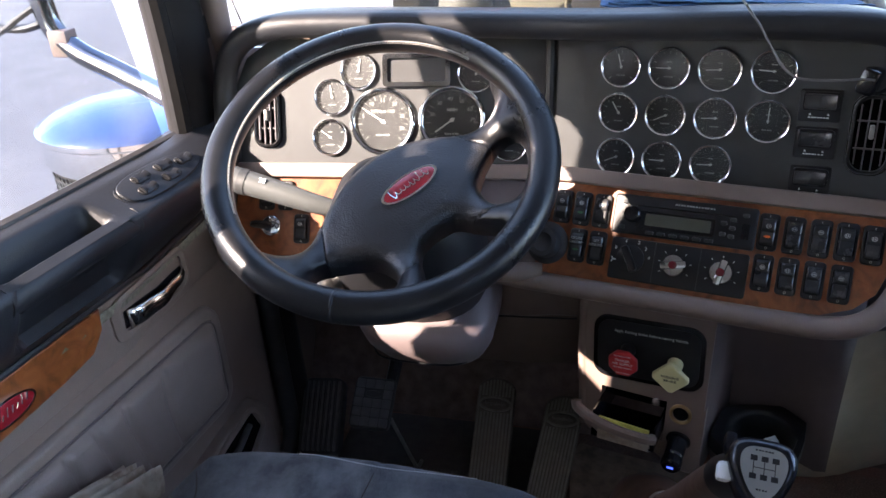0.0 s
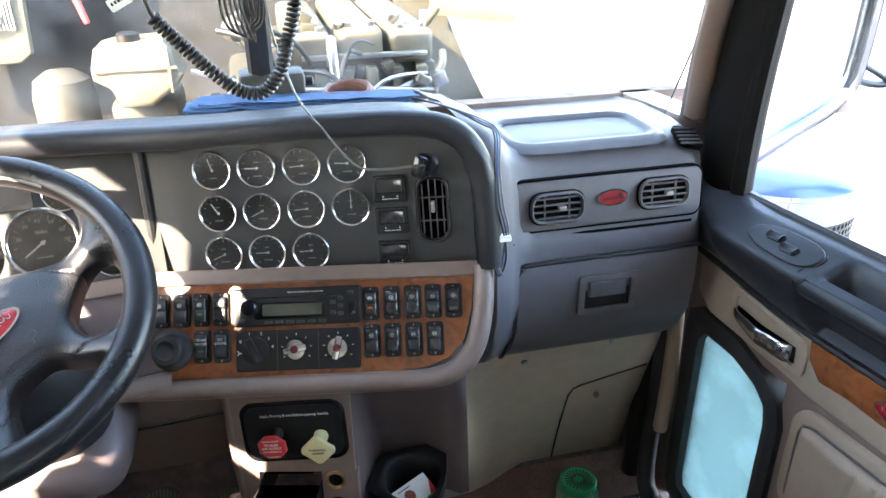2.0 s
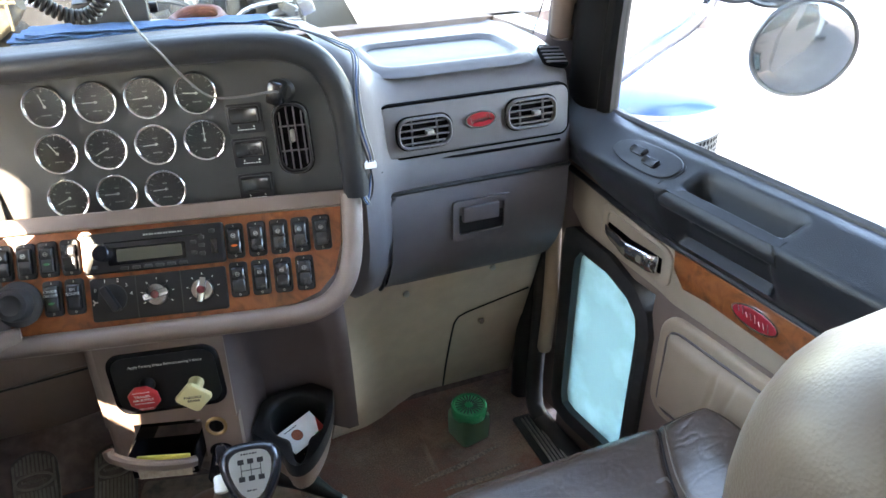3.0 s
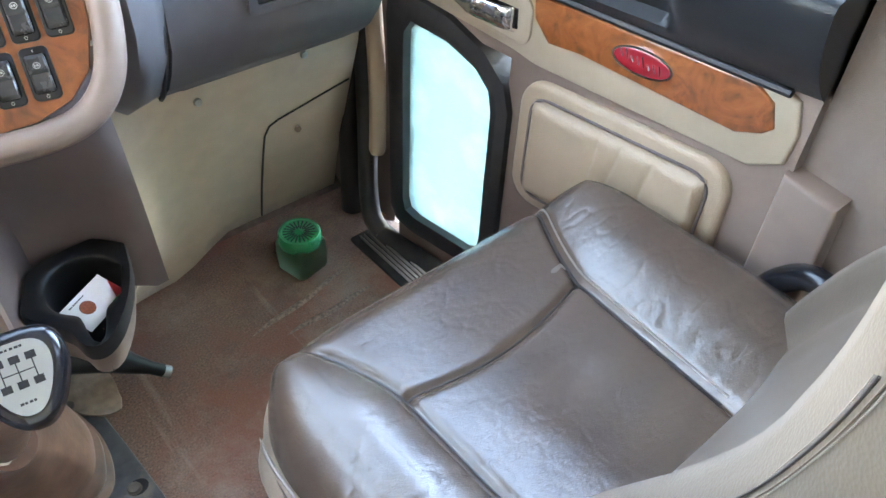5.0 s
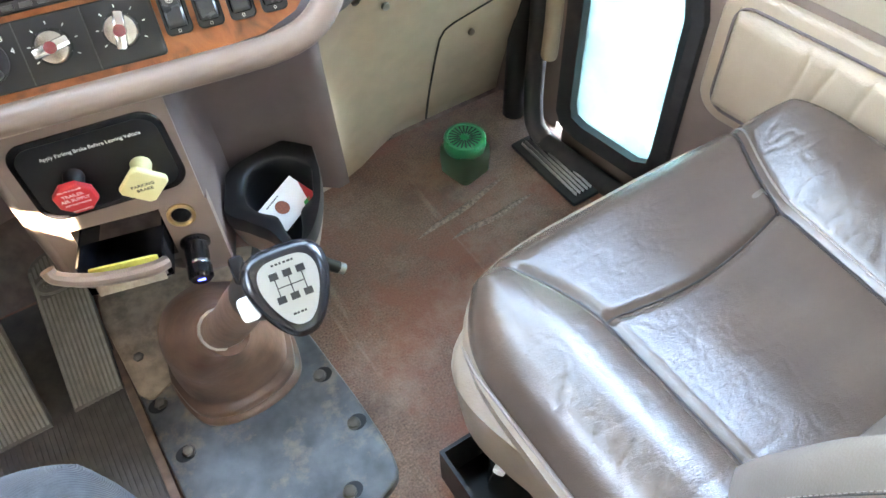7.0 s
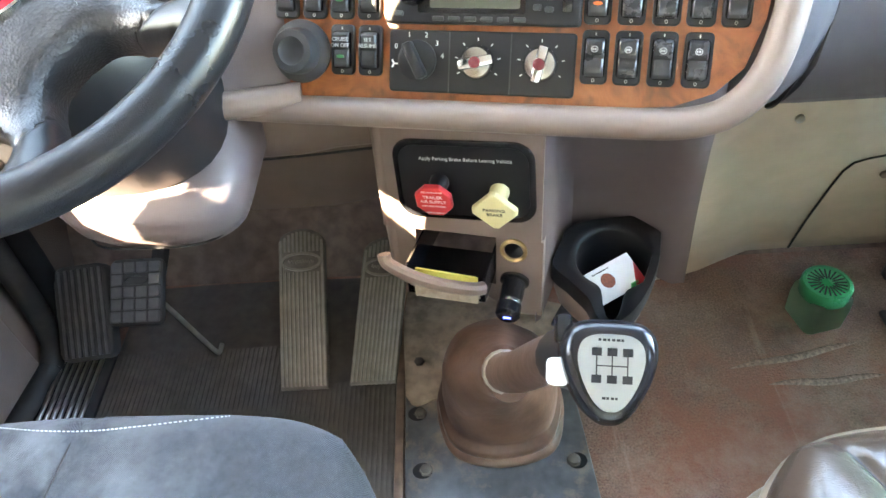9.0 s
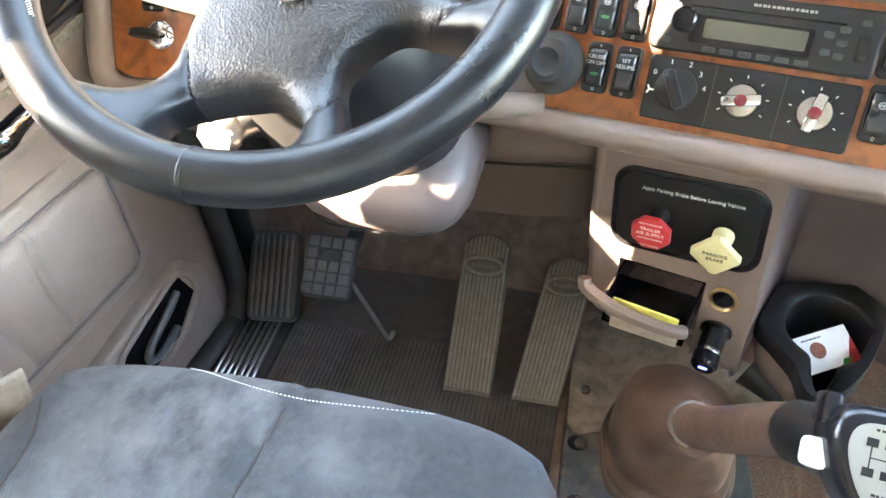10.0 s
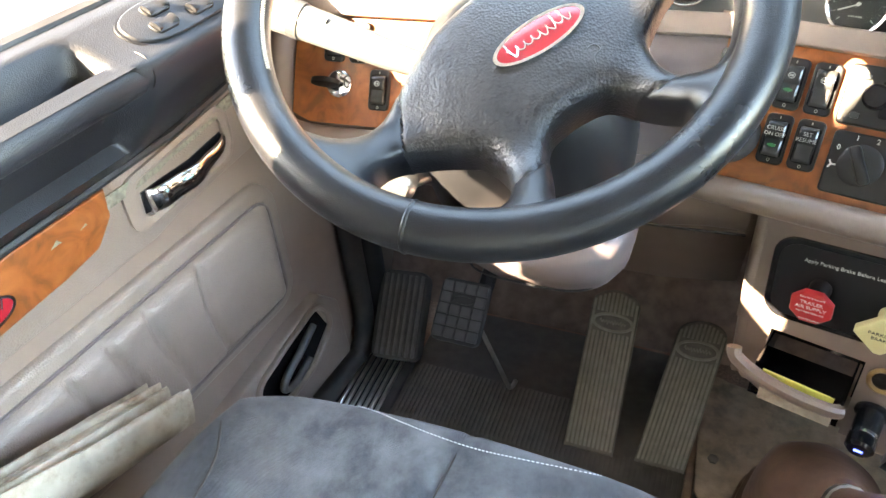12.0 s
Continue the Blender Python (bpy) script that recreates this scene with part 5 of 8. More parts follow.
def gap_dist(P):
    return np.minimum.reduce([outside(P, g) for g in GAPS] + [(R - 0.001) - np.hypot(P[:, 0], P[:, 1]) + 0.02])


def seam_dist(x, y):
    """Side of the seams between pad and spokes: which piece, and how near the seam."""
    a = abs(x) - (0.112 + 0.026 * (-0.013 - y) / 0.055)
    low = -0.139 - 0.006 * math.sin((abs(x) - 0.045) * 60) - y
    if a > 0 and y > -0.10:
        return ("side", a)
    if low > 0 and abs(x) < 0.16:
        return ("low", low)
    return ("pad", min(abs(a) if y > -0.08 else 9, abs(low)))


STEP = 0.0026
K = 172
gx = (np.arange(K) - K / 2 + 0.5) * STEP
GX, GY = np.meshgrid(gx, gx)
PT = np.stack([GX.ravel(), GY.ravel()], 1)
D = gap_dist(PT)
e_ = 1e-4
GR = np.stack([(gap_dist(PT + (e_, 0)) - D) / e_, (gap_dist(PT + (0, e_)) - D) / e_], 1)
cell = gap_dist(np.stack([GX.ravel() + STEP / 2, GY.ravel() + STEP / 2], 1)) > 0
keep = np.zeros((K, K), int)
CELLS = [(r_, c_) for r_ in range(K - 1) for c_ in range(K - 1) if cell[r_ * K + c_] and math.hypot(gx[c_], gx[r_]) < R]
for r_, c_ in CELLS:
    keep[r_:r_ + 2, c_:c_ + 2] += 1
border = ((keep > 0) & (keep < 4)).ravel() & (np.hypot(PT[:, 0], PT[:, 1]) < R - 0.006)
for _ in range(3):
    off = gap_dist(PT)[border][:, None]
    PT[border] -= GR[border] * off
    GR[border] = np.stack([(gap_dist(PT[border] + (e_, 0)) - gap_dist(PT[border])) / e_, (gap_dist(PT[border] + (0, e_)) - gap_dist(PT[border])) / e_], 1)
D = gap_dist(PT)


def spider_z(x, y, d):
    rho = math.hypot(x, y)
    r2 = (x - 0.005) ** 2 + (y + 0.050) ** 2
    t = min(1, max(0, (rho - 0.118) / 0.090))
    t = t * t * (3 - 2 * t)
    z = (-0.020 - 1.1 * r2) * (1 - t) + 0.004 * t
    k = min(1, max(0, d) / 0.020)
    z -= 0.019 * (1 - math.sqrt(max(0, 1 - (1 - k) ** 2)))
    q = seam_dist(x, y)[1]
    z -= 0.0022 * math.exp(-(q / 0.0020) ** 2)
    # leather stretched over the foam
    z += 0.0009 * noise.noise((x * 40, y * 40, 2.0)) * (0.3 if q > 0.05 else 1)
    return z


PIECES = {}
for r_, c_ in CELLS:
    q = [r_ * K + c_, r_ * K + c_ + 1, (r_ + 1) * K + c_ + 1, (r_ + 1) * K + c_]
    cx_, cy_ = PT[q].mean(0)
    nm = seam_dist(cx_, cy_)[0]
    PIECES.setdefault(nm if nm == "pad" else (nm, cx_ > 0), []).append(q)
for key, quads in PIECES.items():
    bm = bmesh.new()
    made = {}
    for q in quads:
        vs = []
        for k in q:
            if k not in made:
                x, y = PT[k]
                made[k] = bm.verts.new(MS @ Vector((x, y, spider_z(x, y, D[k]))))
            vs.append(made[k])
        bm.faces.new(vs)
    rimmed = [e for e in bm.edges if len(e.link_faces) == 1]
    down = bmesh.ops.extrude_edge_only(bm, edges=rimmed)
    for v in (g for g in down["geom"] if isinstance(g, bmesh.types.BMVert)):
        v.co -= WN * 0.024
    if key == "pad":
        hub = part("hub_pad", bm, M_HUB, wheel, "grained black horn pad", smooth=70)
    else:
        part("spoke", bm, M_WHEEL, wheel, "smooth leather-wrapped spoke", smooth=70)
script_badge(MS @ T(0.010, -0.048, -0.0215), 0.0415, 0.0150, hub)
bm = bmesh.new()
tube(bm, smooth_path([(0.028, -0.083, -0.0225), (0.040, -0.080, -0.0225), (0.043, -0.087, -0.0225), (0.035, -0.090, -0.0225), (0.032, -0.096, -0.0230)], 4), 0.0008, 5, MS)
part("horn_mark", bm, M_PANEL, hub)
bm = bmesh.new()
c0 = radians(-140.3)
pts = [(R * math.cos(c0 + k * 0.006), R * math.sin(c0 + k * 0.006), 0) for k in range(-2, 3)]
tube(bm, pts, lambda t: RT + 0.0009 - 0.0016 * abs(t - 0.5) ** 2 * 4, 20, MS)
part("rim_seam", bm, M_WHEEL, wheel, smooth=80)
bm = bmesh.new()
for i in range(220):
    t = radians(14 + 152 * i / 219)
    for k in (-1, 1):
        box(bm, -0.0012, 0.0012, -0.0005, 0.0005, -0.0004, 0.0004, MS @ Matrix.Rotation(t, 4, "Z") @ Matrix.Translation((R - 0.0183, 0.0, 0.0094 + 0.0014 * k)) @ Matrix.Rotation(radians(35 * k), 4, "X"))
tagged(part("rim_stitching", bm, M_STITCH, wheel, smooth=0), kind="stuff")
column = thing("steering_column", "black and taupe steering column shroud with grey stalk", "steering column", at=(-0.38, 1.35, 0.6))
ax = -WN
vv = WN.cross(Vector((1, 0, 0))).normalized()


def shell(rows, n=32):
    loops = []
    for d, a, b, off, pw in rows:
        c = WC + ax * d + Vector(off)
        loops.append([c + Vector((a * math.copysign(abs(math.cos(t)) ** pw, math.cos(t)), 0, 0)) + vv * b * math.copysign(abs(math.sin(t)) ** pw, math.sin(t)) for t in (2 * math.pi * i / n for i in range(n))])
    return loft(bmesh.new(), loops)


part("upper_shroud", shell([(0.075, 0.060, 0.058, (0, 0, 0), 1), (0.085, 0.078, 0.070, (0, 0, 0), 0.9), (0.13, 0.104, 0.084, (0.006, 0, 0), 0.85), (0.18, 0.118, 0.094, (0.010, 0, 0), 0.8), (0.25, 0.124, 0.098, (0.012, 0, 0), 0.8), (0.34, 0.124, 0.098, (0.012, 0, 0), 0.8)]), M_BLACK, column, "black upper shroud")
bm = bmesh.new()
loops = []
for z, y0, y1, hw, cx in ((0.560, 1.345, 1.47, 0.100, -0.348), (0.520, 1.300, 1.47, 0.112, -0.346), (0.505, 1.268, 1.47, 0.117, -0.345), (0.485, 1.252, 1.48, 0.116, -0.344), (0.455, 1.256, 1.49, 0.108, -0.340), (0.428, 1.274, 1.49, 0.090, -0.335), (0.408, 1.300, 1.48, 0.068, -0.328), (0.396, 1.330, 1.46, 0.044, -0.322), (0.391, 1.362, 1.44, 0.022, -0.318)):
    loops.append([Vector((cx + x, (y0 + y1) / 2 + y, z)) for x, y in rrect(2 * hw, y1 - y0, min(hw, (y1 - y0) / 2) * 0.62, 6)])
loft(bm, loops)
part("lower_shroud", bm, M_TAUPE_D, column, "taupe lower shroud", smooth=60)
bm = bmesh.new()
tube(bm, smooth_path([(-0.440, 1.32, 0.438), (-0.415, 1.276, 0.434), (-0.36, 1.268, 0.432), (-0.28, 1.272, 0.434), (-0.250, 1.32, 0.438), (-0.243, 1.40, 0.45)], 5), 0.0015, 6)
part("shroud_gap", bm, M_BLACK, column)
bm = bmesh.new()
tube(bm, smooth_path([(-0.455, 1.29, 0.690), (-0.50, 1.282, 0.704), (-0.56, 1.280, 0.722), (-0.645, 1.280, 0.744)], 5), lambda t: 0.013 + 0.008 * t, 14)
stk = part("stalk", bm, mat("grey_stalk_plastic", (0.065, 0.068, 0.066), 0.45, bump=0.1), column, "grey turn signal stalk")
bm = bmesh.new()
tube(bm, [(-0.600, 1.280, 0.7325), (-0.612, 1.280, 0.7355)], 0.0206, 16)
part("stalk_ring", bm, M_PANEL, stk)
bm = bmesh.new()
msk = basis((-0.572, 1.2705, 0.7415), (-0.99, 0.05, 0.17), (0, -0.55, 0.83))
bars(bm, 0.012, 0.007, 2, msk, 0.001)
bars(bm, 0.004, 0.010, 1, msk @ T(0.02, 0), 0.001)
part("stalk_print", bm, M_WHITE, stk)
bm = bmesh.new()
tube(bm, smooth_path([(-0.44, 1.31, 0.575), (-0.475, 1.265, 0.575), (-0.485, 1.24, 0.578)], 4), 0.018, 12)
lathe(bm, [(0.016, 0), (0.024, 0.004), (0.024, 0.020), (0.018, 0.028)], 8, look((-0.486, 1.243, 0.578), (-0.51, 1.5, 0.53)))
part("tilt_lever", bm, M_STEEL, column, "worn metal tilt lever")
bm = bmesh.new()
tube(bm, [(-0.515, 1.335, 0.562), (-0.445, 1.333, 0.535), (-0.375, 1.328, 0.497)], 0.017, 10, flat=0.35)
part("support_arm", bm, M_SIDE, column, "pale bracket arm")


# ---- centre console ----
MB = basis((0.0, 1.375, 0.400), (1, -0.29, 0.03), (-0.29, -1, 0.15))
con = thing("centre_console", "taupe centre console below the dashboard with ashtray opening", "console", at=(0.08, 1.45, 0))


def tray_poly(x0, x1, y0, y1, r, n=4):
    return rrect(x1 - x0, y1 - y0, r, n, (x0 + x1) / 2, (y0 + y1) / 2)


# face with openings, as butted slabs
F = 0.0
for x0, x1, y0, y1 in ((-0.095, 0.122, -0.062, 0.150), (-0.085, -0.050, -0.146, -0.062), (0.062, 0.125, -0.180, -0.062), (-0.050, 0.062, -0.150, -0.140)):
    bm = bmesh.new()
    box(bm, x0, x1, y0, y1, -0.03, F, MB)
    part("face_panel", bm, M_TAUPE, con, smooth=0)
bm = bmesh.new()
rows = []
for v in (0.150, 0.06, -0.06, -0.150):
    rows.append([MB @ Vector((-0.093 + (0.010 if v < 0 else 0), v, d)) for d in (0.0, -0.012, -0.06, -0.15, -0.26)])
sheet(bm, rows, 0.02, (1, 0, 0))
part("side_panel", bm, M_TAUPE, con)
bm = bmesh.new()
tube(bm, [MB @ Vector((-0.094, 0.150, -0.008)), MB @ Vector((-0.090, 0.0, -0.008)), MB @ Vector((-0.084, -0.07, -0.008)), MB @ Vector((-0.080, -0.130, -0.008)), MB @ Vector((-0.066, -0.150, -0.010)), MB @ Vector((-0.02, -0.154, -0.010)), MB @ Vector((0.045, -0.156, -0.010)), MB @ Vector((0.070, -0.172, -0.010)), MB @ Vector((0.100, -0.184, -0.010)), MB @ Vector((0.126, -0.184, -0.012))], 0.010, 10)
part("rounded_edge", bm, M_TAUPE, con)
bm = bmesh.new()
box(bm, -0.05, 0.062, -0.142, -0.060, -0.12, -0.110, MB)
box(bm, -0.052, -0.050, -0.142, -0.060, -0.12, -0.028, MB)
box(bm, 0.060, 0.062, -0.142, -0.060, -0.12, -0.028, MB)
box(bm, -0.05, 0.062, -0.062, -0.058, -0.12, -0.028, MB)
part("ashtray_housing", bm, M_GLOSSB, con)
# recess over the cup holder
bm = bmesh.new()
rows = []
for v, d in ((0.175, 0.004), (0.13, -0.004), (0.095, -0.040), (0.04, -0.100), (-0.03, -0.140), (-0.09, -0.158), (-0.20, -0.162)):
    rows.append([MB @ Vector((u, v, d * k + e)) for u, k, e in ((0.118, 0.0, 0.0), (0.124, 0.05, -0.001), (0.132, 0.7, 0), (0.145, 1, 0), (0.235, 1, 0), (0.27, 0.86, -0.004), (0.30, 0.66, -0.02), (0.318, 0.52, -0.05))])
sheet(bm, rows, 0.015, (0, 1, 0))
part("recess", bm, M_TAUPE_D, con, "dark taupe recess", smooth=70)

# air brake panel
pan = thing("brake_valve_panel", "black air brake panel with printed warning and two push-pull knobs", "control panel", at=tuple((MB @ T(0.02, 0.018)).translation))
mq = MB @ T(0.021, 0.020, 0, 3)
bm = bmesh.new()
prism(bm, rrect(0.184, 0.116, 0.026, 6), -0.004, 0.002, mq, edge=0.002)
pb = part("panel_rim", bm, M_GLOSSB, pan)
bm = bmesh.new()
prism(bm, rrect(0.168, 0.100, 0.022, 6), 0.0, 0.0028, mq)
part("panel_face", bm, M_BLACK, pan)
bm = bmesh.new()
words(bm, "Apply Parking Brake Before Leaving Vehicle", 0.0068, mq @ T(0.004, 0.032, 0.003))
part("warning_print", bm, M_WHITE, pan)
for u, v, col, n, nm, tx in ((-0.012, 0.010, M_REDP, 8, "trailer_air_knob", ("TRAILER", "AIR SUPPLY", "NOT FOR PARKING")), (0.066, 0.004, M_YEL, 4, "parking_brake_knob", ("PARKING", "BRAKE"))):
    k = thing(nm, "red octagonal push-pull valve knob" if n == 8 else "pale yellow diamond push-pull valve knob", "knob", at=tuple((MB @ T(u, v)).translation))
    m0 = MB @ T(u, v, 0, 3) @ Matrix.Rotation(radians(12), 4, "X")
    bm = bmesh.new()
    lathe(bm, [(0.013, 0.0), (0.012, 0.012), (0.009, 0.016), (0.009, 0.026)], 20, m0 @ T(0.002, 0.008))
    part("stem", bm, col if n == 4 else M_BLACK, k)
    bm = bmesh.new()
    r = 0.0255 if n == 8 else 0.029
    poly = [(r * math.cos(radians(a)), r * math.sin(radians(a))) for a in ([22.5 + 45 * i for i in range(8)] if n == 8 else [-7, 7, 83, 97, 173, 187, 263, 277])]
    prism(bm, poly, 0.024, 0.032, m0, edge=0.003)
    cap = part("cap", bm, col, k)
    bm = bmesh.new()
    for i, t in enumerate(tx):
        words(bm, t, 0.0068 if i < 2 else 0.0035, m0 @ T(0, (0.0085 if n == 8 else 0.004) - 0.0075 * i, 0.0322))
    if n == 8:
        words(bm, "PULL TO EVACUATE", 0.003, m0 @ T(0, 0.017, 0.0322))
        words(bm, "PUSH TO SUPPLY", 0.003, m0 @ T(0, -0.018, 0.0322))
    part("print", bm, M_WHITE if n == 8 else M_BLACK, cap)

# ashtray drawer, pulled open
ash = thing("ashtray", "open ashtray drawer with papers inside", "ashtray", at=tuple((MB @ T(0, -0.1)).translation))
bm = bmesh.new()
tube(bm, smooth_path([MB @ Vector(p) for p in ((-0.078, -0.072, 0.052), (-0.072, -0.084, 0.056), (-0.04, -0.098, 0.058), (0.0, -0.106, 0.058), (0.04, -0.110, 0.054), (0.055, -0.112, 0.046))], 6), 0.009, 10, flat=1.4)
part("lip", bm, M_TAUPE, ash, "curved taupe drawer lip")
bm = bmesh.new()
rows = [[MB @ Vector((u, v, d)) for u, v, d in ((-0.070, -0.088, 0.055), (-0.03, -0.105, 0.056), (0.01, -0.115, 0.056), (0.05, -0.120, 0.050))],
        [MB @ Vector((u, v, d)) for u, v, d in ((-0.062, -0.112, 0.046), (-0.03, -0.126, 0.046), (0.01, -0.134, 0.046), (0.05, -0.138, 0.042))],
        [MB @ Vector((u, v, d)) for u, v, d in ((-0.050, -0.140, 0.0), (-0.03, -0.145, 0.0), (0.01, -0.148, 0.0), (0.05, -0.150, 0.0))]]
sheet(bm, rows, -0.004, (0, 0, 1))
part("drawer_front", bm, M_TAUPE, ash)
bm = bmesh.new()
for x0, x1, y0, y1, z0, z1 in ((-0.048, 0.056, -0.136, -0.132, -0.06, 0.046), (-0.050, -0.047, -0.136, -0.085, -0.06, 0.046), (0.054, 0.057, -0.136, -0.095, -0.06, 0.046)):
    box(bm, x0, x1, y0, y1, z0, z1, MB)
part("tray", bm, M_GLOSSB, ash)
for tilt_, dv, c, lb in ((0, -0.012, M_PAPER, "white note"), (10, -0.006, mat("yellow_note_paper", (0.75, 0.70, 0.16), 0.7, var=0.05), "yellow note")):
    ob = thing("folded_note", "folded " + lb + " in the ashtray", "paper", at=tuple((MB @ T(0, -0.1, 0.01)).translation))
    bm = bmesh.new()
    box(bm, -0.036, 0.050, -0.130, -0.094 + dv, 0.020 - dv * 3, 0.0225 - dv * 3, MB @ Matrix.Rotation(radians(-tilt_ / 4), 4, "Z"))
    box(bm, -0.036, 0.046, -0.130, -0.097 + dv, 0.0155 - dv * 3, 0.018 - dv * 3, MB @ Matrix.Rotation(radians(-tilt_ / 4), 4, "Z"))
    part("sheet", bm, c, ob, smooth=0)

# socket, charger
ob = thing("power_socket", "brass-lined round power socket", "socket", at=tuple((MB @ T(0.086, -0.079)).translation))
bm = bmesh.new()
lathe(bm, [(0.0185, 0), (0.0185, 0.003), (0.0155, 0.005), (0.0130, 0.003), (0.0125, -0.02)], 28, MB @ T(0.086, -0.079), caps=False)
part("ring", bm, M_BRASS, ob)
bm = bmesh.new()
lathe(bm, [(0.0128, -0.0), (0.001, 0.0005)], 24, MB @ T(0.086, -0.079))
part("bore", bm, M_GLOSSB, ob)
ob = thing("usb_charger", "black car charger with blue light plugged in the console", "charger", at=tuple((MB @ T(0.086, -0.135)).translation))
mu = MB @ T(0.088, -0.128) @ Matrix.Rotation(radians(20), 4, "X")
bm = bmesh.new()
lathe(bm, [(0.020, 0), (0.020, 0.004), (0.016, 0.006), (0.0155, 0.040), (0.0165, 0.044), (0.0165, 0.056), (0.013, 0.060), (0.001, 0.060)], 28, mu)
part("body", bm, M_GLOSSB, ob)
bm = bmesh.new()
lathe(bm, [(0.0168, 0.036), (0.0170, 0.0385), (0.0168, 0.041)], 28, mu, caps=False)
part("chrome_band", bm, M_CHROME, ob)
bm = bmesh.new()
box(bm, -0.005, 0.005, -0.002, 0.002, 0.0595, 0.0608, mu)
led = bpy.data.materials.new("blue_indicator")
led.use_nodes = True
led.node_tree.nodes["Principled BSDF"].inputs["Emission Color"].default_value = (0.03, 0.07, 1, 1)
led.node_tree.nodes["Principled BSDF"].inputs["Emission Strength"].default_value = 0.12
part("indicator", bm, led, ob)

# cup holder: a thick-walled cup with a pouring lip and a high back
cup = thing("cup_holder", "black cup holder jutting from the console", "cup holder", at=(0.21, 1.36, 0.2))
CH = Vector((0.226, 1.368, 0.268))
CUP = np.array([(p.x, p.y) for p in smooth_path([(x, y, 0) for x, y in ((0.138, 1.365), (0.156, 1.408), (0.174, 1.436), (0.24, 1.446), (0.302, 1.446), (0.293, 1.38), (0.270, 1.325), (0.236, 1.274), (0.206, 1.256), (0.184, 1.264), (0.177, 1.297), (0.157, 1.332))], 6, True)])
bm = bmesh.new()
n = 88
prof = []
for i in range(n):
    q = 2 * math.pi * i / n
    c, s_ = math.cos(q), math.sin(q)
    rays = np.linspace(0.03, 0.16, 261)
    gone = outside(np.stack([CH.x + c * rays, CH.y + s_ * rays], 1), CUP) > 0
    r_out = float(rays[np.argmax(gone)])
    lip = math.exp(-((q - math.radians(258)) / 0.20) ** 2)
    r_in = min(0.053, r_out - 0.013) * (1 - lip) + (r_out - 0.010) * lip
    prof.append((c, s_, r_in, r_out, 0.010 * max(0, s_) ** 1.5, lip))
rings = []
for f_, z_ in ((1.0, -0.026), (1.0, -0.005), (0.94, 0.0), (0.45, 0.001), (0.10, 0.0), (0.0, -0.005), (0.0, -0.030)):
    rings.append([CH + Vector((c * (ri + (ro - ri) * f_), s_ * (ri + (ro - ri) * f_), z_ + rise - (0.009 * lip if f_ < 0.9 else 0.004 * lip))) for c, s_, ri, ro, rise, lip in prof])
loft(bm, rings, caps=False)
part("rim", bm, M_BLACK, cup, "thick black rim with pouring lip", smooth=60)
bm = bmesh.new()
rings = [[CH + Vector((c * ri * f_, s_ * ri * f_, z_ + rise * g)) for c, s_, ri, ro, rise, lip in prof] for f_, z_, g in ((1.0, -0.028, 1), (0.93, -0.07, 0.3), (0.82, -0.092, 0), (0.02, -0.092, 0))]
loft(bm, rings, caps=False)
part("well", bm, M_BLACK, cup, smooth=60)
bm = bmesh.new()
rings = [[CH + Vector((c * ro * f_, s_ * ro * f_ + 0.022 * (1 - f_), z_ + rise)) for c, s_, ri, ro, rise, lip in prof] for f_, z_ in ((0.985, -0.024), (0.95, -0.045), (0.84, -0.080), (0.66, -0.110), (0.3, -0.125))]
loft(bm, rings, caps=False)
part("shell", bm, M_TAUPE, cup, "taupe outer shell", smooth=60)
card = thing("business_card", "white card with red and green corner and round emblem", "card", at=tuple(CH))
mcd = Matrix.Translation(CH + Vector((0.0, -0.016, -0.022))) @ Matrix.Rotation(radians(31), 4, "Z") @ Matrix.Rotation(radians(24), 4, "X")
bm = bmesh.new()
box(bm, -0.040, 0.040, -0.025, 0.025, 0, 0.0006, mcd)
part("card_stock", bm, M_WHITE, card, smooth=0)
bm = bmesh.new()
prism(bm, ellipse(0.011, 0.011, 24, -0.012, 0.002), 0.0007, 0.0010, mcd)
part("emblem", bm, mat("brown_emblem", (0.25, 0.06, 0.02), 0.5, var=0.4, scale=300), card)
bm = bmesh.new()
prism(bm, [(0.040, -0.025), (0.040, 0.010), (0.020, -0.025)], 0.0007, 0.0010, mcd)
part("red_corner", bm, M_REDP, card)
bm = bmesh.new()
prism(bm, [(0.024, -0.026), (0.030, -0.017), (0.016, -0.017), (0.010, -0.026)], 0.0007, 0.0010, mcd)
part("green_corner", bm, mat("green_print", (0.03, 0.35, 0.10), 0.5), card)
bm = bmesh.new()
bars(bm, 0.03, 0.002, 8, mcd @ T(-0.014, 0.018, 0.0007))
part("print", bm, M_BLACK, card)

# lever under the cup holder
ob = thing("floor_lever", "black tapered lever with a worn metal tip by the console", "lever", at=(0.24, 1.40, 0.05))
bm = bmesh.new()
tube(bm, smooth_path([(0.17, 1.43, 0.10), (0.215, 1.40, 0.085), (0.255, 1.385, 0.05), (0.285, 1.375, 0.022)], 5), lambda t: 0.034 - 0.023 * min(1, t * 1.25), 14)
part("arm", bm, M_BLACK, ob)
bm = bmesh.new()
tube(bm, [(0.282, 1.376, 0.024), (0.294, 1.372, 0.014)], 0.0105, 12)
part("tip", bm, M_STEEL, ob)

# passenger toe panel
toe = thing("toe_panel", "large beige moulded panel under the passenger dash", "panel", at=(0.55, 1.55, 0.2))
bm = bmesh.new()
rows = []
xs = [0.318, 0.322, 0.328, 0.34, 0.36, 0.40, 0.44, 0.48, 0.52, 0.56, 0.60, 0.66, 0.72, 0.765, 0.785, 0.792]


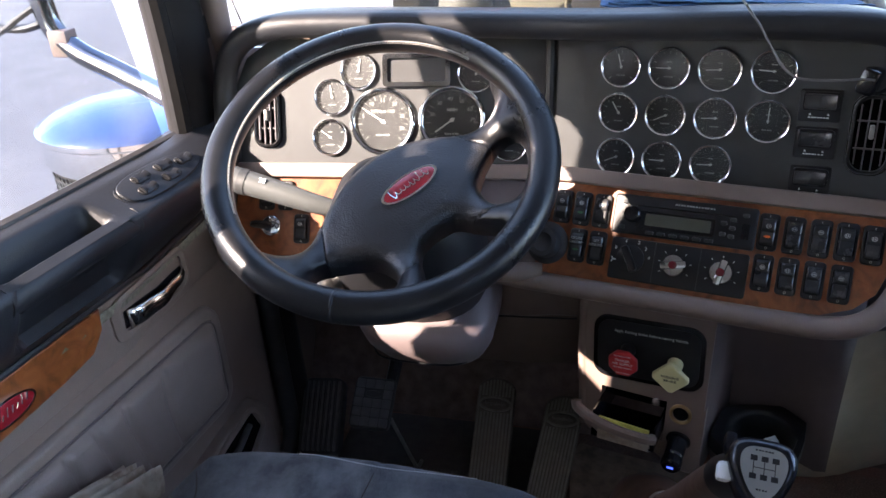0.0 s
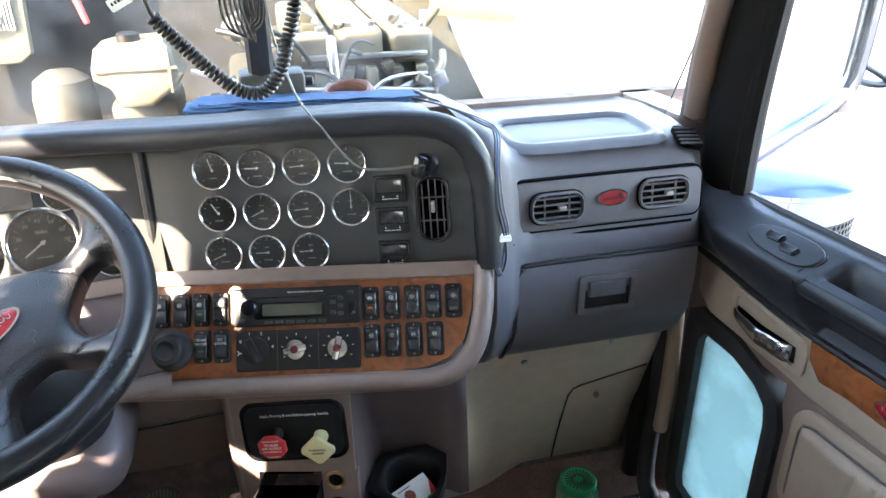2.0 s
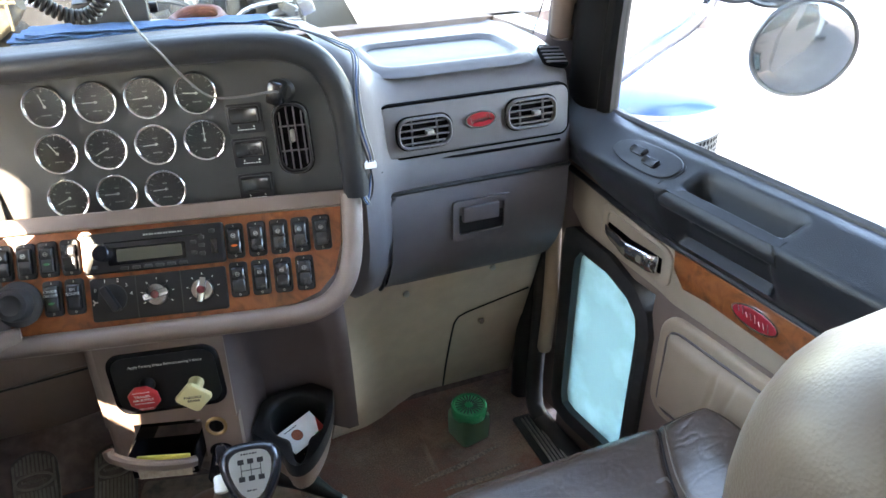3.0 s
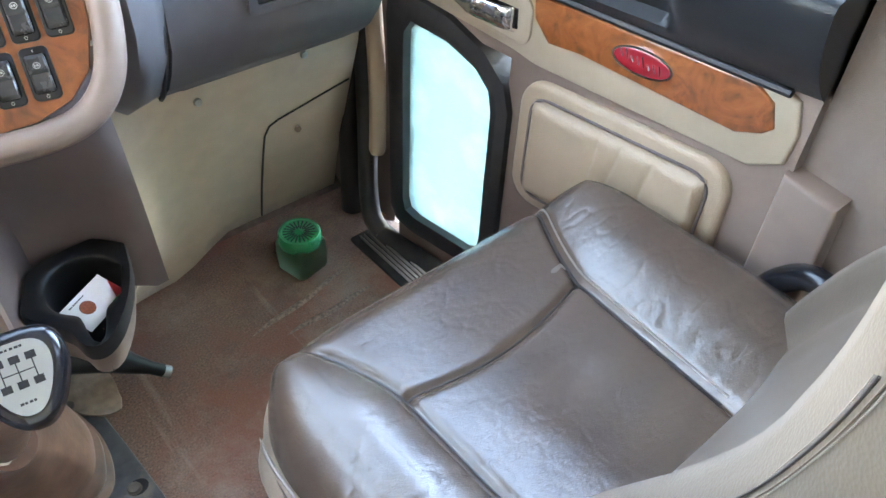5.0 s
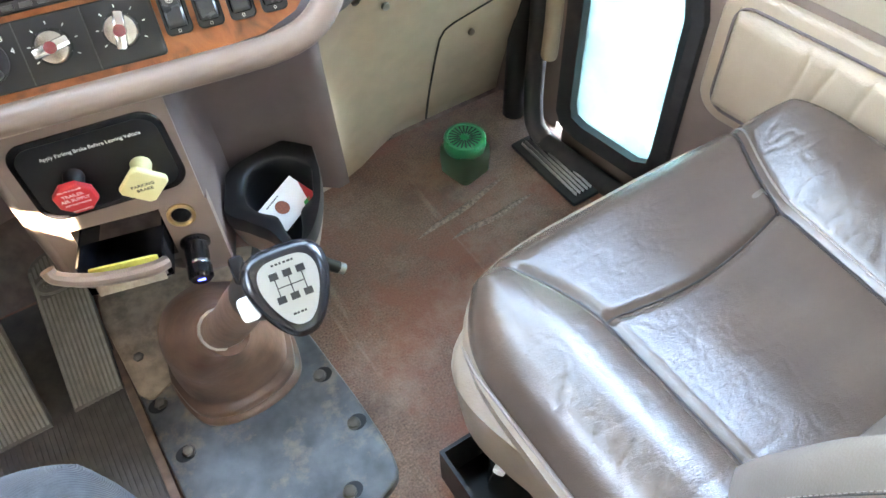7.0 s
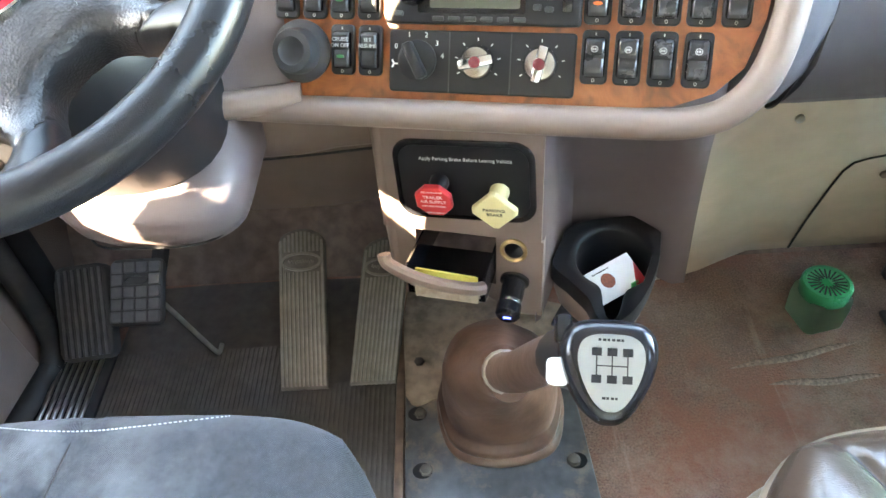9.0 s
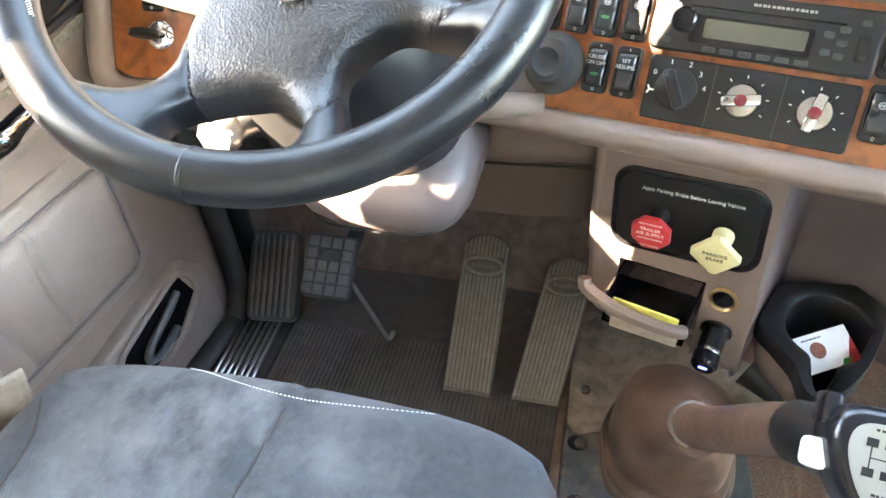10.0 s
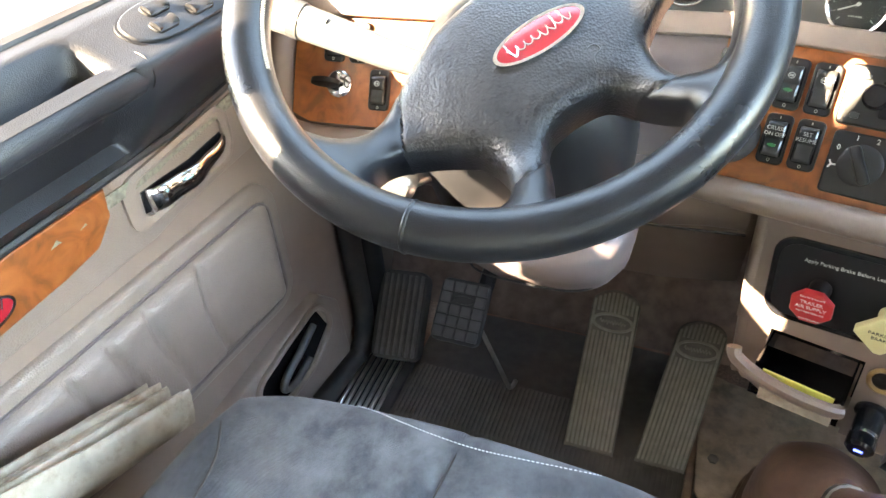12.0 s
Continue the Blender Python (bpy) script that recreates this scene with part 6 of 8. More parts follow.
def toe_y(x, z):
    y = 1.575 - 0.115 * min(1, max(0, (z - 0.06) / 0.38)) ** 1.15
    k = max(0, min(1, (0.44 - x) / 0.14))
    y -= (0.105 * k ** 1.6) * (1 - 0.55 * max(0, min(1, (z - 0.25) / 0.2))) * min(1, max(0, (z + 0.02) / 0.16))
    if x > 0.765:
        y += 4 * (x - 0.765) ** 1.3
    y -= 0.006 * bump1(x, 0.47, 0.04)
    return y


for j in range(19):
    row = []
    for x in xs:
        low = 0.002 + 0.060 * min(1, max(0, (x - 0.40) / 0.10)) ** 1.4
        z = low + (0.565 - low) * j / 18
        row.append((x, toe_y(x, z), z))
    rows.append(row)
sheet(bm, rows, 0.012, (0, 1, 0))
part("moulding", bm, M_BEIGE, toe, smooth=80)
bm = bmesh.new()
tube(bm, [(x, toe_y(x, z) - 0.0005, z) for x, z in ((0.594, 0.064), (0.594, 0.15), (0.5945, 0.24), (0.5955, 0.285), (0.603, 0.305), (0.62, 0.314), (0.70, 0.335), (0.76, 0.350))], 0.0022, 6)
part("hatch_gap", bm, M_BLACK, toe)
for x, z in ((0.47, 0.428), (0.655, 0.445), (0.322, 0.33), (0.66, 0.275)):
    bm = bmesh.new()
    lathe(bm, [(0.0065, 0), (0.006, 0.004), (0.001, 0.005)], 12, look((x, toe_y(x, z) - 0.004, z), (x, 2.5, z)))
    part("clip", bm, M_STEEL if z > 0.3 else M_TAUPE, toe)

# knee panel at the driver's side
knee = thing("knee_panel", "taupe panel below the driver instruments", "panel", at=(-0.4, 1.5, 0.5))
bm = bmesh.new()
rows = []
for y, z in ((1.40, 0.585), (1.405, 0.55), (1.42, 0.50), (1.432, 0.455), (1.45, 0.42), (1.475, 0.40)):
    rows.append([(x, y + 0.02 * bump1(x, -0.12, 0.05), z) for x in (-0.73, -0.6, -0.45, -0.3, -0.2, -0.15, -0.10)])
sheet(bm, rows, 0.015, (0, 1, 0))
part("upper_panel", bm, M_TAUPE, knee)
bm = bmesh.new()
rows = []
for y, z in ((1.50, 0.50), (1.53, 0.40), (1.56, 0.30), (1.60, 0.20)):
    rows.append([(x, y + 0.03 * bump1(x, -0.10, 0.04), z) for x in (-0.34, -0.28, -0.2, -0.14, -0.08)])
sheet(bm, rows, 0.015, (0, 1, 0))
part("lower_panel", bm, M_TAUPE, knee)
bm = bmesh.new()
tube(bm, [(-0.33, 1.446, 0.418), (-0.235, 1.446, 0.418), (-0.17, 1.448, 0.420), (-0.10, 1.455, 0.420)], 0.0018, 6)
part("panel_gap", bm, M_BLACK, knee)


# ---- seats ----
def skin_of(ob):
    """The nearest place on a part's skin."""
    me = ob.data
    tree = BVHTree.FromPolygons([v.co for v in me.vertices], [p.vertices[:] for p in me.polygons])

    def near(p, lift=0.0, down=True):
        if down:
            hit = tree.ray_cast(Vector((p[0], p[1], 2.0)), Vector((0, 0, -1)))
        else:
            hit = tree.find_nearest(Vector(p))
        return (hit[0] + hit[1] * lift) if hit[0] is not None else Vector(p)

    return near


def seat_cushion(bm, x0, x1, y0, y1, top, bottom, seams, crown, n=64):
    """A soft block with rounded rim; seams(x, y) sinks the skin."""
    nx, ny = n, n
    grid = []
    for j in range(ny + 1):
        row = []
        for i in range(nx + 1):
            s, t = 2 * i / nx - 1, 2 * j / ny - 1
            # square to rounded square
            a, b = s * math.sqrt(1 - 0.30 * t * t * abs(t) ** 3), t * math.sqrt(1 - 0.30 * s * s * abs(s) ** 3)
            x, y = (x0 + x1) / 2 + a * (x1 - x0) / 2, (y0 + y1) / 2 + b * (y1 - y0) / 2
            e = max(abs(s), abs(t))
            fall = 0.0 if e < 0.80 else (1 - math.sqrt(max(0, 1 - ((e - 0.80) / 0.20) ** 2)))
            z = top - fall * crown + seams(x, y) * (1 - fall)
            row.append((x, y, z))
        grid.append(row)
    A = [[bm.verts.new(p) for p in r] for r in grid]
    for j in range(ny):
        for i in range(nx):
            bm.faces.new((A[j][i], A[j][i + 1], A[j + 1][i + 1], A[j + 1][i]))
    rim = A[0][:] + [A[j][-1] for j in range(1, ny + 1)] + A[-1][-2::-1] + [A[j][0] for j in range(ny - 1, 0, -1)]
    low = [bm.verts.new((v.co.x * 0.97 + (x0 + x1) / 2 * 0.03, v.co.y * 0.97 + (y0 + y1) / 2 * 0.03, bottom)) for v in rim]
    k = len(rim)
    for i in range(k):
        bm.faces.new((rim[i], low[i], low[(i + 1) % k], rim[(i + 1) % k]))
    bm.faces.new(low)
    return bm


seat = thing("passenger_seat", "worn grey-brown leather passenger seat with beige sides", "seat", "seats", at=(0.58, 0.8, 0))


def seam_l(y):
    return 0.410 - 0.055 * max(0, (y - 0.885) / 0.14) ** 1.5


def seam_r(y):
    return 0.69 + 0.072 * max(0, (y - 0.885) / 0.15) ** 1.3 - 0.02 * max(0, (0.885 - y) / 0.25)


def seam_c(x):
    k = min(1, max(0, (x - 0.41) / 0.28))
    return 0.885 - 0.016 * math.sin(math.pi * k) + 0.004 * k


def p_seams(x, y):
    l, r, c = seam_l(y), seam_r(y), seam_c(x)
    z = -0.009 * bump1(x, l, 0.007) - 0.009 * bump1(x, r, 0.007)
    if l < x < r:
        u = math.sin(math.pi * min(1, max(0, (x - l) / (r - l))))
        z += -0.010 * u - 0.006 * bump1(y, c, 0.006)
        if y < c:
            z -= 0.007 * bump1(x, 0.560 - 0.10 * (y - 0.75), 0.045) * min(1, (c - y) / 0.08)
    elif x >= r:
        z += 0.040 * math.sin(min(1, (x - r) / 0.14) * math.pi * 0.62)
    else:
        z += 0.020 * math.sin(min(1, (l - x) / 0.09) * math.pi * 0.62)
    # long soft wrinkles and finer ones across the bolsters
    w1 = abs(noise.noise((x * 6 + 3, y * 9, 3.0)))
    w2 = abs(noise.noise((x * 17, y * 26 + 5, 6.0)))
    side = 1.0 if (x < l or x > r) else 0.55
    z -= side * (0.0004 * math.exp(-(w1 / 0.022) ** 2) + 0.0005 * math.exp(-(w2 / 0.035) ** 2))
    w3 = abs(noise.noise((x * 30 + 2, y * 52, 9.0)))
    w4 = abs(noise.noise((x * 62, y * 40 + 1, 4.0)))
    z -= 0.00022 * math.exp(-(w3 / 0.06) ** 2) + 0.00016 * math.exp(-(w4 / 0.09) ** 2)
    z += 0.0030 * noise.noise((x * 5, y * 5, 2.0)) + 0.0005 * noise.noise((x * 16, y * 34, 5.0))
    return z


bm = bmesh.new()
seat_cushion(bm, 0.266, 0.878, 0.50, 1.052, 0.372, 0.288, p_seams, 0.078, 240)
pc = part("cushion", bm, M_SEAT, seat, "creased grey-brown leather cushion", smooth=180)
on_pc = skin_of(pc)
M_SEAM = mat("dark_seam", (0.022, 0.017, 0.016), 0.6)
M_PIPE = mat("worn_piping", (0.21, 0.17, 0.145), 0.3)


def seam(name, pts, material, r, parent, near, lift=0.0, down=True):
    bm = bmesh.new()
    P = [near(p, lift, down) for p in smooth_path(pts, 14)]
    for _ in range(12):
        P = [P[0]] + [(a + b * 2 + c) / 4 for a, b, c in zip(P, P[1:], P[2:])] + [P[-1]]
    tube(bm, P, r, 6)
    return part(name, bm, material, parent)


YS = [1.035 - 0.0285 * i for i in range(14)]
XS = [0.411 + 0.0279 * i for i in range(11)]
seam("seam", [(seam_l(y), y, 0) for y in YS], M_SEAM, 0.0015, pc, on_pc, 0.0002)
seam("seam", [(seam_r(y), y, 0) for y in YS], M_SEAM, 0.0017, pc, on_pc, 0.0002)
seam("piping_line", [(seam_r(y) + 0.0075, y, 0) for y in YS], M_PIPE, 0.0016, pc, on_pc, 0.0002)
seam("seam", [(x, seam_c(x), 0) for x in XS], M_SEAM, 0.0014, pc, on_pc, 0.0006)
def taper_in(bm):
    """Draws the inner side of the base in towards the back."""
    for v in bm.verts:
        v.co.x += 0.048 * min(1, max(0, (1.0 - v.co.y) / 0.16)) * min(1, max(0, (0.57 - v.co.x) / 0.31))
    return bm


bm = bmesh.new()
seat_cushion(bm, 0.234, 0.882, 0.47, 1.052, 0.268, 0.13, lambda x, y: 0, 0.022, 40)
part("seat_base", taper_in(bm), M_SIDE, seat, "beige vinyl seat base")
# black block paints the shade between seat base and cushion
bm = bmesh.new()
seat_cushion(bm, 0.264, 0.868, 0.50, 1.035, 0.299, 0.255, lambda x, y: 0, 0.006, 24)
part("seat_gap_shade", taper_in(bm), M_GAPSHADE, seat)
bm = bmesh.new()
seat_cushion(bm, 0.261, 0.882, 0.49, 1.055, 0.331, 0.298, lambda x, y: 0, 0.012, 48)
for v in bm.verts:
    if v.co.z < 0.305 and v.co.x < 0.40:
        v.co.x -= 0.008
part("side_band", bm, M_SIDE, seat, "beige vinyl band round the cushion", smooth=60)
bm = bmesh.new()
tube(bm, smooth_path([(0.2745, 0.965, 0.3285), (0.2675, 0.93, 0.3305), (0.2665, 0.88, 0.331), (0.2665, 0.75, 0.331), (0.267, 0.6, 0.331)], 6), lambda t: 0.0006 + 0.002 * min(1, 6 * t), 8)
part("piping", bm, M_PIPE, seat)
# backrest: leaning slab with proud side wings and a hollow middle
def ramp(v, table):
    for (a0, b0), (a1, b1) in zip(table, table[1:]):
        if v <= a1:
            return b0 + (b1 - b0) * (v - a0) / (a1 - a0)
    return table[-1][1]


FRONT = ((0.24, 0.73), (0.30, 0.72), (0.42, 0.70), (0.52, 0.665), (0.62, 0.615), (0.70, 0.586), (0.78, 0.574), (0.88, 0.574), (0.95, 0.580), (1.0, 0.574), (1.04, 0.552))
bm = bmesh.new()
loops = []
NZ = 40
for k in range(NZ + 1):
    z = 0.24 + 0.80 * k / NZ
    t = max(0, (z - 0.90) / 0.14)
    half = 0.268 * math.sqrt(max(0.03, 1 - 0.55 * t ** 3))
    yf = (ramp(z - 0.02, FRONT) + ramp(z, FRONT) + ramp(z + 0.02, FRONT)) / 3
    thick = 0.20 * math.sqrt(max(0.05, 1 - max(0, (z - 0.94) / 0.105) ** 2))
    yb = yf - 0.10 - 0.02 * t
    loop = []
    n = 72
    for i in range(n):
        q = 2 * math.pi * i / n
        cs, sn = math.cos(q), math.sin(q)
        px = math.copysign(abs(cs) ** 0.62, cs) * half
        py = math.copysign(abs(sn) ** 0.75, sn) * thick / 2
        if sn > 0:
            inn = 1 - min(1, abs(px) / (half * 0.74)) ** 4
            py -= 0.062 * inn * min(1, (1.02 - z) / 0.12 if z > 0.90 else 1)
            py -= 0.006 * bump1(abs(px), half * 0.60, 0.008)
        loop.append((0.597 + px, yb + py + 0.003 * noise.noise((px * 8, z * 8, 4)), z))
    loops.append(loop)
loft(bm, loops)
br = part("backrest", bm, M_SEATB, seat, "grey-beige leather backrest with stitched wings", smooth=80)
on_br = skin_of(br)
WING = [(0.345, 0.685, 0.38), (0.346, 0.624, 0.535), (0.348, 0.579, 0.667), (0.349, 0.557, 0.733), (0.350, 0.546, 0.778), (0.350, 0.542, 0.81)]
for o in (0.0, 0.009):
    seam("wing_seam", [(x, y - o, z + o * 0.5) for x, y, z in WING], M_SEATB if o else M_SEAM, 0.0007, br, on_br, 0.0006, False)
bm = bmesh.new()
for o in (-0.004, 0.013):
    pts = [on_br((x, y - o, z + o * 0.5), 0.0010, False) for x, y, z in smooth_path(WING, 26)]
    for _ in range(6):
        pts = [pts[0]] + [(p + q * 2 + r) / 4 for p, q, r in zip(pts, pts[1:], pts[2:])] + [pts[-1]]
    for p, q in zip(pts, pts[1:]):
        tube(bm, [p, p.lerp(q, 0.6)], 0.0005, 5)
tagged(part("stitches", bm, M_PIPE, br), kind="stuff")
bm = bmesh.new()
tube(bm, smooth_path([(0.845, 0.74, 0.30), (0.862, 0.73, 0.375), (0.858, 0.69, 0.425), (0.846, 0.64, 0.425), (0.84, 0.60, 0.40)], 6), lambda t: 0.018 - 0.003 * t, 14)
part("recliner_loop", bm, M_GLOSSB, seat, "glossy black loop handle")
bm = bmesh.new()
box(bm, 0.36, 0.80, 0.52, 0.98, 0.0, 0.14, edge=0.02)
part("pedestal", bm, M_BLACK, seat)

dseat = thing("driver_seat", "dark blue-grey fabric driver seat with dusty worn patches", "seat", "seats", at=(-0.35, 0.75, 0))


def d_seams(x, y):
    z = 0.010 * bump1(x, -0.35, 0.2)
    z -= 0.004 * bump1(x, -0.335 + 0.10 * (y - 1.0), 0.006)
    z += 0.004 * noise.noise((x * 7, y * 7, 9.0)) + 0.001 * noise.noise((x * 40, y * 30, 3.0))
    return z


bm = bmesh.new()
seat_cushion(bm, -0.625, -0.055, 0.45, 1.048, 0.458, 0.30, d_seams, 0.085, 90)
dc = part("cushion", bm, M_FABRIC, dseat, "dark blue-grey ribbed fabric cushion", smooth=180)
on_dc = skin_of(dc)
bm = bmesh.new()
pts = smooth_path([on_dc(p, 0.0008) for p in ((-0.455, 1.026, 0), (-0.43, 1.018, 0), (-0.40, 1.008, 0), (-0.36, 1.000, 0), (-0.32, 0.998, 0), (-0.284, 1.002, 0), (-0.243, 1.010, 0), (-0.205, 1.020, 0))], 10)
for i in range(0, len(pts) - 1):
    p, q = pts[i], pts[i + 1]
    tube(bm, [p, p.lerp(q, 0.55)], 0.0006, 5)
tagged(part("stitches", bm, M_WHITE, dc, "white dashed stitching"), kind="stuff")
seam("seam", [(-0.333, 1.03, 0), (-0.335, 0.97, 0), (-0.345, 0.88, 0), (-0.36, 0.76, 0)], M_SEAM, 0.0012, dc, on_dc)
seam("seam", [(-0.595, 0.99, 0), (-0.565, 0.95, 0), (-0.545, 0.90, 0), (-0.54, 0.80, 0)], M_SEAM, 0.0014, dc, on_dc)
bm = bmesh.new()
seat_cushion(bm, -0.61, -0.09, 0.45, 1.04, 0.33, 0.16, lambda x, y: 0, 0.03, 20)
part("seat_base", bm, M_BLACK, dseat)
bm = bmesh.new()
box(bm, -0.55, -0.15, 0.5, 0.95, 0.0, 0.18, edge=0.02)
part("pedestal", bm, M_BLACK, dseat)


# ---- pedals, gear lever, floor ----
def treadle(x0, y0, z0, x1, y1, z1, w, ribs, name, label, badge=True):
    """A long ribbed pedal from heel (0) to toe (1)."""
    ob = thing(name, label, "pedal", "pedals", at=(x0, y0, 0))
    a, b = Vector((x0, y0, z0)), Vector((x1, y1, z1))
    u = Vector((1, 0, 0))
    v = (b - a)
    L = v.length
    m = basis(a, u, u.cross(v))
    sk = Matrix.Identity(4)
    sk[0][1] = (x1 - x0) / L
    m = m @ sk
    top = [(w / 2 * math.cos(radians(t)), L - 0.025 + 0.025 * math.sin(radians(t))) for t in range(0, 181, 20)]
    bm = bmesh.new()
    prism(bm, [(-w / 2, 0), (w / 2, 0)] + top, -0.016, 0.0, m, edge=0.004)
    part("plate", bm, M_PLATED, ob, "dark metal plate")
    for i in range(ribs):
        x = -w / 2 + w * (i + 0.7) / (ribs + 0.4)
        y1_ = L - 0.006 - 0.02 * (2 * abs(x) / w) ** 2
        for q0, q1 in (((0.006, L * 0.72), (L * 0.72 + 0.036, y1_)) if badge and abs(x) < w * 0.42 else ((0.006, y1_),)):
            bm = bmesh.new()
            box(bm, x - w / ribs * 0.27, x + w / ribs * 0.27, q0, q1, 0, 0.0022, m)
            part("rib", bm, M_PEDAL, ob, smooth=0)
    if badge:
        bm = bmesh.new()
        cy = L * 0.72 + 0.018
        frame_ring(bm, ellipse(w * 0.44, 0.0165, 28, 0, cy), ellipse(w * 0.38, 0.0125, 28, 0, cy), 0, 0.0045, m)
        pts = [(w * (-0.27 + 0.54 * i / 60), cy + (0.0045 if i % 16 < 4 else 0.0024) * math.sin(i * 0.95), 0.0032) for i in range(61)]
        tube(bm, pts, 0.0009, 5, m)
        part("oval_emblem", bm, M_PEDAL, ob, "raised oval emblem")
    return ob


treadle(-0.258, 1.357, 0.012, -0.262, 1.585, 0.165, 0.080, 11, "brake_pedal", "long ribbed worn metal brake pedal")
treadle(-0.146, 1.362, 0.010, -0.113, 1.565, 0.150, 0.078, 11, "accelerator_pedal", "long ribbed worn metal accelerator pedal")

ob = thing("clutch_pedal", "square black rubber clutch pedal with grooves", "pedal", "pedals", at=(-0.48, 1.42, 0))
m = basis((-0.494, 1.425, 0.196), (1, 0, 0), (0, -0.60, 0.80))
bm = bmesh.new()
prism(bm, rrect(0.084, 0.105, 0.012, 4), -0.012, 0.0, m, edge=0.004)
part("pad", bm, M_RUBBER, ob)
for i in range(4):
    for j in range(5):
        if i in (1, 2) and j == 3:
            continue
        bm = bmesh.new()
        box(bm, -0.038 + i * 0.0195, -0.0205 + i * 0.0195, -0.047 + j * 0.0192, -0.030 + j * 0.0192, -0.001, 0.003, m, 0.001, 1)
        part("tread_block", bm, M_GREYR, ob)
bm = bmesh.new()
frame_ring(bm, ellipse(0.019, 0.008, 20, 0, 0.019), ellipse(0.016, 0.0058, 20, 0, 0.019), 0, 0.0035, m)
part("oval_emblem", bm, M_RUBBER, ob)
bm = bmesh.new()
tube(bm, smooth_path([(-0.47, 1.44, 0.19), (-0.47, 1.52, 0.22), (-0.46, 1.62, 0.35)], 4), 0.014, 8)
part("arm", bm, M_BLACK, ob)

ob = thing("foot_rest", "ribbed black rubber foot rest", "foot rest", at=(-0.6, 1.5, 0))
m = basis((-0.636, 1.480, 0.095), (1, 0.12, 0), (0.02, -0.66, 0.75))
bm = bmesh.new()
prism(bm, rrect(0.092, 0.165, 0.018, 4), -0.03, 0.0, m, edge=0.005)
part("pad", bm, M_RUBBER, ob)
for i in range(7):
    bm = bmesh.new()
    box(bm, -0.036 + i * 0.0115, -0.030 + i * 0.0115, -0.075, 0.075, -0.001, 0.004, m, 0.001, 1)
    part("rib", bm, M_GREYR, ob)

ob = thing("floor_rod", "thin bare metal rod beside the clutch pedal", "rod", at=(-0.40, 1.43, 0))
bm = bmesh.new()
tube(bm, smooth_path([(-0.462, 1.43, 0.160), (-0.438, 1.43, 0.097), (-0.416, 1.43, 0.040), (-0.409, 1.432, 0.030), (-0.402, 1.436, 0.045)], 4), 0.004, 8)
part("rod", bm, M_STEEL, ob)

# rubber mat
mt = thing("rubber_mat", "dirty ribbed black rubber floor mat", "floor mat", at=(-0.35, 1.2, 0))
bm = bmesh.new()
prism(bm, [(-0.60, 0.60), (-0.100, 0.60), (-0.100, 1.61), (-0.30, 1.615), (-0.45, 1.615), (-0.60, 1.61)], 0.001, 0.007, None, edge=0.002)
part("sheet", bm, M_MAT, mt)
bm = bmesh.new()
for i in range(62):
    x = -0.594 + i * 0.008
    box(bm, x, x + 0.0042, 0.62, 1.37 if x > -0.30 else 1.455, 0.0065, 0.0092)
tagged(part("rib_field", bm, M_MAT, mt, smooth=0), kind="stuff")
bm = bmesh.new()
box(bm, -0.106, -0.092, 0.7, 1.44, 0.0, 0.014, edge=0.003)
part("edge_strip", bm, mat("rusty_edge", (0.16, 0.10, 0.07), 0.7, var=0.4, scale=40), mt, "rusty metal edge strip")

# door sill plates
for x0, x1, y0, y1, g in ((0.738, 0.800, 1.278, 1.450, 1), (-0.694, -0.614, 1.290, 1.446, -1)):
    ob = thing("sill_plate", "ribbed bare metal door sill plate", "sill plate", "door sill plates", at=((x0 + x1) / 2, (y0 + y1) / 2, 0))
    bm = bmesh.new()
    box(bm, x0 - 0.014, x1 + 0.014, y0 - 0.014, y1 + 0.014, 0.0, 0.012, edge=0.005)
    part("rubber_surround", bm, M_RUBBER, ob)
    n = 7
    for i in range(n):
        bm = bmesh.new()
        xx = x0 + (x1 - x0) * i / n
        box(bm, xx + 0.0015, xx + (x1 - x0) / n - 0.0035, y0, y1, 0.010, 0.0175, edge=0.0015, seg=1)
        part("rib", bm, M_STEEL, ob)

# gear lever
gl = thing("gear_lever", "gear lever in a brown rubber boot with a diagram knob", "gear lever", at=(0.05, 1.25, 0))
bm = bmesh.new()
pl = [(-0.088, 1.10), (-0.07, 1.02), (-0.02, 0.985), (0.09, 0.975), (0.165, 0.985), (0.192, 1.03), (0.188, 1.20), (0.165, 1.44), (0.12, 1.485), (-0.03, 1.49), (-0.085, 1.46)]
pl = [(p.x, p.y) for p in smooth_path([(a, b, 0) for a, b in pl], 3, True)]
prism(bm, pl, 0.0, 0.018, None, edge=0.005)
base = part("floor_plate", bm, M_PLATE, gl, "dusty dark floor plate")
for x, y in ((0.161, 1.202), (0.167, 1.101), (0.112, 1.012), (-0.068, 1.395), (-0.066, 1.296), (-0.058, 1.197), (-0.04, 1.075), (0.14, 1.40), (0.05, 1.455)):
    bm = bmesh.new()
    prism(bm, ellipse(0.015, 0.013, 20, x + (0.005 if x > 0.05 else -0.005), y), 0.0175, 0.0188)
    part("bolt_recess", bm, M_BLACK, base)
    bm = bmesh.new()
    lathe(bm, [(0.0105, 0.017), (0.0105, 0.020), (0.0085, 0.0205), (0.0085, 0.025), (0.005, 0.027), (0.001, 0.027)], 6 if x < 0 else 14, Matrix.Translation((x, y, 0)))
    part("bolt", bm, M_PLATED, base)
bm = bmesh.new()
edge = [(-0.088, 1.33), (-0.05, 1.318), (0.0, 1.345), (0.05, 1.425), (0.12, 1.41), (0.165, 1.36), (0.20, 1.345), (0.215, 1.40), (0.20, 1.50), (-0.03, 1.56), (-0.088, 1.55)]
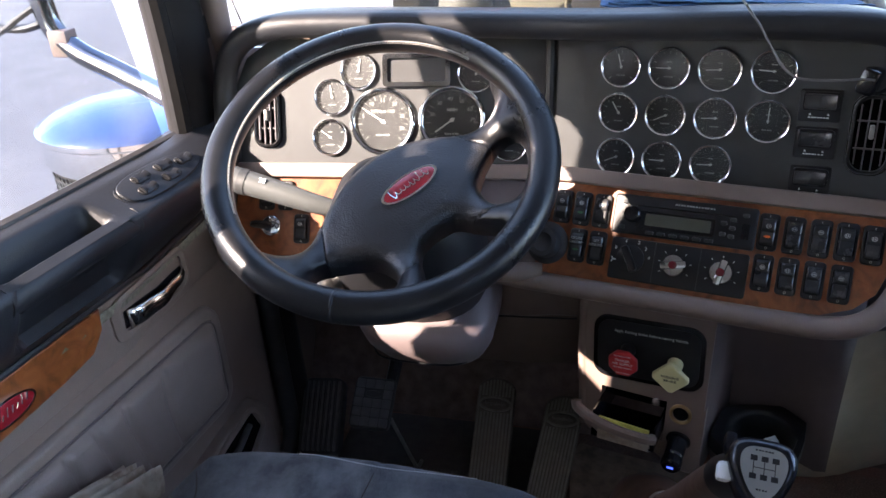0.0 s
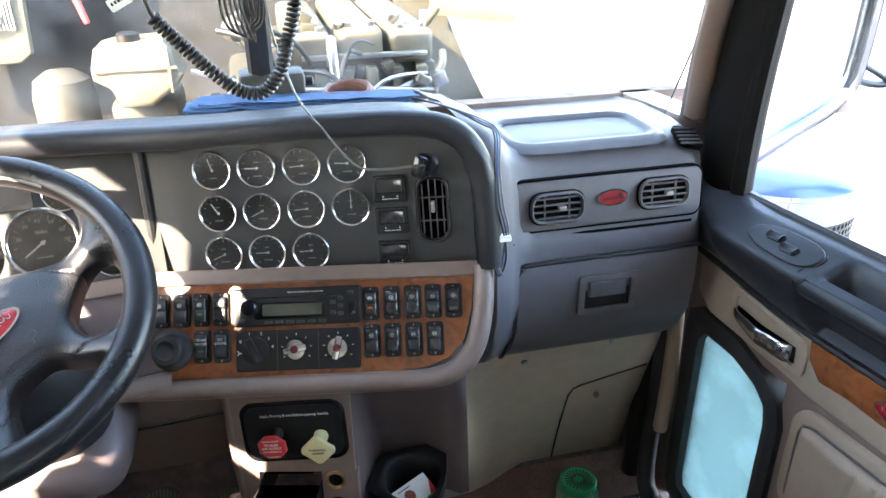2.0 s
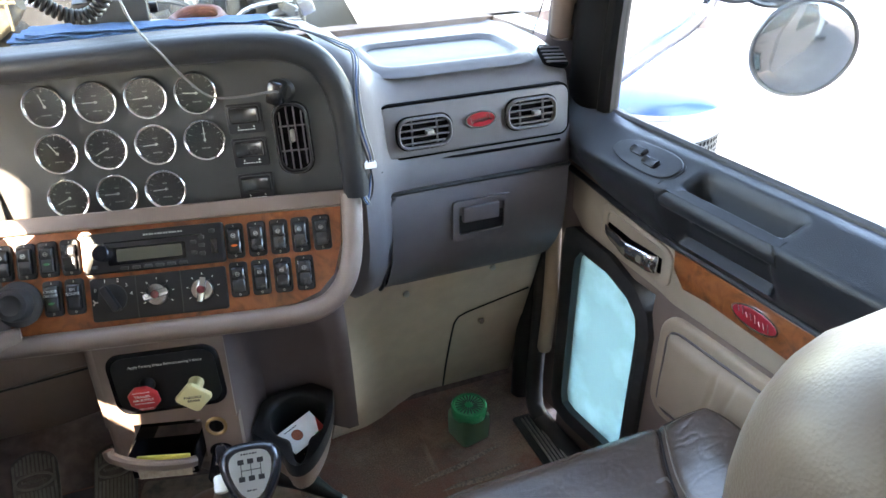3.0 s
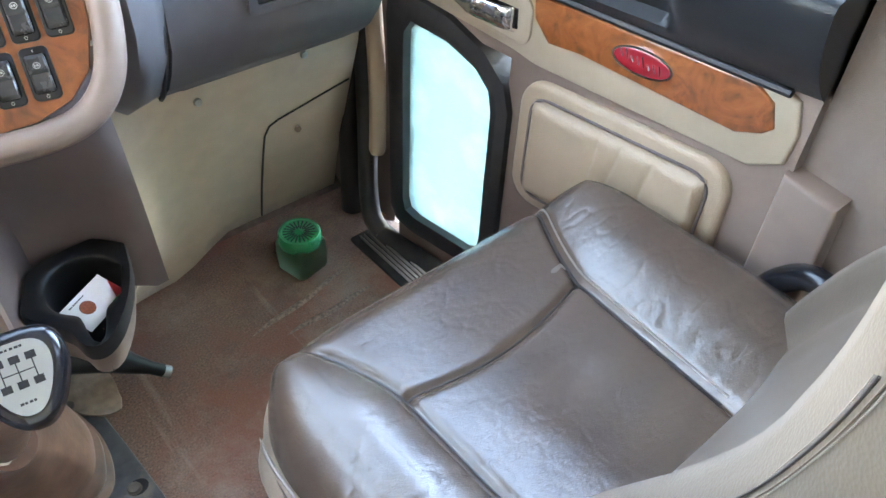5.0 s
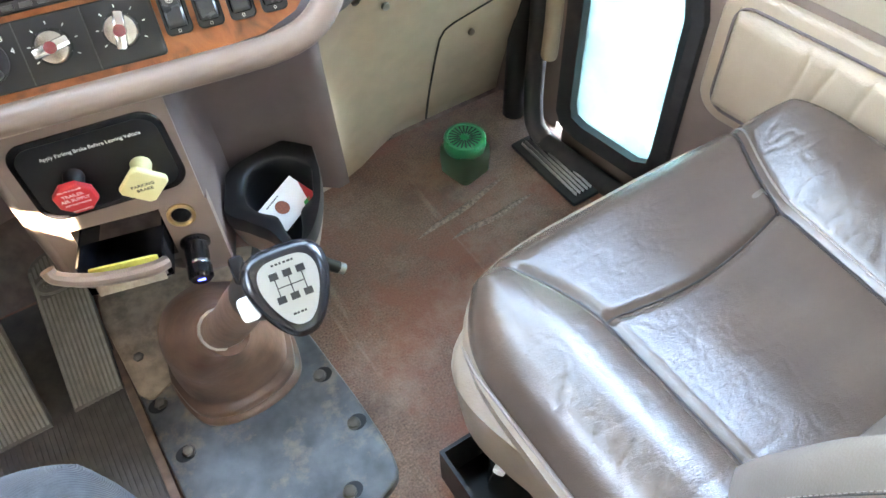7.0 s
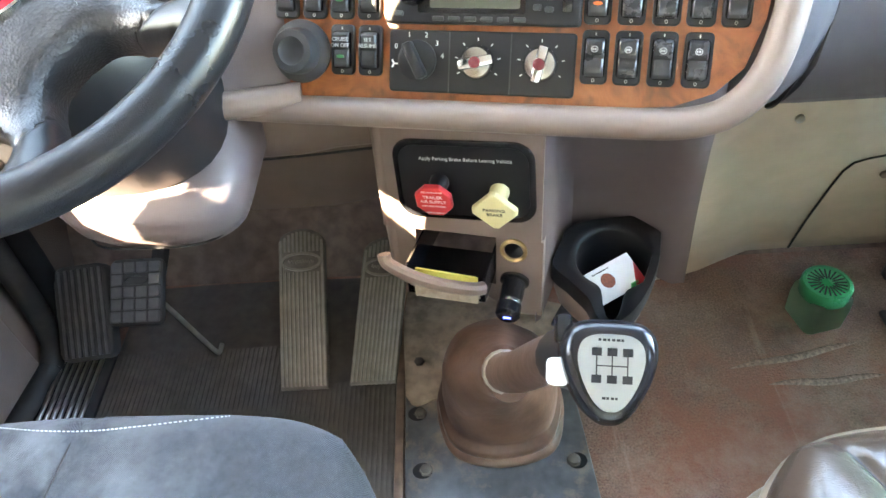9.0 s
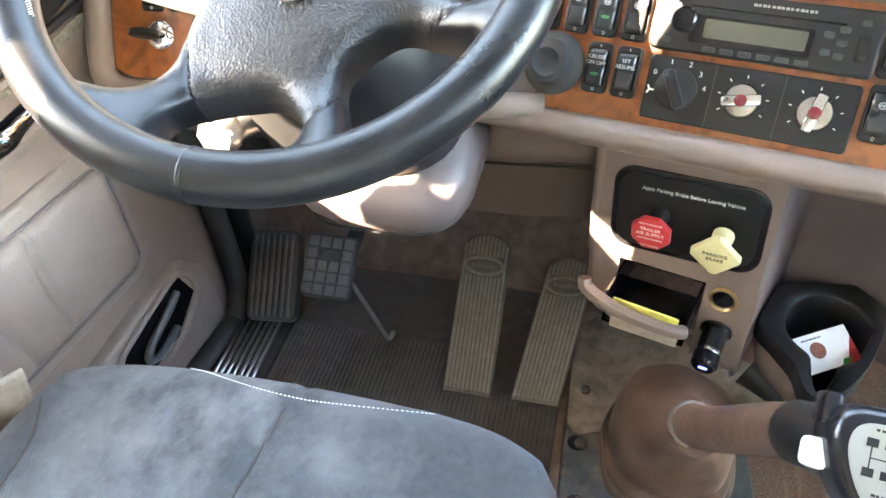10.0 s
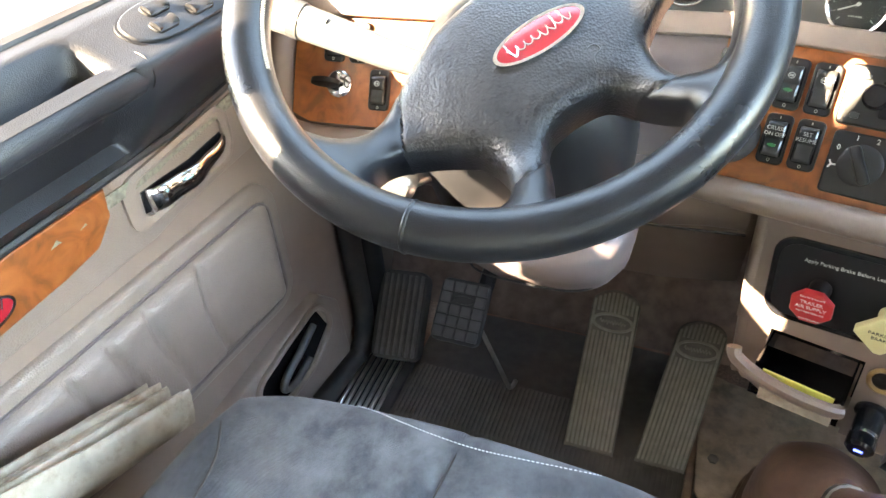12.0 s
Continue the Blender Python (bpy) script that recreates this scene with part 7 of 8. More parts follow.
prism(bm, [(x + 0.006 * noise.noise((x * 60, y * 60, 1)), y + 0.006 * noise.noise((x * 60, y * 60, 7))) for x, y in [(p.x, p.y) for p in smooth_path([(a, b, 0) for a, b in edge], 4, True)]], 0.0175, 0.0215, None, edge=0.0015)
part("torn_cover", bm, mat("dirty_brown_cover", (0.29, 0.215, 0.155), 0.7, var=0.4, scale=40, stain=0.7, stain_color=(0.045, 0.035, 0.028), stain_scale=16, bump=0.5, bump_scale=160), gl, "torn dirty brown floor cover")
TOP = Vector((0.111, 0.953, 0.583))
B0 = Vector((0.060, 1.300, 0.0))
loops = []
BOOT = ((0, 0.098, 0.104, 0.016, 0, 0), (0.08, 0.099, 0.105, 0.030, 0, 0), (0.16, 0.092, 0.098, 0.036, 0, 0), (0.22, 0.095, 0.100, 0.044, 0, 0), (0.30, 0.094, 0.098, 0.060, 0, 0), (0.36, 0.087, 0.092, 0.066, 0, 0),
        (0.42, 0.088, 0.092, 0.080, 0, 0), (0.50, 0.085, 0.088, 0.115, -0.002, -0.003), (0.60, 0.079, 0.081, 0.160, -0.006, -0.012), (0.70, 0.070, 0.071, 0.200, -0.010, -0.028), (0.78, 0.056, 0.056, 0.232, -0.010, -0.048), (0.86, 0.041, 0.040, 0.255, -0.007, -0.068), (0.93, 0.032, 0.032, 0.272, -0.003, -0.086), (1, 0.029, 0.029, 0.288, 0.003, -0.104))
for t, a, b, z, dx, dy in BOOT:
    z = 0.016 + (z - 0.016) * 0.84
    loop = []
    for i in range(64):
        q = 2 * math.pi * i / 64
        sq = 1 / max(abs(math.cos(q)) ** 6 + abs(math.sin(q)) ** 6, 1e-6) ** (1 / 6)
        k = (1 + 0.35 * (sq - 1) * (1 - t)) * (1 + 0.030 * noise.noise((math.cos(q) * 1.6, math.sin(q) * 1.6, z * 14)) * math.sin(math.pi * t) * 2.2)
        loop.append(B0 + Vector((dx + a * k * math.cos(q), dy + b * k * math.sin(q), z + 0.016 * t * math.sin(q) + (0.006 * noise.noise((math.cos(q) * 2, math.sin(q) * 2, 3)) if 0.05 < t < 0.45 else 0))))
    loops.append(loop)
bm = bmesh.new()
loft(bm, loops)
part("boot", bm, M_BOOT, gl, "brown rubber boot with sagging folds", smooth=70)
bm = bmesh.new()
pth = smooth_path([B0 + Vector((-0.006, -0.076, 0.218)), B0 + Vector((0.008, -0.150, 0.315)), TOP + Vector((-0.018, 0.095, -0.110)), TOP + Vector((-0.004, 0.022, -0.025))], 6)
tube(bm, pth, lambda t: 0.026 - 0.004 * t, 16)
part("sleeve", bm, M_BOOT, gl, "brown lever sleeve")
bm = bmesh.new()
tube(bm, pth[len(pth) * 14 // 20:], 0.0262, 16)
part("neck", bm, M_BLACK, gl, "black lever neck under the knob")
bm = bmesh.new()
tube(bm, [pth[2] + (pth[3] - pth[2]) * k for k in (0, 0.6)], 0.0285, 16)
part("clamp", bm, M_STEEL, gl)
kn = basis(TOP, (1, 0.10, 0.10), (-0.05, -0.62, 0.78)) @ Matrix.Rotation(radians(-14), 4, "Z")
kn = kn @ Matrix.Scale(0.85, 4)
shape = [(0.0, 0.040), (0.024, 0.038), (0.037, 0.028), (0.040, 0.010), (0.034, -0.012), (0.022, -0.034), (0.010, -0.045), (0.0, -0.047), (-0.010, -0.045), (-0.022, -0.034), (-0.034, -0.012), (-0.040, 0.010), (-0.037, 0.028), (-0.024, 0.038)]
shape = [(p.x, p.y) for p in smooth_path([(a, b, 0) for a, b in shape], 3, True)]
bm = bmesh.new()
prism(bm, shape, -0.040, 0.012, kn, edge=0.012)
knob = part("knob", bm, M_GLOSSB, gl, "glossy black shield-shaped knob", smooth=60)
bm = bmesh.new()
prism(bm, [(x * 0.68, y * 0.72 - 0.001) for x, y in shape], 0.010, 0.0130, kn)
part("diagram_plate", bm, M_SILVER, knob, "silver shift diagram")
bm = bmesh.new()
for r_ in range(2):
    for c_ in range(3):
        box(bm, -0.016 + c_ * 0.0125, -0.008 + c_ * 0.0125, 0.010 - r_ * 0.022, 0.0165 - r_ * 0.022, 0.0130, 0.0134, kn)
box(bm, -0.012, 0.013, 0.0015, 0.0025, 0.0130, 0.0134, kn)
for c_ in range(3):
    box(bm, -0.0125 + c_ * 0.0125, -0.0115 + c_ * 0.0125, -0.006, 0.010, 0.0130, 0.0134, kn)
bars(bm, 0.022, 0.002, 6, kn @ T(0, 0.023, 0.0130))
bars(bm, 0.014, 0.002, 4, kn @ T(0, -0.024, 0.0130))
part("diagram_print", bm, M_BLACK, knob)
bm = bmesh.new()
box(bm, -0.050, -0.032, -0.018, 0.006, -0.034, -0.010, kn, 0.005)
part("splitter_button", bm, M_WHITE, knob, "white range button")
bm = bmesh.new()
box(bm, -0.044, -0.030, 0.018, 0.044, -0.040, -0.008, kn, 0.004)
part("range_switch", bm, M_GLOSSB, knob)

# air freshener
jar = thing("air_freshener", "small square jar of green gel with a slotted green lid", "air freshener", at=(0.612, 1.462, 0.0))
mj = Matrix.Translation((0.612, 1.462, 0.0)) @ Matrix.Rotation(radians(12), 4, "Z")
bm = bmesh.new()
loops = []
for z, k in ((0.001, 0.032), (0.006, 0.036), (0.045, 0.0375), (0.066, 0.0365), (0.072, 0.034)):
    loops.append([mj @ Vector((x, y, z)) for x, y in rrect(2 * k, 2 * k, 0.012, 4)])
loft(bm, loops)
part("jar", bm, M_JARG, jar, "clear green tinted jar")
bm = bmesh.new()
lathe(bm, [(0.039, 0.066), (0.0405, 0.068), (0.0405, 0.088), (0.038, 0.092), (0.033, 0.0925), (0.032, 0.090), (0.001, 0.090)], 40, mj)
lid = part("lid", bm, M_GREEN, jar, "green slotted lid")
for i in range(22):
    bm = bmesh.new()
    box(bm, 0.012 if i % 2 else 0.009, 0.031, -0.0014, 0.0014, 0.0896, 0.0906, mj @ Matrix.Rotation(2 * math.pi * i / 22, 4, "Z"))
    part("slot", bm, M_BLACK, lid, smooth=0)

# grab handle, door jamb seals
ob = thing("grab_handle", "beige vertical grab handle by the passenger door", "handle", at=(0.79, 1.45, 0.3))
bm = bmesh.new()
tube(bm, smooth_path([(0.800, 1.480, 0.535), (0.799, 1.468, 0.50), (0.793, 1.452, 0.40), (0.785, 1.440, 0.30), (0.779, 1.436, 0.222)], 5), 0.0155, 12)
lathe(bm, [(0.0155, 0), (0.013, 0.008), (0.004, 0.012)], 12, look((0.779, 1.436, 0.222), (0.80, 1.47, 0.6)))
part("bar", bm, M_CREAM, ob)
for side in (-1, 1):
    ob = thing("door_seal", "black rubber door seal along the jamb", "seal", "door seals", at=(door_x(side, 1.5), 1.5, 0))
    bm = bmesh.new()
    tube(bm, smooth_path([(door_x(side, 1.49, -0.01), 1.495, 0.78), (door_x(side, 1.49, 0.005), 1.49, 0.50), (door_x(side, 1.48, 0.012), 1.485, 0.25), (door_x(side, 1.47, 0.022), 1.475, 0.08), (door_x(side, 1.44, 0.03), 1.44, 0.025), (door_x(side, 1.35, 0.03), 1.35, 0.015), (door_x(side, 0.8, 0.03), 0.80, 0.015)], 6), 0.020, 10)
    part("seal", bm, M_RUBBER, ob)
    bm = bmesh.new()
    tube(bm, smooth_path([(door_x(side, 1.52, 0.0), 1.530, 0.80), (door_x(side, 1.52, 0.01), 1.53, 0.4), (door_x(side, 1.52, 0.02), 1.53, 0.02)], 5), 0.024, 10)
    part("jamb_trim", bm, M_BLACK, ob)

# tray and bottle under the passenger seat edge
ob = thing("storage_tray", "open black plastic tray on the floor beside the seat", "tray", at=(0.25, 0.93, 0))
x0, x1, y0, y1 = 0.235, 0.345, 0.80, 0.965
for a in ((x0, x1, y0, y1, 0.0, 0.006), (x0, x0 + 0.005, y0, y1, 0.006, 0.09), (x1 - 0.005, x1, y0, y1, 0.006, 0.09), (x0 + 0.005, x1 - 0.005, y0, y0 + 0.005, 0.006, 0.09), (x0 + 0.005, x1 - 0.005, y1 - 0.005, y1, 0.006, 0.09)):
    bm = bmesh.new()
    box(bm, *a)
    part("tray_wall" if a[4] else "tray_bottom", bm, M_BLACK, ob, smooth=0)
ob = thing("spray_bottle", "clear bottle with a white spray head in the tray", "bottle", at=(0.30, 0.90, 0))
bm = bmesh.new()
lathe(bm, [(0.024, 0.008), (0.026, 0.012), (0.026, 0.075), (0.020, 0.09), (0.012, 0.10)], 24, Matrix.Translation((0.302, 0.900, 0)))
part("bottle", bm, M_LENS, ob)
bm = bmesh.new()
lathe(bm, [(0.014, 0.100), (0.014, 0.115), (0.009, 0.118), (0.009, 0.13)], 18, Matrix.Translation((0.302, 0.900, 0)))
tube(bm, [(0.305, 0.903, 0.126), (0.275, 0.885, 0.126)], 0.008, 10)
part("spray_head", bm, M_WHITE, ob)

# papers at the driver's door
ob = thing("paper_bundle", "bundle of folded stained papers wedged beside the driver seat", "papers", at=(-0.70, 0.95, 0.35))
mpb = basis((-0.722, 1.030, 0.372), (0, -0.92, 0.40), (1, 0, 0.12))
for i in range(8):
    bm = bmesh.new()
    rows = []
    top = 0.004 * math.sin(i * 2.3)
    for a in range(19):
        s = a / 18
        fan = 0.0062 * (i - 3.5) * (1.0 + 0.35 * (1 - s))
        rows.append([mpb @ Vector((0.34 * s + 0.006 * math.sin(i * 1.7), top + 0.060 * b / 6 * (0.7 + 0.3 * s), fan + 0.004 * math.sin(4 * s + i) + 0.005 * math.sin(2.5 * b / 6) + 0.003 * noise.noise((s * 6, b * 0.6, i)))) for b in range(7)])
    sheet(bm, rows, 0.0016, tuple(mpb.to_3x3() @ Vector((0, 0, 1))))
    part("folded_sheet", bm, M_PAPER, ob, smooth=80)


# ---- on the dash top ----
ob = thing("shop_towel", "folded blue shop towel along the dash top", "towel", at=(0.1, 1.55, 0.93))
for k in range(6):
    bm = bmesh.new()
    rows = []
    for j in range(5):
        rows.append([(-0.095 + 0.012 * (k % 3) + (0.352 + 0.008 * (k % 2)) * i / 24, 1.545 + 0.005 * k + 0.022 * j - 0.05 * i / 24 + 0.004 * noise.noise((i * 0.5, k * 3.1, j)), 0.932 + 0.0032 * k - 0.002 * j + 0.0035 * noise.noise((i * 0.4, j * 0.8, k * 2.3))) for i in range(25)])
    sheet(bm, rows, 0.0022, (0, 0, 1))
    part("folded_layer", bm, M_BLUECLOTH, ob, smooth=80)
ob = thing("cb_radio", "small dark box on a mount against the windscreen", "radio", at=(0.05, 1.66, 0.92))
bm = bmesh.new()
box(bm, -0.005, 0.108, 1.635, 1.70, 0.925, 0.978, edge=0.008)
part("case", bm, M_PANEL, ob)
bm = bmesh.new()
lathe(bm, [(0.009, 0), (0.009, 0.012), (0.005, 0.014)], 12, look((0.110, 1.668, 0.955), (-1, 1.668, 0.955)))
part("side_knob", bm, M_BLACK, ob)
ob = thing("coiled_hose", "coil of reddish brown hose lying on the dash", "hose", at=(0.17, 1.62, 0.94))
for i in range(5):
    bm = bmesh.new()
    path = [(0.180 + (0.056 - 0.004 * i) * math.cos(a), 1.63 + 0.035 * math.sin(a), 0.918 + 0.0055 * i + 0.010 * max(0, math.sin(a + 0.5))) for a in (2 * math.pi * k / 28 for k in range(28))]
    tube(bm, path, 0.0055, 8, closed=True)
    part("loop", bm, M_ROPE, ob)
ob = thing("spiral_cord", "black spiral microphone cord hanging in front of the windscreen", "cord", at=(0, 1.36, 1.0))
base = smooth_path([(-0.092, 1.36, 1.117), (-0.086, 1.36, 1.108), (-0.050, 1.36, 1.067), (-0.015, 1.36, 1.030), (0.012, 1.36, 1.013), (0.038, 1.36, 1.014), (0.060, 1.36, 1.040), (0.073, 1.36, 1.080), (0.088, 1.36, 1.13), (0.100, 1.365, 1.22), (0.105, 1.37, 1.32)], 60)
run = [0.0]
for p, q in zip(base, base[1:]):
    run.append(run[-1] + (q - p).length)
PITCH = 0.0068
path = []
for k in range(int(run[-1] / PITCH * 12)):
    at_ = k / 12 * PITCH
    i = min(max(1, int(np.searchsorted(run, at_))), len(base) - 1)
    p = base[i - 1].lerp(base[i], (at_ - run[i - 1]) / max(run[i] - run[i - 1], 1e-9))
    d = (base[i] - base[i - 1]).normalized()
    s_ = d.cross(Vector((0, 1, 0))).normalized()
    t_ = d.cross(s_)
    a = 2 * math.pi * k / 12
    path.append(p + (s_ * math.cos(a) + t_ * math.sin(a)) * 0.0075)
bm = bmesh.new()
tube(bm, path, 0.0027, 6)
part("coil", bm, M_BLACK, ob, "black coiled section", smooth=80)
bm = bmesh.new()
tube(bm, smooth_path([(-0.092, 1.36, 1.117), (-0.098, 1.36, 1.14), (-0.100, 1.362, 1.20), (-0.104, 1.37, 1.32)], 6), 0.0030, 8)
part("straight_lead", bm, M_BLACK, ob)
tag = thing("hanging_tag", "small white paper tag on a cord", "tag", at=(-0.135, 1.36, 1.14))
mt_ = basis((-0.128, 1.36, 1.138), (1, 0, 0.55), (0, -1, 0.2))
bm = bmesh.new()
prism(bm, rrect(0.030, 0.016, 0.002, 2), 0, 0.0006, mt_)
part("paper", bm, M_WHITE, tag, smooth=0)
bm = bmesh.new()
bars(bm, 0.022, 0.004, 5, mt_ @ T(0, 0.001, 0.0007))
part("print", bm, M_BLACK, tag, smooth=0)
bm = bmesh.new()
tube(bm, [(-0.116, 1.36, 1.147), (-0.104, 1.36, 1.19), (-0.10, 1.36, 1.32)], 0.0006, 5)
part("string", bm, M_WHITE, tag)
ob = thing("hanging_cables", "tangled thin cables hanging at the centre post", "cables", at=(0.03, 1.5, 1.1))
for i in range(5):
    bm = bmesh.new()
    o = 0.006 * i
    tube(bm, smooth_path([(0.02 + o, 1.46, 1.30), (-0.01 + o, 1.465, 1.15), (-0.005 + o * 1.5, 1.47, 1.085 - o), (0.03, 1.47, 1.075 + o), (0.05 - o, 1.465, 1.12), (0.03 - o, 1.46, 1.30)], 6), 0.0022, 6)
    part("cable", bm, M_BLACK, ob)
ob = thing("dash_wires", "thin black and blue wires taped along the dash edge", "wires", at=(0.35, 1.4, 0.9))
for i, mm in enumerate((M_BLACK, M_NAVY, M_WIRE)):
    o = 0.004 * i
    bm = bmesh.new()
    tube(bm, smooth_path([(0.26, 1.63, 0.925 + o), (0.32, 1.52, 0.935), (0.365, 1.42, 0.925 + o), (0.372 + o, 1.375, 0.922), (0.354 + o, 1.312, 0.888), (0.353 + o, 1.298 - o, 0.84), (0.364 + o, 1.292, 0.79), (0.370 - o, 1.294, 0.755), (0.364 - o, 1.286, 0.733), (0.352 + o, 1.280, 0.725), (0.345, 1.290, 0.75 + o)], 6), 0.0015, 6)
    part("wire", bm, mm, ob)
bm = bmesh.new()
box(bm, 0.357, 0.375, 1.286, 1.299, 0.778, 0.786)
part("tape", bm, M_WHITE, ob)

# tray recess, demister grille on the passenger dash top
bm = bmesh.new()
loops = []
for grow, z in ((0.030, 0.8625), (0.018, 0.8690), (0.008, 0.8735), (0.0, 0.8735), (-0.006, 0.8690), (-0.010, 0.8680)):
    loops.append([(x, y, z) for x, y in rrect(0.262 + 2 * grow, 0.150 + 2 * grow, 0.035 + grow, 7, 0.572, 1.530)])
loft(bm, loops, caps=False)
part("tray_lip", bm, M_PASS, dash, smooth=80)
md = basis((0.750, 1.440, 0.8655), (1, -0.25, 0), (0.15, -0.25, 1))
# black plate paints the dark opening under the slats
bm = bmesh.new()
prism(bm, rrect(0.046, 0.066, 0.012, 4), -0.006, 0.002, md)
grille = part("demister_grille", bm, M_GAPSHADE, dash)
for i in range(5):
    bm = bmesh.new()
    box(bm, -0.023, 0.023, -0.0016, 0.0016, 0.001, 0.004, md @ T(0, -0.026 + i * 0.013, 0, 20), 0.0008)
    part("demister_slat", bm, M_PASS, grille, smooth=0)

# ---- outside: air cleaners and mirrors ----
# overbright reflections are dimmed in the base colour of mirrors and tube
M_MIRROR = mat("dimmed_mirror_glass", (0.15, 0.155, 0.16), 0.02, metal=1.0, var=0.03)
M_TUBE = mat("dimmed_chrome", (0.17, 0.18, 0.20), 0.14, metal=1.0, var=0.25, scale=12)
M_PERF = mat("perforated_steel", (0.13, 0.125, 0.115), 0.4, metal=0.6, var=0.35, scale=160, bump=0.5, bump_scale=110, voronoi=True)
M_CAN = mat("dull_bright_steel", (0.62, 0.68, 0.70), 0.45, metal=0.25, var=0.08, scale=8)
for side in (-1, 1):
    cx, cy = XC + side * 1.135, 1.735
    ac = thing("air_cleaner", "chrome air cleaner canister with a blue domed cap", "air cleaner", "air cleaners", at=(cx, cy, -0.3))
    bm = bmesh.new()
    lathe(bm, [(0.190, 0.30), (0.192, 0.305), (0.192, 0.590), (0.194, 0.602)], 48, Matrix.Translation((cx, cy, 0)))
    screen = part("mesh_screen", bm, M_PERF, ac, "perforated steel intake screen")
    # flat black hexagons paint the shade of the holes, the screen is uncut
    bm = bmesh.new()
    for j in range(14):
        for i in range(84):
            a = 2 * math.pi * (i + 0.5 * (j % 2)) / 84
            z = 0.373 + j * 0.0165
            q = Matrix.Translation((cx, cy, 0)) @ Matrix.Rotation(a, 4, "Z")
            bm.faces.new([bm.verts.new(q @ Vector((0.1945, 0.0052 * math.cos(k), z + 0.0066 * math.sin(k)))) for k in (0.52, 1.57, 2.62, 3.67, 4.71, 5.76)])
    tagged(part("screen_holes", bm, M_GAPSHADE, screen, smooth=0), kind="stuff")
    bm = bmesh.new()
    lathe(bm, [(0.188, -0.55), (0.188, 0.02), (0.192, 0.025), (0.192, 0.045), (0.188, 0.05), (0.188, 0.20), (0.192, 0.205), (0.192, 0.225), (0.188, 0.23), (0.188, 0.30)], 48, Matrix.Translation((cx, cy, 0)))
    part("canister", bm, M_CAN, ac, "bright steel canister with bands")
    bm = bmesh.new()
    lathe(bm, [(0.196, 0.598), (0.200, 0.604), (0.200, 0.656), (0.206, 0.662), (0.206, 0.672)], 48, Matrix.Translation((cx, cy, 0)))
    part("chrome_band", bm, M_CHROME, ac)
    bm = bmesh.new()
    lathe(bm, [(0.205, 0.670), (0.200, 0.678), (0.17, 0.694), (0.11, 0.709), (0.04, 0.716), (0.001, 0.717)], 48, Matrix.Translation((cx, cy, 0)))
    part("cap", bm, M_BLUE, ac, "glossy blue domed cap")
    mir = thing("mirror_bracket", "chrome tube carrying the mirrors outside the cab", "mirror bracket", "mirror brackets", at=(XC + side * 1.1, 1.5, 0.9))
    X = lambda a: XC + side * a
    bm = bmesh.new()
    tube(bm, smooth_path([(X(0.80), 1.47, 0.765), (X(0.90), 1.50, 0.800), (X(1.0), 1.53, 0.830), (X(1.09), 1.555, 0.858), (X(1.135), 1.562, 0.895), (X(1.148), 1.562, 0.97), (X(1.15), 1.56, 1.25), (X(1.15), 1.56, 1.75)], 6), 0.021, 12)
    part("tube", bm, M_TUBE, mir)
    bm = bmesh.new()
    box(bm, X(1.12) - 0.02, X(1.12) + 0.02, 1.54, 1.575, 0.850, 0.900, edge=0.004)
    part("bracket", bm, M_TAUPE, mir, "tan bracket")
    bm = bmesh.new()
    tube(bm, smooth_path([(X(1.13), 1.56, 0.92), (X(1.20), 1.555, 0.90), (X(1.28), 1.55, 0.905), (X(1.36), 1.55, 0.91)], 5), 0.008, 8)
    part("cross_bar", bm, M_BLACK, mir)
    bm = bmesh.new()
    tube(bm, smooth_path([(X(1.13), 1.555, 0.955), (X(1.19), 1.55, 0.925), (X(1.25), 1.545, 0.893), (X(1.31), 1.545, 0.885), (X(1.36), 1.55, 0.905)], 5), 0.006, 8)
    part("mirror_cable", bm, M_BLACK, mir)
mir = thing("round_mirror", "round convex mirror in a thin dark rim", "mirror", at=(1.36, 1.50, 0.80))
mm = basis((1.378, 1.48, 0.803), (0.88, -0.46, 0), (-0.46, -0.88, -0.13))
bm = bmesh.new()
lathe(bm, [(0.105, 0.0), (0.098, 0.006), (0.07, 0.013), (0.03, 0.017), (0.001, 0.018)], 40, mm)
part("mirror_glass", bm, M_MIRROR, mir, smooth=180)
bm = bmesh.new()
lathe(bm, [(0.106, -0.012), (0.110, 0.0), (0.108, 0.006), (0.102, 0.004)], 40, mm, caps=False)
lathe(bm, [(0.106, -0.012), (0.06, -0.04), (0.01, -0.05)], 40, mm)
part("rim", bm, M_BLACK, mir)
for side in (-1, 1):
    mir = thing("main_mirror", "tall rectangular truck mirror with dark housing", "mirror", "main mirrors", at=(XC + side * 1.34, 1.5, 1.2))
    mm = basis((XC + side * 1.36, 1.52, 1.20 if side < 0 else 1.125), (0.95, -0.30 * side, 0), (-0.30 * side, -0.94, 0.0))
    bm = bmesh.new()
    prism(bm, rrect(0.20, 0.50, 0.03, 4), -0.04, 0.0, mm, edge=0.012)
    part("housing", bm, M_PANEL, mir)
    bm = bmesh.new()
    prism(bm, rrect(0.17, 0.46, 0.02, 4), 0.0, 0.003, mm)
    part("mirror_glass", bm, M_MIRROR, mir)

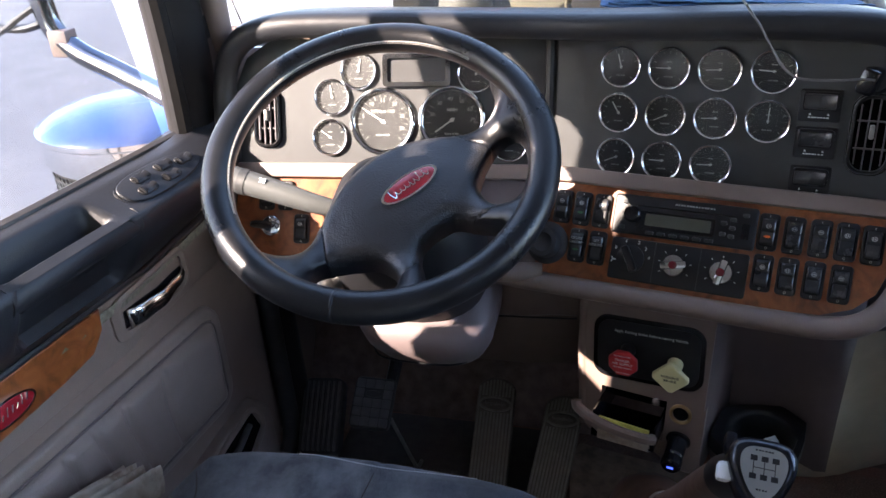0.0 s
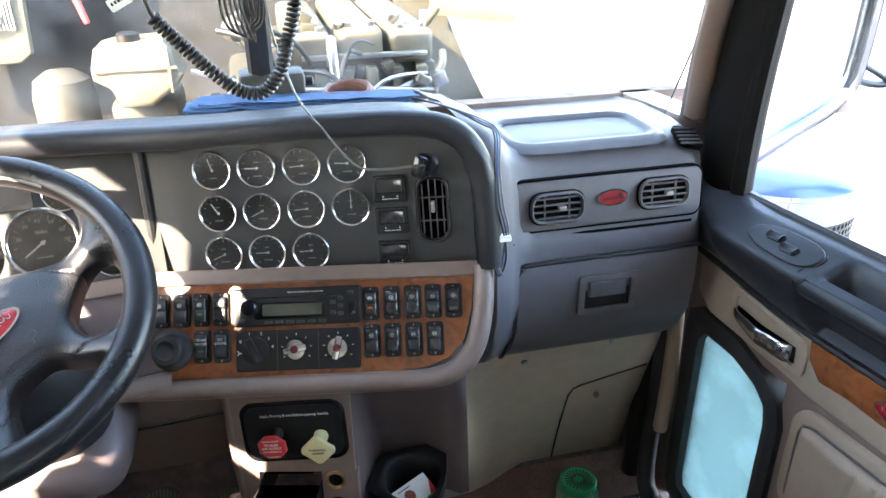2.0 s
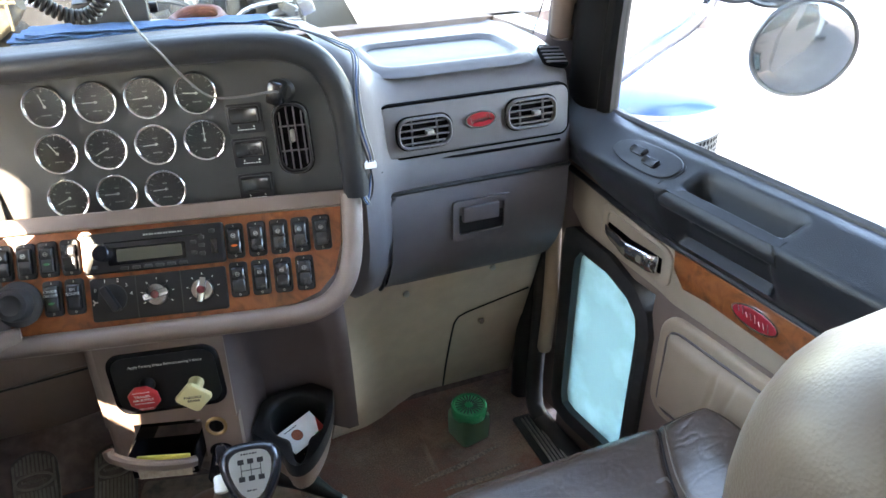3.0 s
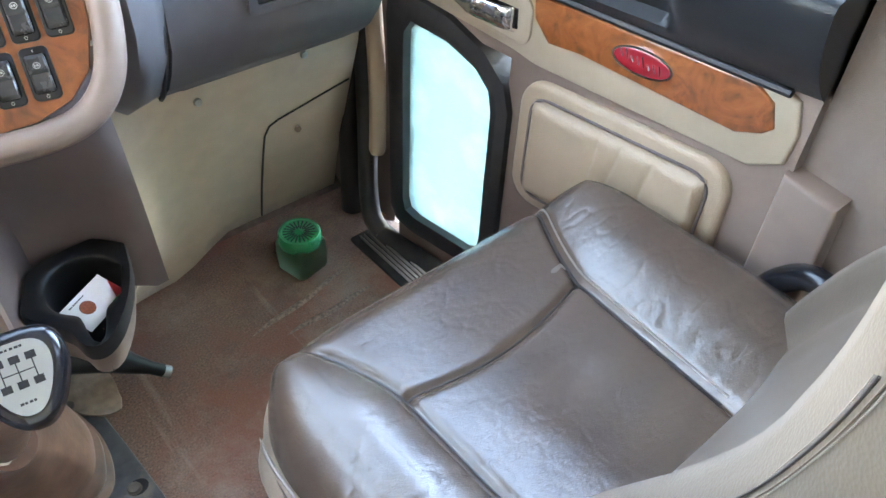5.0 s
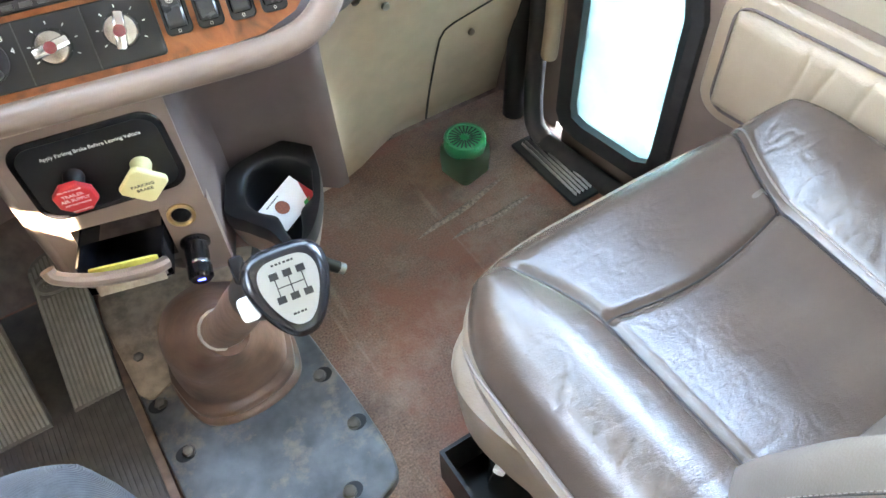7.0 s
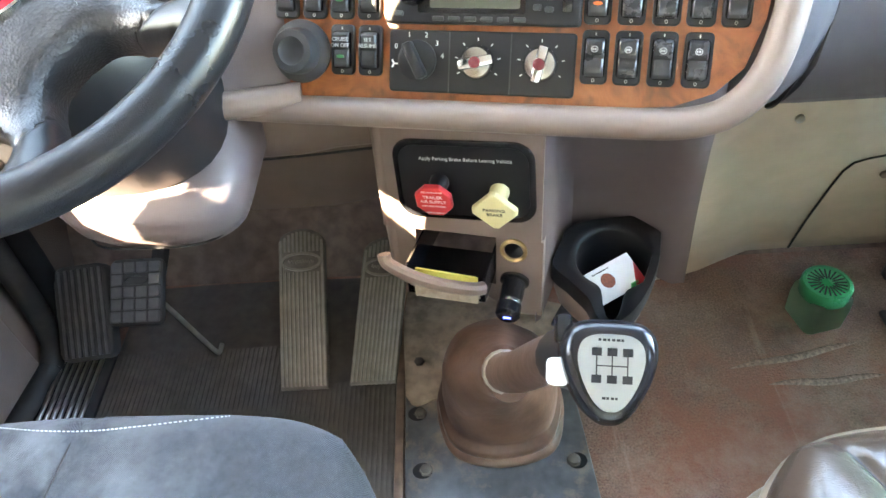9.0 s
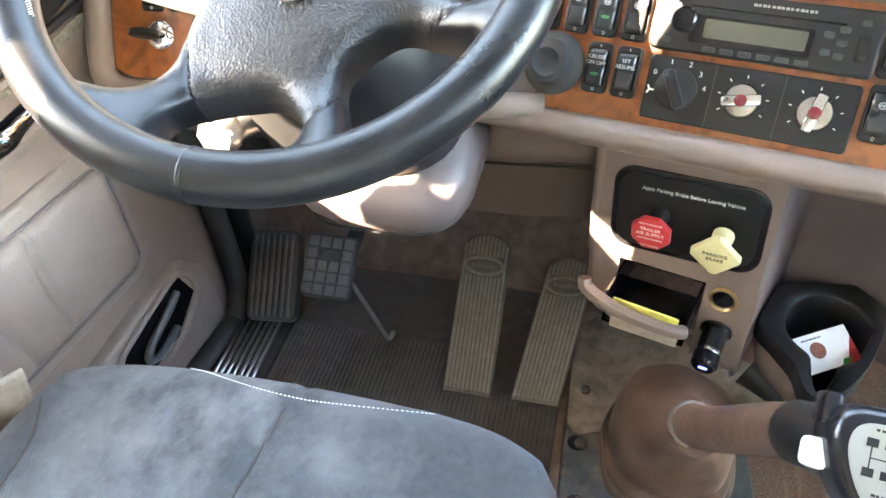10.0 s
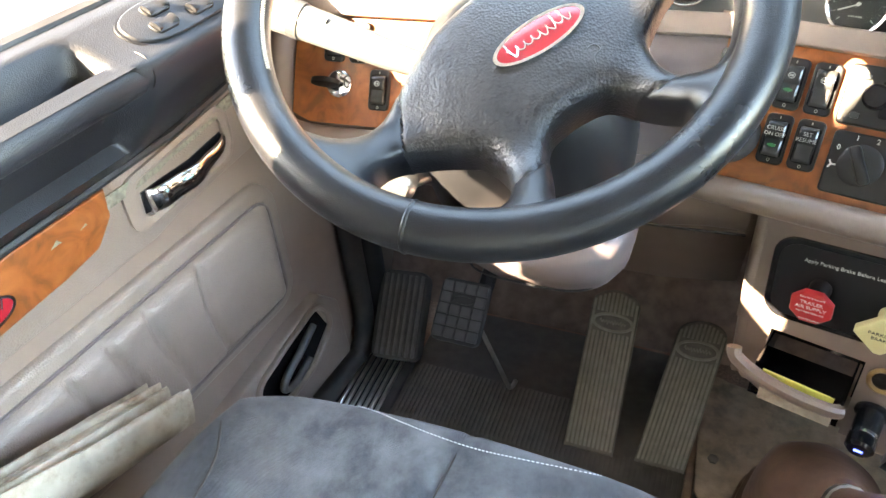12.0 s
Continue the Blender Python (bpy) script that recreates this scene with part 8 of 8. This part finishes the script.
# box trailer behind the cab, seen in the mirrors
tra = thing("box_trailer", "white box trailer with red lettering behind the cab", "trailer", at=(XC, -6.0, -1.25))
bm = bmesh.new()
box(bm, XC - 1.28, XC + 1.28, -11.5, -1.75, -0.15, 2.75, edge=0.03)
body = part("body", bm, mat("white_trailer_panel", (0.72, 0.71, 0.68), 0.4, var=0.06, scale=2, stain=0.4, stain_color=(0.5, 0.46, 0.4), stain_scale=1.5), tra)
for i in range(16):
    bm = bmesh.new()
    box(bm, XC + 1.275, XC + 1.292, -11.3 + i * 0.6, -11.26 + i * 0.6, -0.1, 2.7)
    part("side_post", bm, M_CAN, body)
for y, h in ((-2.6, 0.34), (-3.0, 0.22), (-3.3, 0.24), (-3.65, 0.22), (-4.0, 0.26)):
    bm = bmesh.new()
    box(bm, XC + 1.275, XC + 1.298, y - 0.13, y + 0.13, 1.3, 1.3 + h)
    part("red_mark", bm, M_REDP, body)
for x in (-1, 1):
    for y in (-3.9, -9.4, -10.7):
        bm = bmesh.new()
        lathe(bm, [(0.001, -0.28), (0.44, -0.28), (0.50, -0.24), (0.50, -0.04), (0.44, 0.0), (0.001, 0.0)], 28, basis((XC + x * 1.22, y, -0.75), (0, 1, 0), (0, 0, 1)) if x > 0 else basis((XC + x * 1.22, y, -0.75), (0, -1, 0), (0, 0, 1)))
        part("wheel", bm, M_RUBBER, tra)

# ---- outside: engine bay with the hood tipped forward ----
hood = thing("tipped_hood", "blue truck hood tipped forward, dark underside showing", "hood", at=(XC, 3.0, -0.5))
bm = bmesh.new()
rows = []
for i in range(9):
    t = i / 8
    rows.append([(a + 0.06 * (t - 0.5) * (1 if a < 0 else 1.6), 3.02 - 0.10 * abs(a) ** 2 + 0.10 * t, -0.4 + 1.9 * t) for a in (-0.86, -0.8, -0.66, -0.5, -0.3, -0.1, 0.1, 0.3, 0.48, 0.56, 0.63)])
sheet(bm, rows, 0.03, (0, 1, 0))
part("shell", bm, M_HOOD, hood, smooth=80)
bm = bmesh.new()
prism(bm, [(-0.98, 0.795), (-0.66, 0.805), (-0.625, 0.83), (-0.615, 0.98), (-0.60, 1.30), (-1.02, 1.30)], 0.0, 0.03, Matrix(((1, 0, 0, 0), (0, 0, -1, 2.84), (0, 1, 0, 0), (0, 0, 0, 1))), edge=0.01)
crown = part("crown", bm, M_JUG, hood, "white sunlit inner edge")
bm = bmesh.new()
for i in range(34):
    box(bm, -0.97 + i * 0.0096, -0.964 + i * 0.0096, 2.795, 2.81, 0.905, 1.30)
tagged(part("grille_bars", bm, M_STEEL, hood, smooth=0), kind="stuff")
script_badge(basis((-0.80, 2.785, 0.935), (1, 0, 0), (0, -1, 0.0)), 0.115, 0.038, crown)
bm = bmesh.new()
rows = [[(0.56 + 0.26 * (1 - t) ** 1.6 + o, 2.80 - 0.1 * o, 0.55 + 0.75 * t) for o in (0.0, -0.03, -0.09, -0.16)] for t in [i / 10 for i in range(11)]]
sheet(bm, rows, 0.03, (0, 1, 0))
part("side_flange", bm, M_TAN, hood, "dusty tan flange", smooth=80)
bm = bmesh.new()
prism(bm, [(0.585, 0.905), (0.86, 0.865), (0.90, 0.93), (0.60, 1.10)], 0.0, 0.02, Matrix(((1, 0, 0, 0), (0, 0, -1, 2.74), (0, 1, 0, 0), (0, 0, 0, 1))), edge=0.008)
part("fender_flap", bm, M_JUG, hood, "white fender flap")
eng = thing("engine", "dusty tan engine block with pipes and hoses", "engine", at=(0.15, 2.4, -0.3))
# paler copy of the engine tan for covers, ribs and fittings
M_TAN2 = mat("pale_engine_paint", (0.085, 0.077, 0.056), 0.5, var=0.2, scale=18, stain=0.5, stain_color=(0.03, 0.025, 0.018), stain_scale=14)
bm = bmesh.new()
box(bm, -0.06, 0.44, 2.15, 2.85, -0.3, 0.80, edge=0.03)
part("block", bm, M_TAN, eng)
bm = bmesh.new()
box(bm, 0.08, 0.46, 2.12, 2.80, 0.80, 0.885, edge=0.012)
part("head", bm, M_TAN, eng)
for i in range(3):
    bm = bmesh.new()
    box(bm, 0.10 + i * 0.122, 0.205 + i * 0.122, 2.10, 2.74, 0.885, 0.965 + 0.008 * (i % 2), edge=0.018, seg=3)
    cover = part("valve_cover", bm, M_TAN2, eng, "pale valve cover")
    for k in range(2):
        bm = bmesh.new()
        lathe(bm, [(0.011, 0), (0.011, 0.010), (0.006, 0.013)], 6, Matrix.Translation((0.125 + i * 0.122 + k * 0.055, 2.13, 0.965 + 0.008 * (i % 2))))
        part("bolt", bm, M_STEEL, cover)
bm = bmesh.new()
box(bm, 0.13, 0.43, 2.085, 2.10, 0.905, 0.917, edge=0.004)
part("fuel_rail", bm, M_STEEL, eng)
for i in range(6):
    bm = bmesh.new()
    box(bm, 0.10 + i * 0.06, 0.128 + i * 0.06, 2.07, 2.12, 0.80, 0.885, edge=0.006)
    part("rib", bm, M_TAN2 if i % 2 else M_TAN, eng)
# intake pipe with clamps, sweeping down to the turbocharger
pipe = smooth_path([(-0.02, 2.30, 0.955), (0.03, 2.22, 0.945), (0.075, 2.15, 0.90), (0.10, 2.10, 0.83), (0.12, 2.08, 0.74)], 8)
bm = bmesh.new()
tube(bm, pipe, 0.034, 16)
part("intake_pipe", bm, M_TAN, eng, smooth=80)
for k in (6, 14, 24):
    bm = bmesh.new()
    tube(bm, pipe[k:k + 2], 0.037, 16)
    part("hose_clamp", bm, M_STEEL, eng)
for pts, r, mt2 in (([(-0.16, 2.06, 0.78), (-0.08, 2.02, 0.76), (0.0, 2.03, 0.785), (0.08, 2.05, 0.80)], 0.010, M_STEEL),
                    ([(-0.14, 2.04, 0.735), (-0.02, 2.0, 0.742), (0.09, 2.03, 0.772)], 0.007, M_BLACK),
                    ([(0.205, 2.06, 0.70), (0.205, 2.055, 0.82), (0.20, 2.07, 0.93), (0.203, 2.10, 0.95)], 0.013, M_STEEL),
                    ([(0.30, 2.06, 0.70), (0.32, 2.05, 0.80), (0.37, 2.06, 0.84), (0.45, 2.10, 0.845)], 0.008, M_STEEL),
                    ([(0.44, 2.08, 0.72), (0.445, 2.07, 0.84), (0.465, 2.08, 0.885), (0.47, 2.10, 0.91)], 0.009, M_JUG),
                    ([(-0.05, 2.12, 0.98), (0.01, 2.08, 0.965), (0.05, 2.06, 0.91), (0.04, 2.05, 0.84)], 0.008, M_BLACK),
                    ([(-0.02, 2.10, 1.0), (0.06, 2.06, 0.985), (0.12, 2.06, 0.95), (0.15, 2.08, 0.90)], 0.006, M_PANEL)):
    bm = bmesh.new()
    tube(bm, smooth_path(pts, 7), r, 10)
    part("engine_hose", bm, mt2, eng, smooth=80)
bm = bmesh.new()
lathe(bm, [(0.060, 0.0), (0.066, 0.02), (0.066, 0.05), (0.045, 0.065), (0.030, 0.07), (0.030, 0.10)], 28, look((0.02, 2.06, 0.83), (0.06, 3, 0.86)))
part("turbo_housing", bm, M_TAN2, eng, "pale turbocharger housing")
bm = bmesh.new()
lathe(bm, [(0.028, 0), (0.028, 0.02), (0.02, 0.025)], 18, Matrix.Translation((0.155, 2.20, 0.97)))
part("filler_cap", bm, M_STEEL, eng)
rng = random.Random(5)
for i in range(14):
    x, z = rng.uniform(-0.06, 0.44), rng.uniform(0.66, 0.86)
    bm = bmesh.new()
    w_, h_ = rng.uniform(0.012, 0.035), rng.uniform(0.012, 0.03)
    box(bm, x - w_, x + w_, 2.05, 2.16, z - h_, z + h_, edge=0.005)
    part("bracket", bm, rng.choice((M_TAN, M_TAN2, M_PANEL, M_STEEL)), eng)
for i in range(46):
    x, z = rng.uniform(-0.16, 0.46), rng.uniform(0.70, 0.99)
    y = 2.02 + 0.10 * rng.random() + (0.12 if z > 0.9 else 0)
    bm = bmesh.new()
    q = Matrix.Translation((x, y, z)) @ Matrix.Rotation(rng.uniform(-0.7, 0.7), 4, "Y")
    if i % 3:
        w_, h_ = rng.uniform(0.006, 0.022), rng.uniform(0.005, 0.018)
        box(bm, -w_, w_, -0.02, 0.02, -h_, h_, q, edge=0.003)
    else:
        lathe(bm, [(0.001, -0.03), (0.011, -0.03), (0.013, -0.02), (0.013, 0.03), (0.008, 0.036)], 12, q @ Matrix.Rotation(rng.uniform(0.4, 1.4), 4, "X"))
    part("fitting", bm, rng.choice((M_TAN, M_TAN2, M_PANEL, M_STEEL, M_BLACK)), eng)
for i in range(9):
    x0, x1 = rng.uniform(-0.16, 0.15), rng.uniform(0.15, 0.46)
    z0, z1 = rng.uniform(0.75, 0.98), rng.uniform(0.78, 0.98)
    bm = bmesh.new()
    tube(bm, smooth_path([(x0, 2.05, z0), ((2 * x0 + x1) / 3, 2.0, z0 + rng.uniform(-0.05, 0.03)), ((x0 + 2 * x1) / 3, 2.01, z1 + rng.uniform(-0.05, 0.03)), (x1, 2.07, z1)], 6), rng.uniform(0.003, 0.007), 8)
    part("engine_pipe", bm, (M_BLACK, M_STEEL, M_TAN)[i % 3], eng, smooth=80)
strap = thing("red_strap", "red strap hanging inside the tipped hood", "strap", at=(-0.42, 2.7, 1.0))
bm = bmesh.new()
tube(bm, smooth_path([(-0.50, 2.70, 1.30), (-0.47, 2.70, 1.12), (-0.455, 2.70, 1.02), (-0.43, 2.69, 0.93)], 6), lambda t: 0.016 - 0.008 * t, 10, flat=0.3, up=(0, 1, 0))
part("webbing", bm, M_REDP, strap)
tank = thing("coolant_tank", "white plastic coolant tank with a black cap", "tank", at=(-0.26, 2.4, 0.7))
bm = bmesh.new()
shape = [(-0.40, 0.845), (-0.385, 0.895), (-0.34, 0.905), (-0.21, 0.91), (-0.19, 0.89), (-0.185, 0.84), (-0.165, 0.82), (-0.19, 0.785), (-0.26, 0.735), (-0.34, 0.735), (-0.36, 0.79), (-0.40, 0.815)]
mxz = Matrix(((1, 0, 0, 0), (0, 0, -1, 2.60), (0, 1, 0, 0), (0, 0, 0, 1)))
prism(bm, shape, 0.0, 0.16, mxz, edge=0.02)
part("tank_body", bm, M_JUG, tank)
bm = bmesh.new()
box(bm, -0.395, -0.180, 2.428, 2.440, 0.838, 0.846, edge=0.002)
box(bm, -0.205, -0.197, 2.428, 2.440, 0.775, 0.90, edge=0.002)
part("tank_seam", bm, M_JUG, tank)
bm = bmesh.new()
lathe(bm, [(0.03, 0.905), (0.03, 0.925), (0.02, 0.93)], 18, Matrix.Translation((-0.30, 2.50, 0)))
part("cap", bm, M_BLACK, tank)
bm = bmesh.new()
box(bm, -0.38, -0.20, 2.5, 2.75, -0.3, 0.74, edge=0.02)
part("bracket", bm, M_TAN, tank)
bm = bmesh.new()
lathe(bm, [(0.085, 0.2), (0.085, 0.74), (0.075, 0.79), (0.04, 0.815), (0.001, 0.82)], 24, Matrix.Translation((-0.515, 2.62, 0)))
part("filter_can", bm, M_TAN, eng, "tan filter canister")
fen = thing("cowl", "blue and grey cowl in front of the windscreen", "cowl", at=(XC, 1.9, 0.5))
bm = bmesh.new()
box(bm, -0.82, 0.90, 1.80, 2.02, -0.3, 0.74, edge=0.03)
part("cowl_panel", bm, M_BLUE, fen)

# unseen plate added outside the driver window to cut sun on wheel and dash
ob = thing("sun_block_plate", "unseen flat plate added outside the driver window to block sun", "brace", at=(-1.03, 0.8, 1.33))
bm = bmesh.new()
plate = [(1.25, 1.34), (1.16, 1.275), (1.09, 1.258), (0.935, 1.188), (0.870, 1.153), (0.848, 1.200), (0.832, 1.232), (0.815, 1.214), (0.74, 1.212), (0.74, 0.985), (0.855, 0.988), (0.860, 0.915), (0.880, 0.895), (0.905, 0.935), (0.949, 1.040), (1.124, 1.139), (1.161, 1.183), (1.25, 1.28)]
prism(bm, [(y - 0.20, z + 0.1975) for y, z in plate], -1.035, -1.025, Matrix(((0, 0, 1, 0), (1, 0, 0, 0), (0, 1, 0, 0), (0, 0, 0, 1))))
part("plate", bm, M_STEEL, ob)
# added tab of the blocker, keeps sun off one spoke and the ledge
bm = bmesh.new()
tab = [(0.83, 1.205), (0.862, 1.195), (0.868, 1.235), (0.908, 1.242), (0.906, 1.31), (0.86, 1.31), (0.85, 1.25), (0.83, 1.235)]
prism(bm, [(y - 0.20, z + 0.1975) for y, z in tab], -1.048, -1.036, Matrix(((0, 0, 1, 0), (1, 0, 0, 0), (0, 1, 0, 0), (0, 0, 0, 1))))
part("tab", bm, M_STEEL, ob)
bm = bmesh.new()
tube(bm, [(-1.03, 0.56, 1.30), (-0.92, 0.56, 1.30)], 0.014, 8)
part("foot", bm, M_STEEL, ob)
